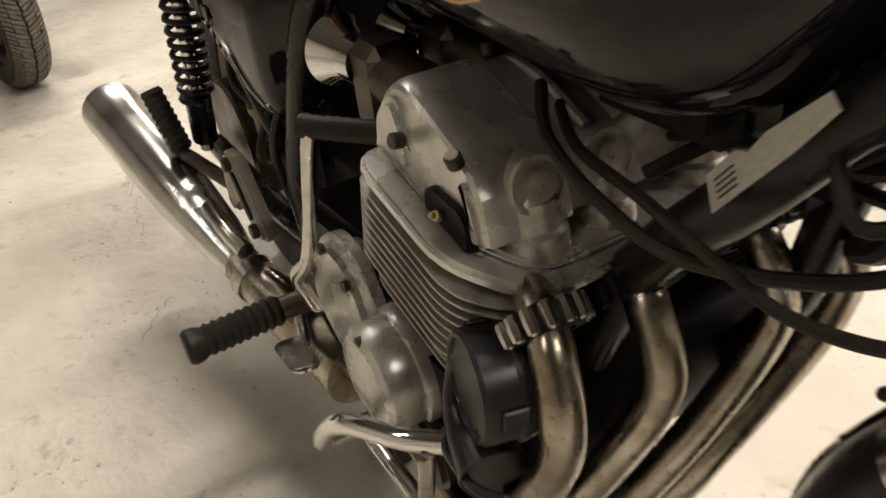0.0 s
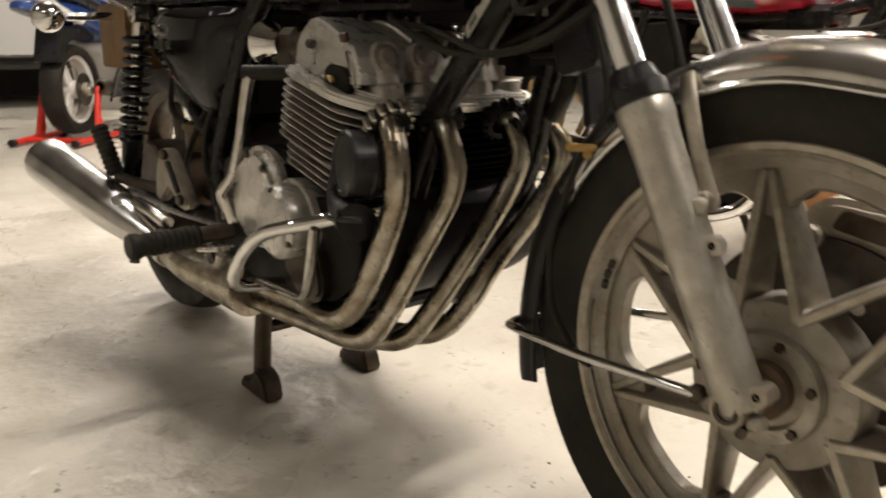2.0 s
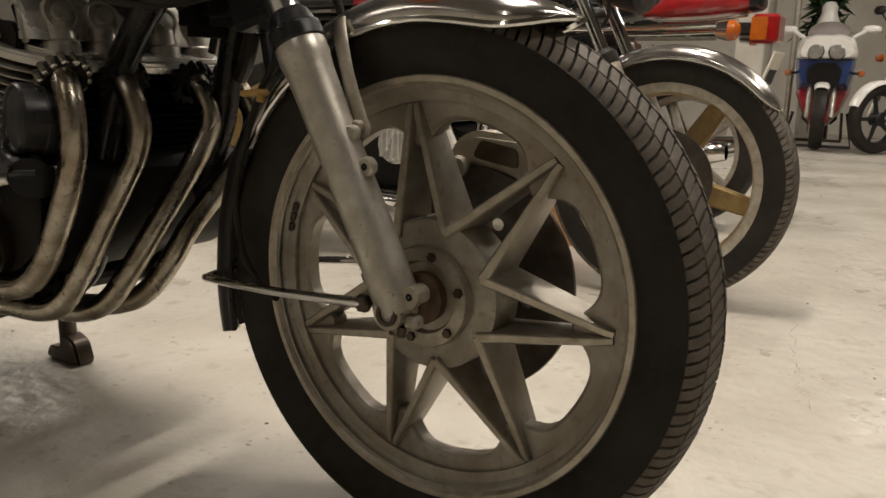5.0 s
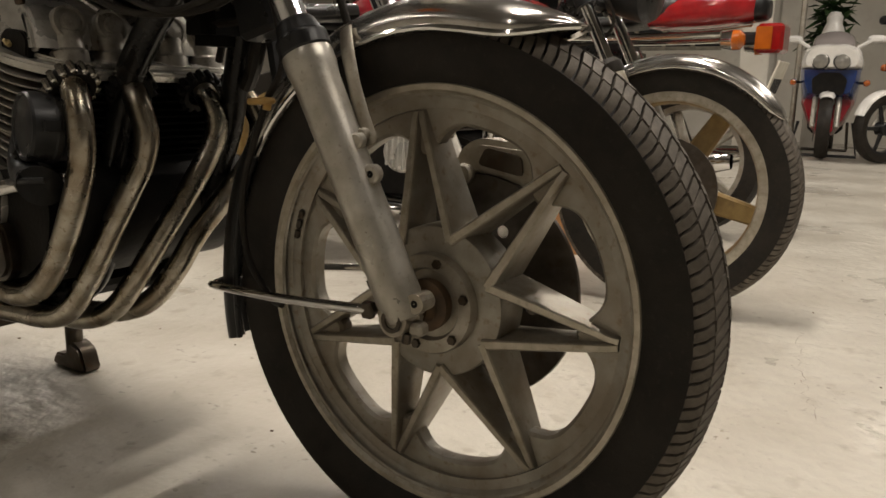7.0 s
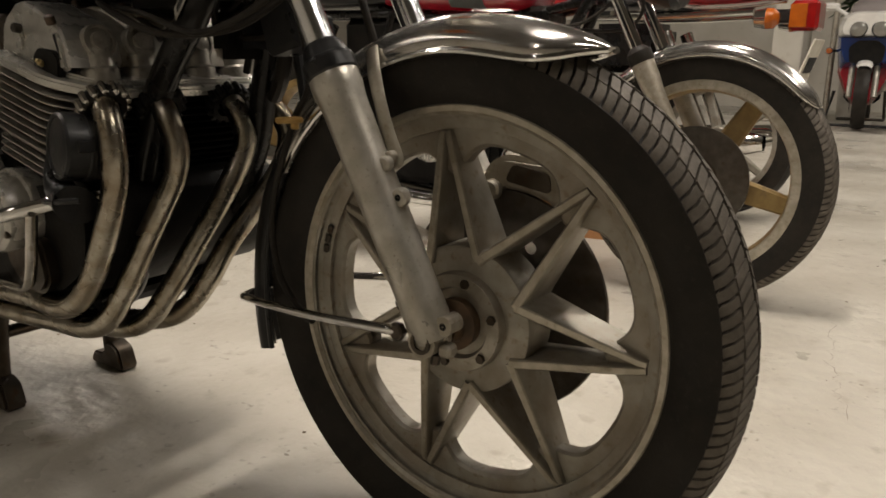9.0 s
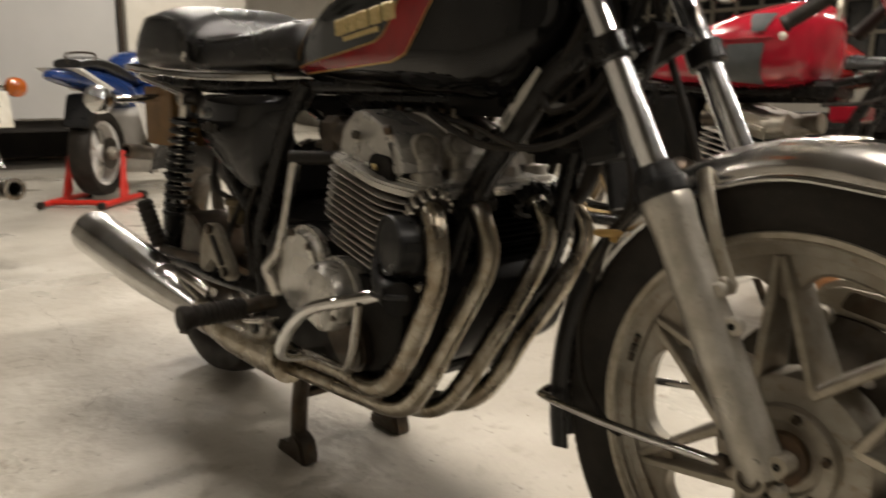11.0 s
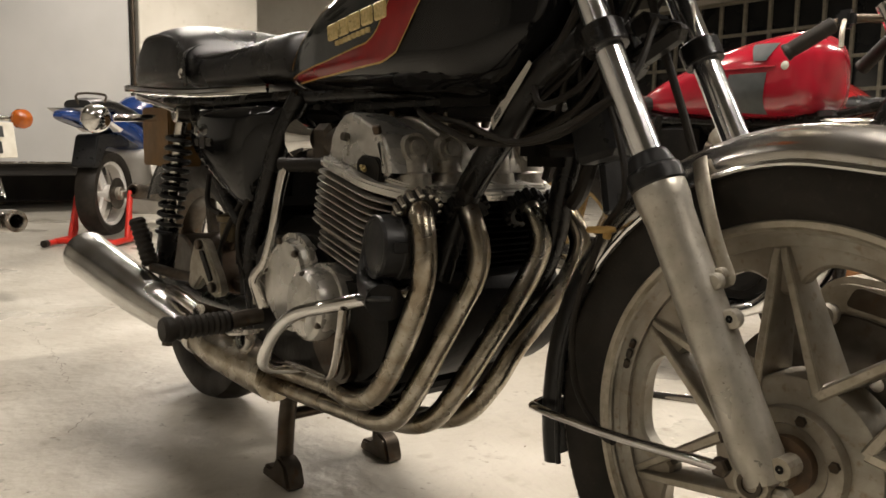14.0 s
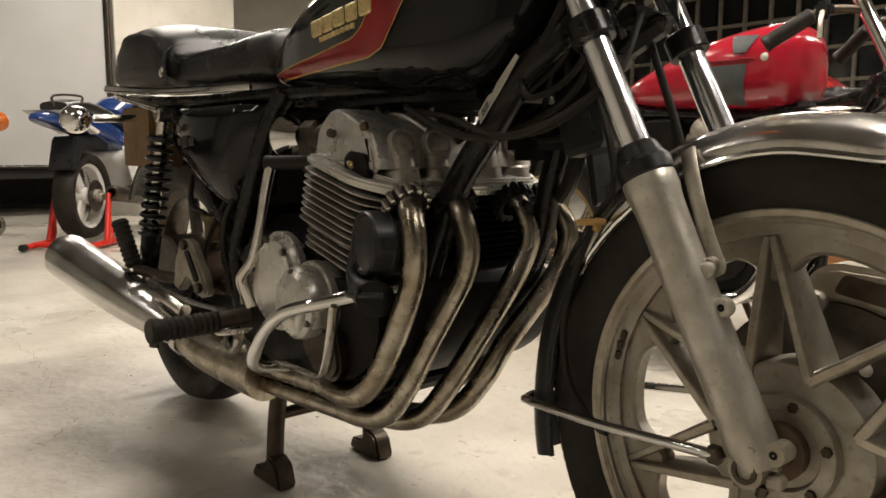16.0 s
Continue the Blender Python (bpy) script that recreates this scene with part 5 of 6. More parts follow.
PANEL_ROWS = [(0.741, -1.30, -0.985, -0.925, 0.02), (0.737, -1.312, -0.985, -0.912, 0.008), (0.715, -1.322, -0.987, -0.914, 0.0), (0.68, -1.325, -0.995, -0.93, 0.0), (0.65, -1.30, -1.004, -0.948, 0.002),
              (0.62, -1.245, -1.015, -0.966, 0.005), (0.59, -1.19, -1.026, -0.985, 0.01), (0.565, -1.14, -1.034, -1.002, 0.018), (0.548, -1.1, -1.042, -1.018, 0.03), (0.542, -1.08, -1.05, -1.035, 0.045)]
pm, ploops = bmesh.new(), []
for z, xr, xf, xn, inset in PANEL_ROWS:
    line = [(xr, -0.135), (xr, -0.165), (xr + 0.006, -0.176)]
    line += [(xr + (xf - xr) * u, -0.18 - 0.026 * math.sin(math.pi * (0.12 + 0.62 * u))) for u in (0.12, 0.3, 0.5, 0.7, 0.85, 0.95)]
    line += [(xf + (xn - xf) * 0.1, -0.198), (xf + (xn - xf) * 0.25, -0.188), (xf + (xn - xf) * 0.6, -0.16), (xn, -0.13), (xn, -0.12)]
    ploops.append([Vector((x, y + inset, z)) for x, y in line])
rings(pm, ploops, False)
sco = part("side_panel", pm, BLACK_PAINT, bike, "glossy black side panel", 60)
for k, (dx, w, h) in enumerate(((-0.035, 0.02, 0.014), (-0.008, 0.026, 0.024), (0.024, 0.028, 0.016))):
    part("panel_badge", block((w, 0.003, h), Matrix.Translation((-1.185 + dx, -0.2065, 0.672)), 0.001), BADGE_DARK, sco, "dark embossed badge")
part("panel_far", slab(rounded([(-1.31, 0.728), (-0.925, 0.735), (-1.02, 0.56), (-1.12, 0.55), (-1.33, 0.655)], 0.03, 4), 0.05, on_side(0.115), 0.015), BLACK_PAINT, bike)
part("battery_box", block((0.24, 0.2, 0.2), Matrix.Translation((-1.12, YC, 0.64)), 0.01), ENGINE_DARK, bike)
part("frame_filler", block((0.2, 0.17, 0.22), Matrix.Translation((-1.2, YC, 0.55)) @ Matrix.Rotation(radians(20), 4, "Y"), 0.03, None, 3), ENGINE_DARK, bike)
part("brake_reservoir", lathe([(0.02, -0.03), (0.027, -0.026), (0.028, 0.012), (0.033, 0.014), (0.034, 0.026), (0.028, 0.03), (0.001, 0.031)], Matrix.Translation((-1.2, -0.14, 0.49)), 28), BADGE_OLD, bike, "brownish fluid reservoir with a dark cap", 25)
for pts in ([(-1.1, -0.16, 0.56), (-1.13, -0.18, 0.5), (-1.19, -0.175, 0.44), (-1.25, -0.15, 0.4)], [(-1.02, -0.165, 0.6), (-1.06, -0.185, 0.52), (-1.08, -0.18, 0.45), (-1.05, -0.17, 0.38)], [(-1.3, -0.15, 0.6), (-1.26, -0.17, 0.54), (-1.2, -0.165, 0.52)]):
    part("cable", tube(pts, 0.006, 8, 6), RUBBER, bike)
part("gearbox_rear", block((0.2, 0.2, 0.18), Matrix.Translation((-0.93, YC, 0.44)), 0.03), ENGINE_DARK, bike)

# ---------- rear end ----------
RW = (-1.545, YC, 0.324)
plain_wheel(bike, RW, 0.324, 0.058, 0.235, STEEL_DARK, 7, 0, "rear_tyre")
arc_guard(bike, RW, [(15, 0.37, 0.07, 0.03), (50, 0.375, 0.07, 0.035), (90, 0.385, 0.07, 0.035), (120, 0.395, 0.07, 0.03), (150, 0.41, 0.068, 0.025)], FRAME_PAINT, "", "rear_mudguard")
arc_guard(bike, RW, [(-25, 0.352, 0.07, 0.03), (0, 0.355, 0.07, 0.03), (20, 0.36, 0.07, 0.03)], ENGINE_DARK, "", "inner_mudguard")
part("rear_filler", block((0.2, 0.2, 0.16), Matrix.Translation((-1.13, YC, 0.47)), 0.02), ENGINE_DARK, bike)
part("brake_drum", rod((-1.545, -0.13, 0.324), (-1.545, 0.02, 0.324), 0.12, 32, bevel=0.006), STEEL_DARK, bike)
part("tail_board", slab([(-0.1, -0.06), (0.09, -0.06), (0.09, 0.085), (-0.1, 0.085)], 0.08, Matrix.Translation((-1.58, -0.131, 0.675)) @ XZ, 0.004), BROWN_BOARD, bike, "brown board under the tail")
part("grab_rail", tube([(-1.33, -0.205, 0.742), (-1.45, -0.205, 0.762), (-1.6, -0.2, 0.782), (-1.72, -0.15, 0.79), (-1.75, YC, 0.79)], 0.009, 12, 5), CHROME, bike, "chrome grab rail")
sg = Vector((-1.60, -0.305, 0.727))
sgo = part("rear_indicator", lathe([(0.001, 0.05), (0.018, 0.046), (0.034, 0.032), (0.042, 0.008), (0.043, -0.006), (0.04, -0.012)], axis_to(sg, (1, 0, 0.03)) @ Matrix.Scale(0.8, 4), 32), CHROME, bike, "chrome bullet indicator")
part("indicator_lens", lathe([(0.041, 0.012), (0.04, 0.02), (0.025, 0.03), (0.001, 0.033)], axis_to(sg, (-1, 0, 0)) @ Matrix.Scale(0.8, 4), 28), AMBER, sgo, "amber lens")
part("indicator_stalk", rod((-1.585, -0.27, 0.728), (-1.57, -0.1, 0.735), 0.009), CHROME, sgo)
# centre stand
for s in (-1, 1):
    st = part("stand_leg", tube([(-0.93, YC + 0.11 * s, 0.24), (-0.955, YC + 0.112 * s, 0.13), (-0.962, YC + 0.115 * s, 0.03)], 0.017, 14, 4), STEEL_DARK, bike, "rust-specked centre stand leg")
    part("stand_foot", slab(rounded([(-1.02, 0.002), (-0.905, 0.002), (-0.92, 0.05), (-0.955, 0.065), (-0.975, 0.03), (-1.01, 0.03)], 0.012, 3), 0.04, on_side(YC + 0.117 * s), 0.005), STEEL_DARK, st)
part("stand_brace", rod((-0.955, YC - 0.11, 0.14), (-0.955, YC + 0.11, 0.14), 0.012), STEEL_DARK, bike)


# ---------- red cafe-style motorcycle beside it ----------
def five_spoke(parent, c, mat, blocks=0):
    return plain_wheel(parent, c, 0.335, 0.05, 0.25, mat, 5, blocks, "front_tyre", 0.05, 14)


def red_bike(m):
    b = thing("motorcycle", "red-tanked parked motorcycle with dark grey patches and gold wheels", "motorcycle", m)
    fw = (0, 0, 0.335)
    five_spoke(b, fw, GOLD_WHEEL, 40)
    for s in (-1, 1):
        part("rim_lip", lathe([(0.232, 0.034), (0.236, 0.041), (0.25, 0.043), (0.263, 0.041), (0.266, 0.036)], Matrix.Translation(fw) @ Matrix.Rotation(radians(90 * s), 4, "X"), 64), EDGE_ALLOY, b, "pale worn rim lip")
    part("brake_disc", lathe([(0.06, 0), (0.14, 0), (0.14, 0.006), (0.06, 0.006)], Matrix.Translation((0, -0.06, 0.335)) @ WHEEL_AX, 48), DISC, b)
    part("hub_cover", lathe([(0.0, 0.075), (0.03, 0.072), (0.075, 0.06), (0.085, 0.05), (0.085, 0.0)], Matrix.Translation(fw) @ WHEEL_AX, 32), STEEL_DARK, b)
    d = Vector((-0.45, 0, 0.9)).normalized()
    for y in (-0.1, 0.1):
        o = Vector((0, y, 0.335))
        part("fork_slider", lathe([(0.02, -0.02), (0.026, 0.0), (0.026, 0.25), (0.03, 0.29), (0.03, 0.335), (0.02, 0.34)], axis_to(o, d), 24), EDGE_ALLOY if y < 0 else FORK_ALLOY, b, "yellowed alloy fork slider")
        part("dust_seal", lathe([(0.031, 0.33), (0.033, 0.335), (0.033, 0.36), (0.02, 0.375)], axis_to(o, d), 24), RUBBER, b)
        part("stanchion", rod(o + d * 0.36, o + d * 0.78, 0.0175, 24), CHROME, b, "chrome fork tube")
        part("fork_clamp", rod(o + d * 0.53, o + d * 0.57, 0.027, 20), PLASTIC, b)
        # clip-on bar with its grip
        g0 = o + d * 0.74
        s = math.copysign(1, y)
        ga, gb = Vector((-0.427, 0.17 * s, 0.99)), Vector((-0.524, 0.22 * s, 0.922))
        bar = part("clip_on_bar", tube([g0, g0.lerp(ga, 0.6) + Vector((0, 0, 0.008)), ga, gb], 0.0105, 12), STEEL_DARK, b)
        gp = lathe([(0.012, 0.0)] + [(0.0195 + 0.0012 * (k % 2), 0.005 + 0.006 * k) for k in range(20)] + [(0.0225, 0.122), (0.0225, 0.13), (0.008, 0.132)], axis_to(ga, gb - ga), 18, None, True)
        part("grip", gp, RUBBER, bar, "worn black rubber grip")
        part("lever", tube([ga + Vector((0.03, 0.02 * s, 0.0)), ga + Vector((0.045, 0.06 * s, -0.03)), ga + Vector((0.05, 0.07 * s, -0.07))], 0.006, 10), ALLOY, bar)
        part("switch_box", block((0.045, 0.035, 0.045), Matrix.Translation(ga + Vector((0.02, -0.01 * s, 0.008))), 0.01, None, 2), PLASTIC, bar)
    part("lower_yoke", block((0.05, 0.22, 0.035), Matrix.Translation(Vector((-0.03, 0, 0.335)) + d * 0.55), 0.01), FRAME_PAINT, b)
    arc_guard(b, fw, [(36, 0.338, 0.02, 0.004), (42, 0.345, 0.05, 0.02), (60, 0.352, 0.055, 0.03), (90, 0.356, 0.056, 0.036), (120, 0.357, 0.056, 0.036), (150, 0.36, 0.056, 0.03)], GUARD_CHROME, "chrome front mudguard")
    for s in (-1, 1):
        part("guard_stay", tube([(-0.15, 0.06 * s, 0.66), (-0.11, 0.09 * s, 0.6), (-0.1, 0.1 * s, 0.56)], 0.006, 8), CHROME, b)
    hlp = Vector((-0.13, 0, 0.86))
    part("headlamp_shell", lathe([(0.02, -0.1), (0.07, -0.07), (0.085, 0.0), (0.09, 0.03), (0.08, 0.05), (0.001, 0.065)], axis_to(hlp, (1, 0, -0.1)), 36), PLASTIC, b)
    tk = [(-1.1, 0.05, 0.8, 0.845), (-0.99, 0.11, 0.783, 0.89), (-0.89, 0.134, 0.773, 0.927), (-0.8, 0.149, 0.767, 0.958), (-0.71, 0.157, 0.763, 0.98), (-0.62, 0.156, 0.762, 0.994), (-0.55, 0.146, 0.768, 0.998), (-0.515, 0.122, 0.778, 0.98), (-0.498, 0.085, 0.8, 0.95), (-0.493, 0.035, 0.84, 0.91)]
    t = part("fuel_tank", loft(tk, 0, 0.45, 3.0, 44, 5), RED_BRIGHT, b, "bright red tank with bare grey patches", 60)

    def side(x, z):
        xs = [r[0] for r in tk]
        w, zb, zt = (float(np.interp(x, xs, [r[i] for r in tk])) for i in (1, 2, 3))
        z0 = zb + 0.45 * (zt - zb)
        u = min(abs(z - z0) / ((zt - z0) if z > z0 else (z0 - zb)), 0.99)
        return -w * (1 - u ** 3) ** (1 / 3)

    for quad in (((-0.735, 0.785), (-0.62, 0.775), (-0.605, 0.885), (-0.715, 0.885)), ((-0.645, 0.916), (-0.61, 0.916), (-0.585, 0.962), (-0.665, 0.966))):
        bm = bmesh.new()
        g = []
        for i in range(9):
            row = []
            for j in range(9):
                u, v = i / 8, j / 8
                x = (quad[0][0] * (1 - u) + quad[1][0] * u) * (1 - v) + (quad[3][0] * (1 - u) + quad[2][0] * u) * v
                z = (quad[0][1] * (1 - u) + quad[1][1] * u) * (1 - v) + (quad[3][1] * (1 - u) + quad[2][1] * u) * v
                row.append(bm.verts.new((x, side(x, z) - 0.005, z)))
            g.append(row)
        for i in range(8):
            for j in range(8):
                bm.faces.new((g[i][j], g[i + 1][j], g[i + 1][j + 1], g[i][j + 1]))
        part("bare_patch", bm, PATCH_GREY, t, "dull dark grey patch", 80)
    part("tank_strip", tube([(x, side(x, 0.9) - 0.003, 0.9) for x in (-0.74, -0.66, -0.585)], 0.004, 8, 4, None, 0.6), RED_BRIGHT, t)
    part("bare_spot", lathe([(0.012, 0.0), (0.008, 0.002), (0.0, 0.002)], axis_to((-0.56, side(-0.56, 0.9) - 0.001, 0.9), (0.5, -1, 0)), 9), LABEL_WHITE, t, "chipped pale spot")
    part("seat", loft([(-1.0, 0.1, 0.8, 0.85), (-1.1, 0.13, 0.79, 0.85), (-1.3, 0.14, 0.79, 0.86), (-1.5, 0.13, 0.8, 0.9), (-1.62, 0.09, 0.82, 0.9)], 0, 0.4, 3), LEATHER, b)
    for s in (-1, 1):
        part("frame_tube", tube([(-0.32, 0.03 * s, 0.84), (-0.42, 0.06 * s, 0.62), (-0.47, 0.08 * s, 0.4), (-0.55, 0.1 * s, 0.26), (-0.95, 0.11 * s, 0.26), (-1.05, 0.11 * s, 0.5), (-0.98, 0.09 * s, 0.78)], 0.016, 12, 5), FRAME_PAINT, b)
        part("top_rail", tube([(-0.32, 0.03 * s, 0.8), (-0.6, 0.06 * s, 0.755), (-1.0, 0.09 * s, 0.77), (-1.5, 0.11 * s, 0.78)], 0.014, 12, 5), FRAME_PAINT, b)
    e = Matrix.Translation((-0.70, 0, 0.56)) @ Matrix.Rotation(radians(14), 4, "Y")
    cyl = part("cylinder_block", block((0.15, 0.3, 0.16), e, 0.02), ENGINE_DARK, b, "finned twin cylinder block")
    fb = slab(rounded([(-0.1, -0.17), (0.1, -0.17), (0.1, 0.17), (-0.1, 0.17)], 0.03), 0.004)
    finish(fb)
    me = bpy.data.meshes.new("fin")
    fb.to_mesh(me)
    fb.free()
    me.materials.append(FIN_ALLOY)
    for k in range(10):
        o = new("fin", me)
        o.parent, o.matrix_basis = cyl, e @ Matrix.Translation((0, 0, -0.075 + 0.0165 * k))
    hd = block((0.2, 0.3, 0.06), e @ Matrix.Translation((0, 0, 0.115)), 0.025, None, 2)
    for y in (-0.1, 0.1):
        rod(e @ Vector((0.06, y, 0.12)), e @ Vector((0.12, y, 0.14)), 0.03, 20, hd)
        rod(e @ Vector((-0.06, y, 0.12)), e @ Vector((-0.12, y, 0.14)), 0.03, 20, hd)
    part("cylinder_head", hd, ALLOY, b, "grey alloy cylinder head")
    part("crankcase", slab(rounded([(-0.54, 0.43), (-0.52, 0.35), (-0.58, 0.26), (-0.93, 0.25), (-1.04, 0.33), (-1.02, 0.46), (-0.8, 0.49)], 0.04), 0.3, on_side(0), 0.02), ENGINE_DARK, b)
    part("alternator_dome", lathe([(0.0, 0.055), (0.03, 0.05), (0.055, 0.03), (0.066, 0.0), (0.068, -0.03)], axis_to((-0.86, -0.13, 0.52), (0, -0.75, 0.66)) @ Matrix.Scale(0.7, 4), 32), STEEL_DARK, b, "polished domed cover")
    rib = part("ribbed_cover", lathe([(0.0, 0.03), (0.05, 0.027), (0.062, 0.015), (0.065, -0.03)], axis_to((-0.78, -0.165, 0.39), (0.2, -0.95, 0)), 32), ENGINE_ALLOY, b, "ribbed alloy breather cover")
    for k in range(6):
        part("rib", block((0.008, 0.11 - 0.012 * abs(k - 2.5), 0.007), axis_to((-0.78, -0.165, 0.39), (0.2, -0.95, 0)) @ Matrix.Translation((-0.045 + 0.018 * k, 0, 0.031)), 0.002), ENGINE_ALLOY, rib)
    part("side_cover", lathe([(0.0, 0.03), (0.09, 0.028), (0.105, 0.015), (0.108, -0.02)], axis_to((-0.66, -0.145, 0.37), (0, -1, 0)) @ Matrix.Scale(0.8, 4), 36), ENGINE_DARK, b, "round polished engine cover")
    for y in (-0.15, -0.05, 0.05, 0.15):
        part("exhaust_pipe", tube([e @ Vector((0.1, y, 0.07)), (-0.53, y, 0.60), (-0.488, y * 1.03, 0.535), (-0.495, y * 1.05, 0.42), (-0.55, y * 1.1, 0.29), (-0.63, y * 1.1 - 0.02, 0.235), (-0.78, y * 1.0 - 0.06, 0.22), (-1.1, y * 0.4 - 0.15, 0.25)], 0.02, 16, 6), CHROME, b, "chrome exhaust pipe")
    for y in (-0.11, 0.11):
        part("silencer", lathe([(0.022, 0), (0.045, 0.1), (0.05, 0.45), (0.03, 0.5)], axis_to((-1.2, y * 1.8, 0.27), (-1, 0, 0.08)), 24), CHROME, b)
        part("carburettor", rod((-0.68, y * 0.7, 0.68), (-0.82, y * 0.7, 0.68), 0.03, 16, bevel=0.005), STEEL_DARK, b)
    plain_wheel(b, (-1.42, 0, 0.325), 0.325, 0.06, 0.24, GOLD_WHEEL, 5, 0, "rear_tyre")
    for s in (-1, 1):
        part("shock_absorber", rod((-1.2, 0.14 * s, 0.74), (-1.4, 0.14 * s, 0.36), 0.026, 14), CHROME_DULL, b)
        part("swing_arm", rod((-0.95, 0.12 * s, 0.34), (-1.44, 0.12 * s, 0.325), 0.02), FRAME_PAINT, b)
    for pts in ([(-0.3, -0.05, 0.93), (-0.22, -0.08, 0.84), (-0.3, -0.12, 0.74), (-0.45, -0.13, 0.72)], [(-0.25, -0.15, 0.9), (-0.18, -0.05, 0.8), (-0.25, 0.0, 0.72), (-0.5, -0.05, 0.73)]):
        part("cable", tube(pts, 0.005, 8), RUBBER, b)
    part("battery_box", block((0.34, 0.2, 0.28), Matrix.Translation((-1.02, 0, 0.62)), 0.02), ENGINE_DARK, b)
    part("under_tank", block((0.5, 0.14, 0.06), Matrix.Translation((-0.7, 0, 0.755)), 0.015), FRAME_PAINT, b)
    part("prop_stand", rod((-0.8, 0.14, 0.3), (-0.75, 0.3, 0.0), 0.012), STEEL_DARK, b)
    part("coil_box", block((0.09, 0.08, 0.05), Matrix.Translation((-0.42, -0.02, 0.70)), 0.008), RED_BRIGHT, b, "red ignition box")
    return b


PATCH_GREY = surf("patch_grey", (0.07, 0.075, 0.075), (0.05, 0.055, 0.055), 0.5, 0.0, 30)
ORANGE_BOX = surf("orange_plastic", (0.5, 0.24, 0.1), (0.4, 0.19, 0.08), 0.5, 0.0, 30)
red_bike(Matrix.Translation((-0.12, 1.32, 0)))


# ---------- red motorcycle that shows its tail ----------
def tail_bike(m):
    b = thing("motorcycle", "dark red parked motorcycle seen by its tail lights", "motorcycle", m)
    plain_wheel(b, (-1.4, 0, 0.315), 0.315, 0.06, 0.23, WHEEL_ALLOY, 5, 0, "rear_tyre")
    plain_wheel(b, (0, 0, 0.325), 0.325, 0.05, 0.25, WHEEL_ALLOY, 5, 0, "front_tyre")
    for y in (-0.1, 0.1):
        part("fork", rod((0, y, 0.325), (-0.3, y, 0.95), 0.022), CHROME, b)
        part("shock_absorber", rod((-1.18, y * 1.3, 0.74), (-1.36, y * 1.3, 0.35), 0.028, 16), CHROME_DULL, b)
        part("swing_arm", rod((-0.95, y * 1.2, 0.34), (-1.42, y * 1.2, 0.315), 0.02), FRAME_PAINT, b)
        part("side_rail", tube([(-0.9, y * 1.5, 0.80), (-1.2, y * 1.6, 0.80), (-1.52, y * 1.55, 0.81)], 0.012, 12), CHROME, b, "chrome side rail")
        s = math.copysign(1, y)
        st = part("rear_indicator", lathe([(0.01, -0.05), (0.03, -0.04), (0.038, 0.0)], axis_to((-1.58, 0.2 * s, 0.785), (-1, 0, 0)), 24), CHROME, b)
        part("indicator_lens", lathe([(0.038, 0.0), (0.036, 0.025), (0.02, 0.04), (0.001, 0.042)], axis_to((-1.58, 0.2 * s, 0.785), (-1, 0, 0)), 24), AMBER, st, "amber lens")
        part("indicator_stalk", rod((-1.56, 0.19 * s, 0.785), (-1.54, 0.05 * s, 0.79), 0.009), CHROME_DULL, st)
    part("tail_cowl", loft([(-1.22, 0.12, 0.84, 0.9), (-1.3, 0.135, 0.835, 0.96), (-1.45, 0.12, 0.84, 0.985), (-1.6, 0.09, 0.86, 0.98), (-1.63, 0.06, 0.88, 0.96)], 0, 0.4, 3), RED_PAINT, b, "deep red tail cowl")
    part("seat", loft([(-0.72, 0.11, 0.84, 0.92), (-0.85, 0.13, 0.84, 0.90), (-1.08, 0.14, 0.84, 0.90), (-1.25, 0.14, 0.86, 0.965), (-1.38, 0.11, 0.88, 0.985)], 0, 0.4, 3), LEATHER, b, "black leather seat")
    part("tail_trim", tube([(-0.9, -0.142, 0.835), (-1.3, -0.14, 0.838), (-1.58, -0.1, 0.86)], 0.005, 8), CHROME, b)
    part("fuel_tank", loft([(-0.78, 0.1, 0.82, 0.9), (-0.65, 0.13, 0.8, 0.98), (-0.45, 0.15, 0.78, 1.0), (-0.3, 0.13, 0.79, 0.97), (-0.25, 0.06, 0.83, 0.9)], 0, 0.4, 3), RED_PAINT, b, "deep red tank")
    lamp = part("tail_lamp", block((0.1, 0.14, 0.11), Matrix.Translation((-1.68, 0.0, 0.8)), 0.012), RED_LENS, b, "red tail lamp")
    part("lamp_side", block((0.06, 0.006, 0.085), Matrix.Translation((-1.66, 0.072, 0.8)), 0.002), AMBER, lamp, "amber reflector")
    part("cowl_end", loft([(-1.585, 0.085, 0.862, 0.975), (-1.64, 0.075, 0.868, 0.965), (-1.66, 0.05, 0.88, 0.945)], 0, 0.4, 3), PLASTIC, b, "black tail end cap")
    part("lamp_bracket", block((0.1, 0.1, 0.05), Matrix.Translation((-1.61, 0, 0.80)), 0.01), PLASTIC, b)
    arc_guard(b, (-1.4, 0, 0.315), [(60, 0.37, 0.07, 0.03), (100, 0.375, 0.07, 0.03), (140, 0.385, 0.07, 0.03), (165, 0.40, 0.07, 0.02)], PLASTIC, "", "rear_mudguard")
    pl = part("number_plate", block((0.008, 0.2, 0.2), Matrix.Translation((-1.70, 0, 0.62)) @ Matrix.Rotation(radians(-18), 4, "Y"), 0.002), PLATE_WHITE, b, "pale number plate")
    for k in range(4):
        part("plate_bar", block((0.003, 0.022, 0.06), Matrix.Translation((-1.7065, -0.06 + 0.04 * k, 0.62)) @ Matrix.Rotation(radians(-18), 4, "Y"), 0), INK, pl)
    part("engine", block((0.4, 0.4, 0.4), Matrix.Translation((-0.65, 0, 0.48)), 0.06, None, 3), ENGINE_DARK, b)
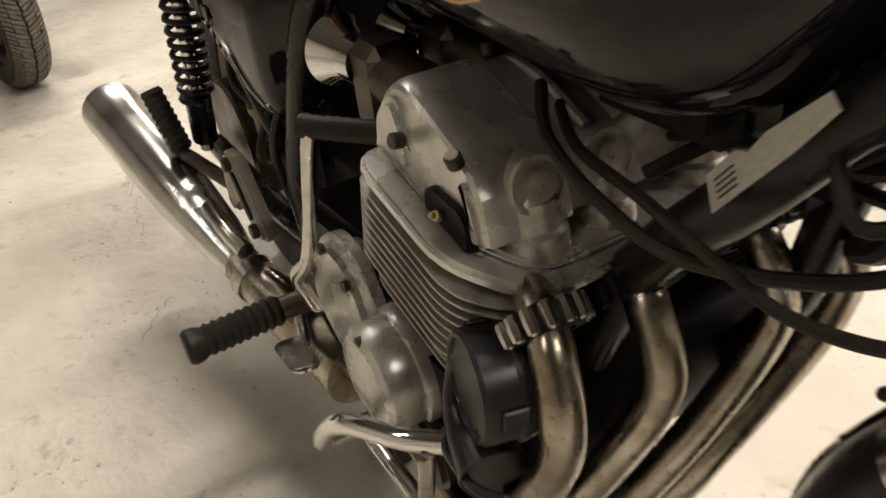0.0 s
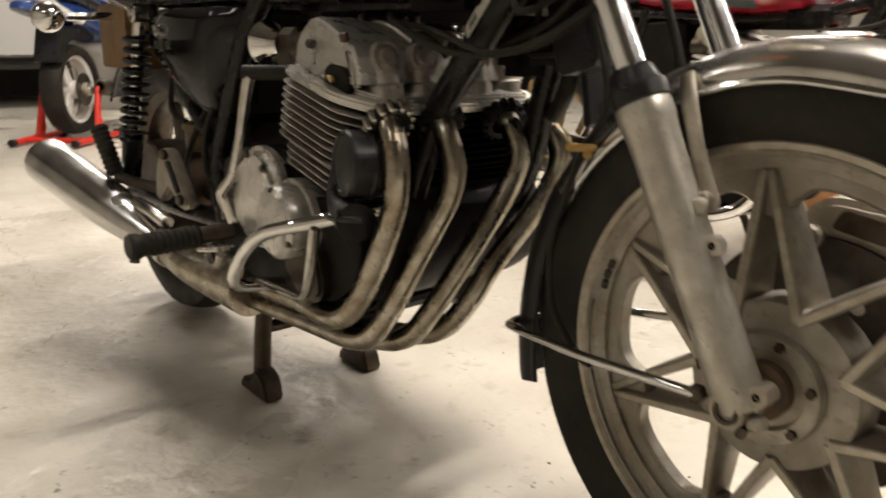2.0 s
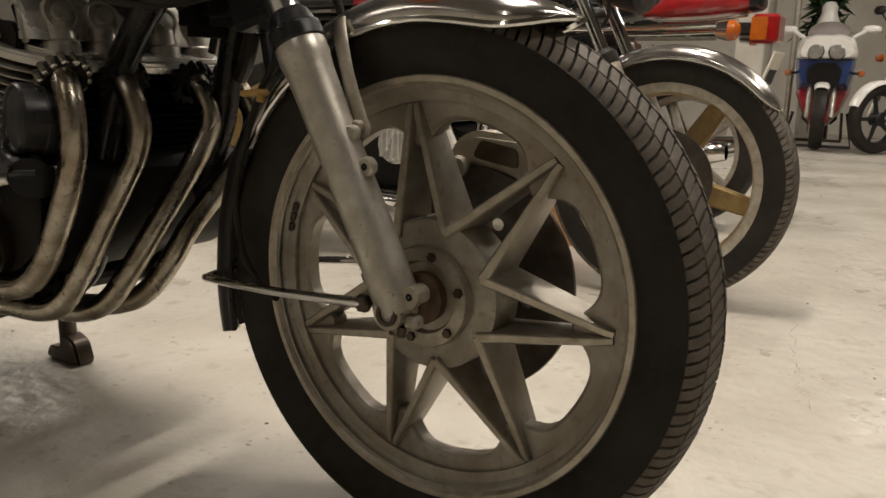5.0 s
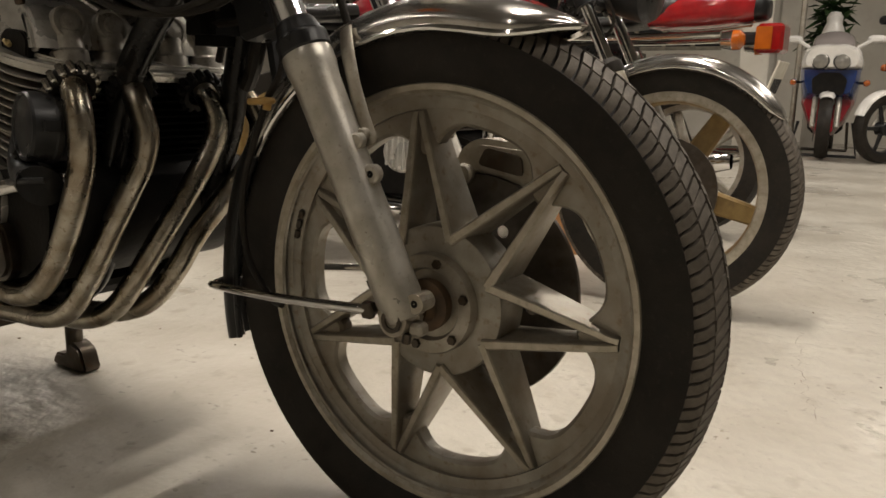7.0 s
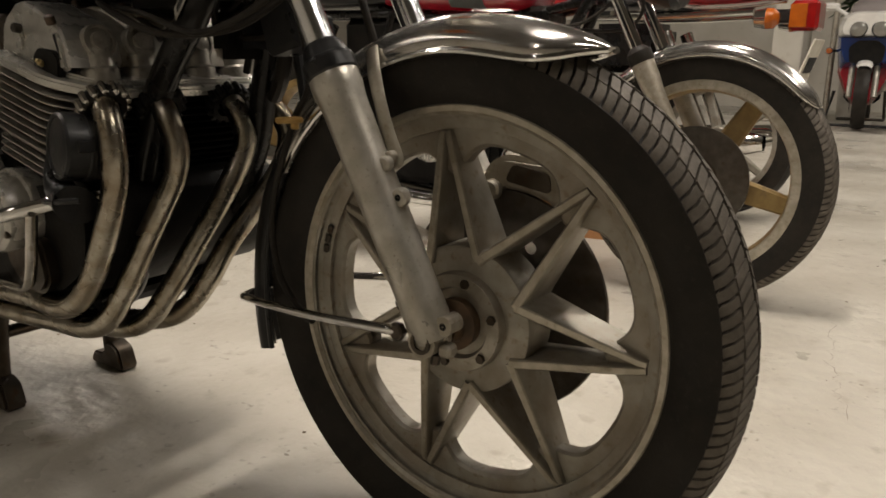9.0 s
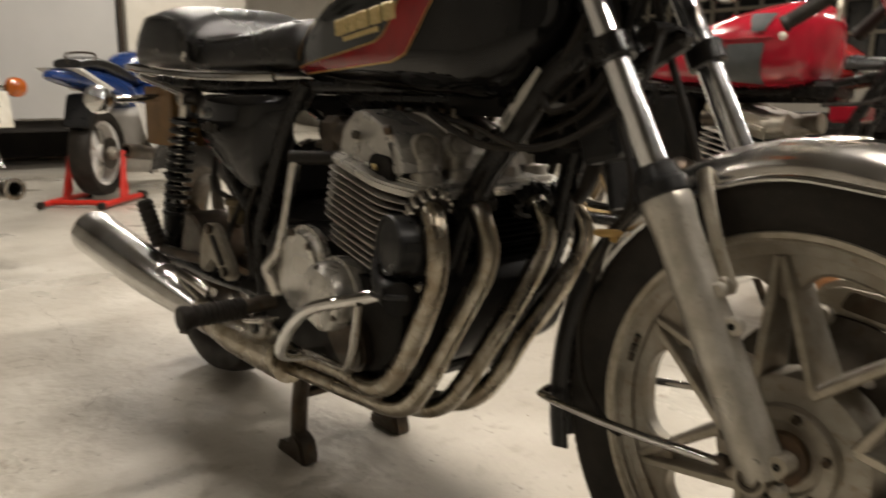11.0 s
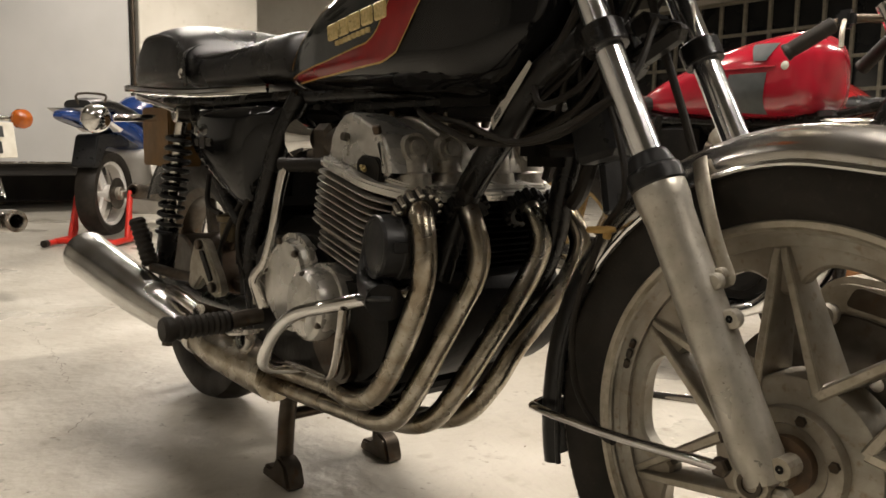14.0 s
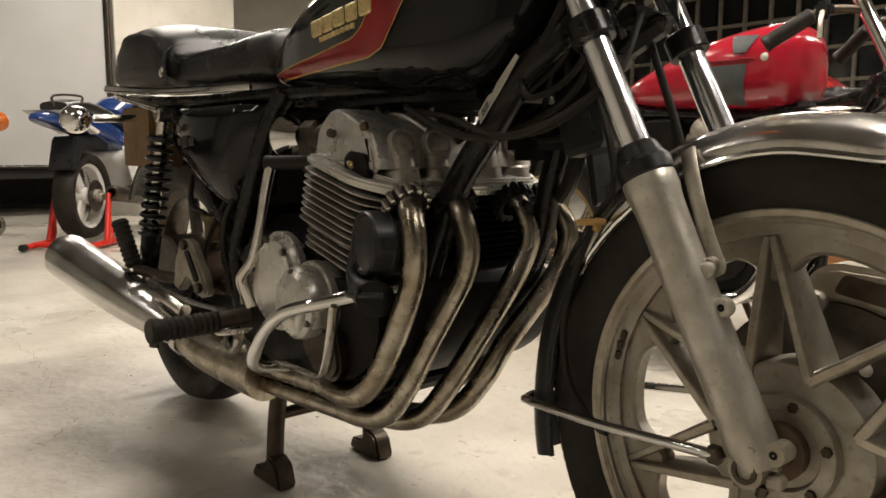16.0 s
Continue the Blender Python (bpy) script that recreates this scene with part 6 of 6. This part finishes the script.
    for s in (-1, 1):
        part("silencer", lathe([(0.02, 0), (0.042, 0.1), (0.046, 0.6), (0.03, 0.66)], axis_to((-0.95, 0.17 * s, 0.3), (-1, 0, 0.05)), 24), CHROME, b, "chrome silencer")
        part("exhaust_pipe", tube([(-0.45, 0.1 * s, 0.55), (-0.35, 0.11 * s, 0.4), (-0.5, 0.14 * s, 0.28), (-0.95, 0.17 * s, 0.3)], 0.02, 14), CHROME, b)
    part("side_panel", block((0.3, 0.26, 0.2), Matrix.Translation((-1.0, 0, 0.68)), 0.03, None, 2), FRAME_PAINT, b)
    part("handlebar", tube([(-0.4, -0.36, 1.06), (-0.32, -0.2, 1.08), (-0.26, -0.05, 1.0), (-0.26, 0.05, 1.0), (-0.32, 0.2, 1.08), (-0.4, 0.36, 1.06)], 0.011, 12), CHROME, b)
    part("prop_stand", rod((-0.8, 0.14, 0.3), (-0.75, 0.3, 0.0), 0.012), STEEL_DARK, b)
    return b


tail_bike(pose(-1.80, 2.5, 0, 0, 0, 180))


# ---------- sports motorcycle that faces the camera ----------
def sport_bike(m):
    b = thing("motorcycle", "white, blue and red faired sports motorcycle with twin headlamps", "motorcycle", m)
    plain_wheel(b, (0, 0, 0.3), 0.3, 0.058, 0.215, WHITE_PAINT, 3, 0, "front_tyre")
    plain_wheel(b, (-1.4, 0, 0.31), 0.31, 0.085, 0.215, WHITE_PAINT, 3, 0, "rear_tyre")
    arc_guard(b, (0, 0, 0.3), [(62, 0.318, 0.05, 0.02), (70, 0.325, 0.062, 0.03), (95, 0.33, 0.064, 0.035), (140, 0.33, 0.06, 0.03)], WHITE_PAINT, "white front mudguard")
    for y in (-0.1, 0.1):
        part("fork", rod((0, y, 0.3), (-0.22, y, 0.85), 0.026), FORK_ALLOY, b)
        part("brake_disc", rod((0, y * 0.78, 0.3), (0, y * 0.84, 0.3), 0.14, 36), DISC, b)
    def shell(name, near, far, x0, x1, mat, label, bev=0.03):
        """Fairing that widens from a front outline (y, z) to a rear one."""
        bm = bmesh.new()
        loops = []
        for u in (0.0, 0.12, 0.4, 1.0):
            g = u ** 0.6
            shrink = 0.9 if u == 0.0 else 1.0
            pts = []
            cz = sum(z for _, z in near) / len(near)
            for (ya, za), (yb, zb) in zip(near, far):
                pts.append((x0 + (x1 - x0) * u, (ya + (yb - ya) * g) * shrink, cz + (za + (zb - za) * g - cz) * shrink))
            loops.append([Vector(p) for p in pts])
        rings(bm, loops)
        return part(name, bm, mat, b, label, 40)

    def both(half):
        return half + [(-y, z) for y, z in half[::-1]]

    shell("upper_fairing", rounded(both([(0.22, 0.84), (0.24, 0.9), (0.21, 1.0), (0.12, 1.045)]), 0.03, 4), rounded(both([(0.27, 0.83), (0.275, 0.9), (0.24, 1.03), (0.13, 1.07)]), 0.03, 4), 0.06, -0.42, WHITE_PAINT, "white upper fairing")
    shell("middle_fairing", rounded(both([(0.19, 0.6), (0.235, 0.72), (0.245, 0.838), (0.1, 0.838)]), 0.02, 4), rounded(both([(0.24, 0.5), (0.265, 0.7), (0.265, 0.85), (0.1, 0.85)]), 0.02, 4), -0.02, -0.7, BLUE_PAINT, "blue middle fairing")
    part("fairing_duct", slab(rounded([(-0.13, 0.60), (0.13, 0.60), (0.15, 0.74), (0.08, 0.80), (-0.08, 0.80), (-0.15, 0.74)], 0.03), 0.03, Matrix.Translation((-0.005, 0, 0)) @ YZ, 0.005), ENGINE_DARK, b, "black fairing mouth")
    shell("lower_fairing", rounded(both([(0.06, 0.22), (0.15, 0.34), (0.225, 0.52), (0.2, 0.6)]), 0.02, 4), rounded(both([(0.1, 0.2), (0.18, 0.33), (0.25, 0.52), (0.24, 0.6)]), 0.02, 4), -0.2, -0.9, RED_BRIGHT, "red lower fairing")
    for y in (-0.1, 0.1):
        hl = part("headlamp", lathe([(0.0, 0.022), (0.05, 0.016), (0.068, 0.0), (0.072, -0.03)], axis_to((0.06, y * 0.92, 0.9), (1, y * 0.6, 0.1)), 32), GLASS_CLEAR, b, "round headlamp")
        part("lamp_rim", lathe([(0.068, 0.0), (0.074, 0.004), (0.078, -0.004), (0.076, -0.03)], axis_to((0.06, y * 0.92, 0.9), (1, y * 0.6, 0.1)), 32), PLASTIC, hl)
        s = math.copysign(1, y)
        part("indicator", lathe([(0.0, 0.03), (0.025, 0.025), (0.032, 0.0), (0.03, -0.03)], axis_to((-0.08, 0.31 * s, 0.71), (1, 0, 0)), 20), AMBER, b, "amber indicator")
        part("indicator_stalk", rod((-0.1, 0.3 * s, 0.71), (-0.15, 0.22 * s, 0.71), 0.012), PLASTIC, b)
        mr = part("mirror", loft([(-0.2, 0.04, 1.09, 1.12), (-0.23, 0.075, 1.07, 1.145), (-0.25, 0.075, 1.07, 1.145)], 0.35 * s, 0.5, 3), WHITE_PAINT, b)
        part("mirror_arm", rod((-0.2, 0.2 * s, 1.03), (-0.22, 0.31 * s, 1.1), 0.018), WHITE_PAINT, mr)
    part("windscreen", loft([(-0.1, 0.12, 1.03, 1.06), (-0.18, 0.17, 1.03, 1.12), (-0.3, 0.185, 1.03, 1.18), (-0.33, 0.17, 1.03, 1.19)], 0, 0.3, 2.4), GLASS_SMOKE, b, "smoked windscreen")
    part("fairing_mark", block((0.004, 0.12, 0.02), Matrix.Translation((0.055, 0, 1.0)), 0.001), RED_LENS, b)
    part("fuel_tank", loft([(-0.5, 0.16, 0.82, 1.0), (-0.7, 0.18, 0.8, 1.04), (-0.95, 0.12, 0.8, 0.92)], 0, 0.4, 3), WHITE_PAINT, b)
    part("seat", loft([(-0.93, 0.12, 0.8, 0.86), (-1.2, 0.14, 0.82, 0.9), (-1.5, 0.1, 0.9, 1.02), (-1.6, 0.05, 0.95, 1.0)], 0, 0.4, 3), BLUE_PAINT, b)
    part("engine", block((0.5, 0.32, 0.4), Matrix.Translation((-0.75, 0, 0.42)), 0.05), ENGINE_DARK, b)
    part("swing_arm", block((0.5, 0.2, 0.06), Matrix.Translation((-1.15, 0, 0.32)), 0.02), ALLOY, b)
    part("rear_stand", tube([(-1.4, -0.2, 0.31), (-1.45, -0.22, 0.015), (-1.3, -0.22, 0.015), (-1.3, 0.22, 0.015), (-1.45, 0.22, 0.015), (-1.4, 0.2, 0.31)], 0.015, 10, 1), STEEL_DARK, b)
    part("front_stand", tube([(-0.36, -0.24, 0.34), (-0.36, -0.3, 0.015), (-0.36, 0.3, 0.015), (-0.36, 0.24, 0.34)], 0.016, 10, 1), PLASTIC, b)
    return b


GLASS_SMOKE = surf("smoked_screen", (0.3, 0.27, 0.26), (0.25, 0.22, 0.21), 0.1, 0.0, 5, coat=1.0)
sport_bike(pose(-0.49, 7.3, 0, 0, 0, -84))
fig = lathe([(0.001, 1.46), (0.05, 1.45), (0.08, 1.4), (0.075, 1.34), (0.1, 1.28), (0.15, 1.12), (0.16, 1.0), (0.14, 0.905), (0.001, 0.9)], pose(-0.66, 8.55, 0), 28)
solo("soft_toy", fig, WHITE_PAINT, "plain white soft toy sitting on the motorcycle seat", "toy")


def white_bike(m):
    b = thing("motorcycle", "white and black parked motorcycle with a round headlamp", "motorcycle", m)
    plain_wheel(b, (0, 0, 0.315), 0.315, 0.055, 0.23, PLASTIC, 5, 0, "front_tyre")
    plain_wheel(b, (-1.4, 0, 0.315), 0.315, 0.06, 0.23, PLASTIC, 5, 0, "rear_tyre")
    arc_guard(b, (0, 0, 0.315), [(20, 0.335, 0.05, 0.02), (60, 0.34, 0.06, 0.03), (100, 0.34, 0.062, 0.035), (150, 0.345, 0.058, 0.03)], WHITE_PAINT, "white front mudguard")
    for y in (-0.1, 0.1):
        part("fork", rod((0, y, 0.315), (-0.3, y, 0.98), 0.024), FORK_ALLOY, b)
        s = math.copysign(1, y)
        part("mirror_arm", tube([(-0.3, 0.2 * s, 1.08), (-0.27, 0.3 * s, 1.2), (-0.27, 0.36 * s, 1.27)], 0.007, 8), PLASTIC, b)
        part("mirror", loft([(-0.25, 0.03, 1.26, 1.31), (-0.27, 0.06, 1.245, 1.325), (-0.285, 0.06, 1.245, 1.325)], 0.38 * s, 0.5, 2.5), PLASTIC, b)
        part("indicator", lathe([(0.0, 0.03), (0.03, 0.02), (0.035, -0.02)], axis_to((-0.15, 0.2 * s, 0.85), (1, 0, 0)), 18), AMBER, b)
    part("handlebar", tube([(-0.4, -0.38, 1.05), (-0.32, -0.2, 1.07), (-0.28, 0, 1.02), (-0.32, 0.2, 1.07), (-0.4, 0.38, 1.05)], 0.011, 10), PLASTIC, b)
    part("headlamp", lathe([(0.0, 0.09), (0.07, 0.075), (0.09, 0.05), (0.095, 0.0), (0.06, -0.08), (0.01, -0.1)], axis_to((-0.14, 0, 0.92), (1, 0, 0)), 32), PLASTIC, b)
    part("fuel_tank", loft([(-0.35, 0.1, 0.8, 0.94), (-0.5, 0.15, 0.78, 1.0), (-0.75, 0.13, 0.78, 0.95), (-0.85, 0.08, 0.8, 0.88)], 0, 0.4, 3), WHITE_PAINT, b, "white tank")
    part("seat", loft([(-0.83, 0.1, 0.8, 0.86), (-1.1, 0.14, 0.8, 0.87), (-1.5, 0.12, 0.82, 0.9)], 0, 0.4, 3), LEATHER, b)
    part("engine", block((0.45, 0.36, 0.45), Matrix.Translation((-0.65, 0, 0.48)), 0.06, None, 2), ENGINE_DARK, b)
    part("prop_stand", rod((-0.6, 0.14, 0.3), (-0.5, 0.3, 0.0), 0.012), STEEL_DARK, b)
    return b


white_bike(pose(0.0, 7.2, 0, 0, 0, -128))


# ---------- blue and white motorcycle on a red paddock stand ----------
def blue_bike(m):
    b = thing("motorcycle", "blue and white faired motorcycle with white wheels on a paddock stand", "motorcycle", m)
    # origin under the rear axle
    plain_wheel(b, (0, 0, 0.34), 0.305, 0.07, 0.22, WHITE_PAINT, 3, 0, "rear_tyre", 0.06)
    plain_wheel(b, (1.38, 0, 0.3), 0.3, 0.055, 0.215, WHITE_PAINT, 3, 0, "front_tyre", 0.06)
    part("brake_disc", rod((0, -0.085, 0.34), (0, -0.09, 0.34), 0.11, 32), DISC, b)
    part("hub", rod((0, -0.12, 0.34), (0, 0.12, 0.34), 0.045, 24, bevel=0.005), ALLOY, b)
    for s in (-1, 1):
        part("swing_arm", block((0.55, 0.03, 0.055), Matrix.Translation((0.24, 0.125 * s, 0.35)) @ Matrix.Rotation(radians(-4), 4, "Y"), 0.01), ALLOY, b, "bare alloy swing arm")
    part("rear_mudguard", slab(rounded([(-0.30, 0.52), (-0.22, 0.74), (0.2, 0.76), (0.25, 0.66), (-0.1, 0.66), (-0.22, 0.52)], 0.03), 0.16, on_side(0), 0.01), PLASTIC, b)
    part("tail_cowl", loft([(-0.56, 0.03, 0.84, 0.86), (-0.5, 0.06, 0.82, 0.885), (-0.3, 0.1, 0.79, 0.905), (0.0, 0.12, 0.75, 0.9), (0.3, 0.14, 0.66, 0.85), (0.45, 0.13, 0.6, 0.8)], 0, 0.4, 3), BLUE_PAINT, b, "blue tail cowl")
    part("cowl_stripe", slab([(-0.46, 0.90), (-0.38, 0.90), (0.02, 0.78), (-0.02, 0.76)], 0.275, on_side(0), 0.004), WHITE_PAINT, b, "white stripe")
    part("seat", loft([(-0.32, 0.09, 0.9, 0.96), (-0.1, 0.12, 0.9, 0.985), (0.2, 0.13, 0.84, 0.95), (0.45, 0.12, 0.8, 0.88)], 0, 0.4, 3), LEATHER, b)
    part("grab_rail", tube([(-0.5, -0.1, 0.92), (-0.5, -0.1, 0.985), (-0.2, -0.12, 1.0), (-0.2, -0.12, 0.95)], 0.008, 8, 3), STEEL_DARK, b)
    part("belly_panel", slab(rounded([(0.2, 0.68), (0.34, 0.68), (0.62, 0.36), (0.5, 0.3), (0.34, 0.42)], 0.02), 0.01, on_side(-0.2), 0.003), WHITE_PAINT, b, "white lower side panel")
    part("foot_rest_plate", slab(rounded([(0.36, 0.4), (0.52, 0.38), (0.6, 0.55), (0.5, 0.62)], 0.03), 0.02, on_side(-0.17), 0.004), ALLOY, b)
    part("silencer", lathe([(0.025, 0), (0.05, 0.06), (0.055, 0.5), (0.04, 0.54), (0.028, 0.54), (0.028, 0.4)], axis_to((0.5, -0.19, 0.30), (-1, -0.04, 0.12)), 28), STEEL_DARK, b)
    part("side_fairing", slab(rounded([(0.3, 0.62), (0.52, 0.30), (0.62, 0.14), (1.1, 0.16), (1.2, 0.5), (1.15, 0.95), (0.85, 0.98), (0.6, 0.75)], 0.06, 4), 0.44, on_side(0), 0.06, None, 3), WHITE_PAINT, b, "white side fairing")
    part("fairing_band", slab(rounded([(0.34, 0.72), (0.5, 0.5), (1.19, 0.52), (1.2, 0.78), (0.6, 0.84)], 0.04), 0.455, on_side(0), 0.03, None, 2), BLUE_PAINT, b, "blue fairing band")
    part("fuel_tank", loft([(0.42, 0.12, 0.8, 0.95), (0.6, 0.18, 0.8, 1.05), (0.9, 0.17, 0.82, 1.06), (1.0, 0.08, 0.85, 1.0)], 0, 0.4, 3), BLUE_PAINT, b)
    part("upper_fairing", loft([(0.95, 0.2, 0.8, 1.1), (1.2, 0.28, 0.7, 1.12), (1.4, 0.24, 0.75, 1.02), (1.55, 0.1, 0.82, 0.92)], 0, 0.5, 3), WHITE_PAINT, b)
    for y in (-0.1, 0.1):
        part("fork", rod((1.38, y, 0.3), (1.15, y, 0.9), 0.026), FORK_ALLOY, b)
    return b


BLUE_M = pose(-5.3, 0.72, 0, 0, 0, 138)
blue_bike(BLUE_M)
ps = thing("paddock_stand", "bright red tubular paddock stand under the wheel", "stand", BLUE_M)
for s in (-1, 1):
    part("stand_side", tube([(0.02, 0.17 * s, 0.33), (-0.05, 0.19 * s, 0.2), (-0.06, 0.2 * s, 0.05), (-0.3, 0.2 * s, 0.035)], 0.018, 12, 3), RED_STAND, ps)
    part("stand_upright", rod((-0.12, 0.2 * s, 0.03), (-0.02, 0.185 * s, 0.36), 0.017), RED_STAND, ps)
    part("stand_runner", rod((-0.42, 0.2 * s, 0.03), (0.22, 0.2 * s, 0.03), 0.02), RED_STAND, ps)
    part("stand_roller", rod((0.2, 0.17 * s, 0.03), (0.2, 0.23 * s, 0.03), 0.03, 20, bevel=0.004), RUBBER, ps)
    part("end_cap", rod((-0.44, 0.2 * s, 0.03), (-0.40, 0.2 * s, 0.03), 0.0235, 14), RUBBER, ps)
part("stand_bar", rod((-0.3, -0.2, 0.035), (-0.3, 0.2, 0.035), 0.018), RED_STAND, ps)


# ---------- motorcycle that shows its rear wheel and plate ----------
def plate_bike(m):
    b = thing("motorcycle", "dark parked motorcycle seen from behind with a pale number plate", "motorcycle", m)
    # origin under the rear axle, x ahead
    plain_wheel(b, (0, 0, 0.325), 0.325, 0.068, 0.225, STEEL_DARK, 5, 40, "rear_tyre")
    plain_wheel(b, (1.42, 0, 0.33), 0.33, 0.055, 0.24, STEEL_DARK, 5, 0, "front_tyre")
    arc_guard(b, (0, 0, 0.325), [(40, 0.37, 0.08, 0.03), (90, 0.385, 0.085, 0.03), (130, 0.41, 0.085, 0.03), (160, 0.42, 0.08, 0.02)], CHROME_DULL, "grey rear mudguard", "rear_mudguard")
    pl = part("number_plate", block((0.006, 0.24, 0.14), Matrix.Translation((-0.40, 0, 0.68)) @ Matrix.Rotation(radians(12), 4, "Y"), 0.002), PLATE_WHITE, b, "cream number plate with dark characters")
    for k, (y, z, w, h) in enumerate([(-0.08, 0.032, 0.035, 0.042), (-0.03, 0.032, 0.014, 0.008), (0.02, 0.032, 0.035, 0.042), (0.07, 0.032, 0.035, 0.042),
                                      (-0.075, -0.03, 0.03, 0.045), (-0.03, -0.03, 0.03, 0.045), (0.015, -0.03, 0.03, 0.045), (0.06, -0.03, 0.03, 0.045)]):
        part("plate_bar", block((0.003, w * 0.45, h), Matrix.Translation((-0.40, 0, 0.68)) @ Matrix.Rotation(radians(12), 4, "Y") @ Matrix.Translation((-0.004, -y, z)), 0), INK, pl)
    part("reflector", block((0.01, 0.1, 0.035), Matrix.Translation((-0.38, 0, 0.575)), 0.004), RED_LENS, b, "red reflector under the plate")
    part("tail_lamp", lathe([(0.0, 0.05), (0.04, 0.04), (0.05, 0.0), (0.05, -0.04)], axis_to((-0.36, 0, 0.83), (-1, 0, 0)), 24), CHROME_DULL, b)
    part("tail_housing", loft([(-0.38, 0.07, 0.76, 0.88), (-0.2, 0.09, 0.76, 0.9), (0.1, 0.11, 0.76, 0.86)], 0, 0.4, 3), CHROME_DULL, b)
    for s in (-1, 1):
        st = part("rear_indicator", lathe([(0.01, -0.05), (0.03, -0.04), (0.04, 0.0)], axis_to((-0.33, 0.175 * s, 0.765), (-1, 0, 0)), 24), CHROME, b)
        part("indicator_lens", lathe([(0.04, 0.0), (0.038, 0.02), (0.02, 0.03), (0.001, 0.032)], axis_to((-0.33, 0.175 * s, 0.765), (-1, 0, 0)), 24), AMBER, st, "amber lens")
        part("indicator_stalk", rod((-0.31, 0.16 * s, 0.765), (-0.25, 0.05 * s, 0.77), 0.01), CHROME_DULL, st)
    for s in (-1, 1):
        part("shock_absorber", rod((0.2, 0.15 * s, 0.72), (0.02, 0.15 * s, 0.36), 0.03, 18), CHROME, b)
        part("silencer", lathe([(0.02, 0), (0.045, 0.1), (0.05, 0.65), (0.048, 0.7), (0.03, 0.7), (0.026, 0.5)], axis_to((0.55, 0.2 * s, 0.30), (-1, 0.02 * s, 0.06)), 28), CHROME_DULL, b, "grey silencer")
        part("swing_arm", rod((0.45, 0.12 * s, 0.34), (0, 0.12 * s, 0.325), 0.02), FRAME_PAINT, b)
        part("fork", rod((1.42, 0.1 * s, 0.33), (1.15, 0.1 * s, 0.95), 0.025), CHROME_DULL, b)
    part("seat", loft([(-0.25, 0.11, 0.84, 0.92), (0.1, 0.14, 0.8, 0.92), (0.5, 0.13, 0.8, 0.87)], 0, 0.4, 3), LEATHER, b)
    part("fuel_tank", loft([(0.5, 0.1, 0.8, 0.9), (0.7, 0.14, 0.78, 0.97), (0.95, 0.14, 0.78, 0.98), (1.1, 0.08, 0.8, 0.92)], 0, 0.4, 3), FRAME_PAINT, b)
    part("engine", block((0.45, 0.4, 0.42), Matrix.Translation((0.75, 0, 0.48)), 0.06, None, 2), ENGINE_DARK, b)
    return b


plate_bike(pose(-3.4, -0.43, 0, 0, 0, 193))


box = thing("cardboard_box", "open orange-brown cardboard box on the floor", "box", pose(-0.78, 1.93, 0, 0, 0, 8))
for dx, dy, sx, sy in ((-0.18, 0, 0.008, 0.3), (0.18, 0, 0.008, 0.3), (0, -0.15, 0.352, 0.008), (0, 0.15, 0.352, 0.008)):
    part("box_side", block((sx, sy, 0.42), Matrix.Translation((dx, dy, 0.21)), 0.001), ORANGE_BOX, box)
part("box_bottom", block((0.35, 0.29, 0.006), Matrix.Translation((0, 0, 0.006)), 0), ORANGE_BOX, box)
for s in (-1, 1):
    part("box_flap", block((0.352, 0.13, 0.005), Matrix.Translation((0, 0.19 * s, 0.45)) @ Matrix.Rotation(radians(40 * s), 4, "X"), 0.001), ORANGE_BOX, box)


# ---------- plant and pipe by the far pillar ----------
pl = thing("potted_plant", "green leafy plant in a pot on a tall stand", "plant", pose(-0.72, 8.75, 0))
part("plant_stand", block((0.3, 0.3, 0.9), Matrix.Translation((0, 0, 0.45)), 0.01), WALL_MAT, pl)
part("pot", lathe([(0.08, 0.9), (0.11, 0.95), (0.14, 1.12), (0.145, 1.13), (0.125, 1.13), (0.12, 1.08)], None, 28), TERRACOTTA, pl)
rng = random.Random(9)
lf = bmesh.new()
for _ in range(170):
    a, tilt, l = rng.uniform(0, 6.28), rng.uniform(-0.3, 1.2), rng.uniform(0.12, 0.3)
    o = Vector((rng.gauss(0, 0.06), rng.gauss(0, 0.06), 1.12 + rng.uniform(0, 0.45)))
    d = Vector((math.cos(a) * math.cos(tilt), math.sin(a) * math.cos(tilt), math.sin(tilt)))
    s = Vector((-math.sin(a), math.cos(a), 0)) * l * 0.14
    vs = [lf.verts.new(p) for p in (o, o + d * l * 0.4 + s, o + d * l - Vector((0, 0, l * 0.3)), o + d * l * 0.4 - s)]
    lf.faces.new(vs)
part("leaves", lf, LEAF, pl)
solo("wall_pipe", rod((-0.93, 8.3, 0.0), (-0.93, 8.3, CEIL), 0.03), ALLOY, "grey vertical pipe beside the pillar", "pipe", kind="structure")
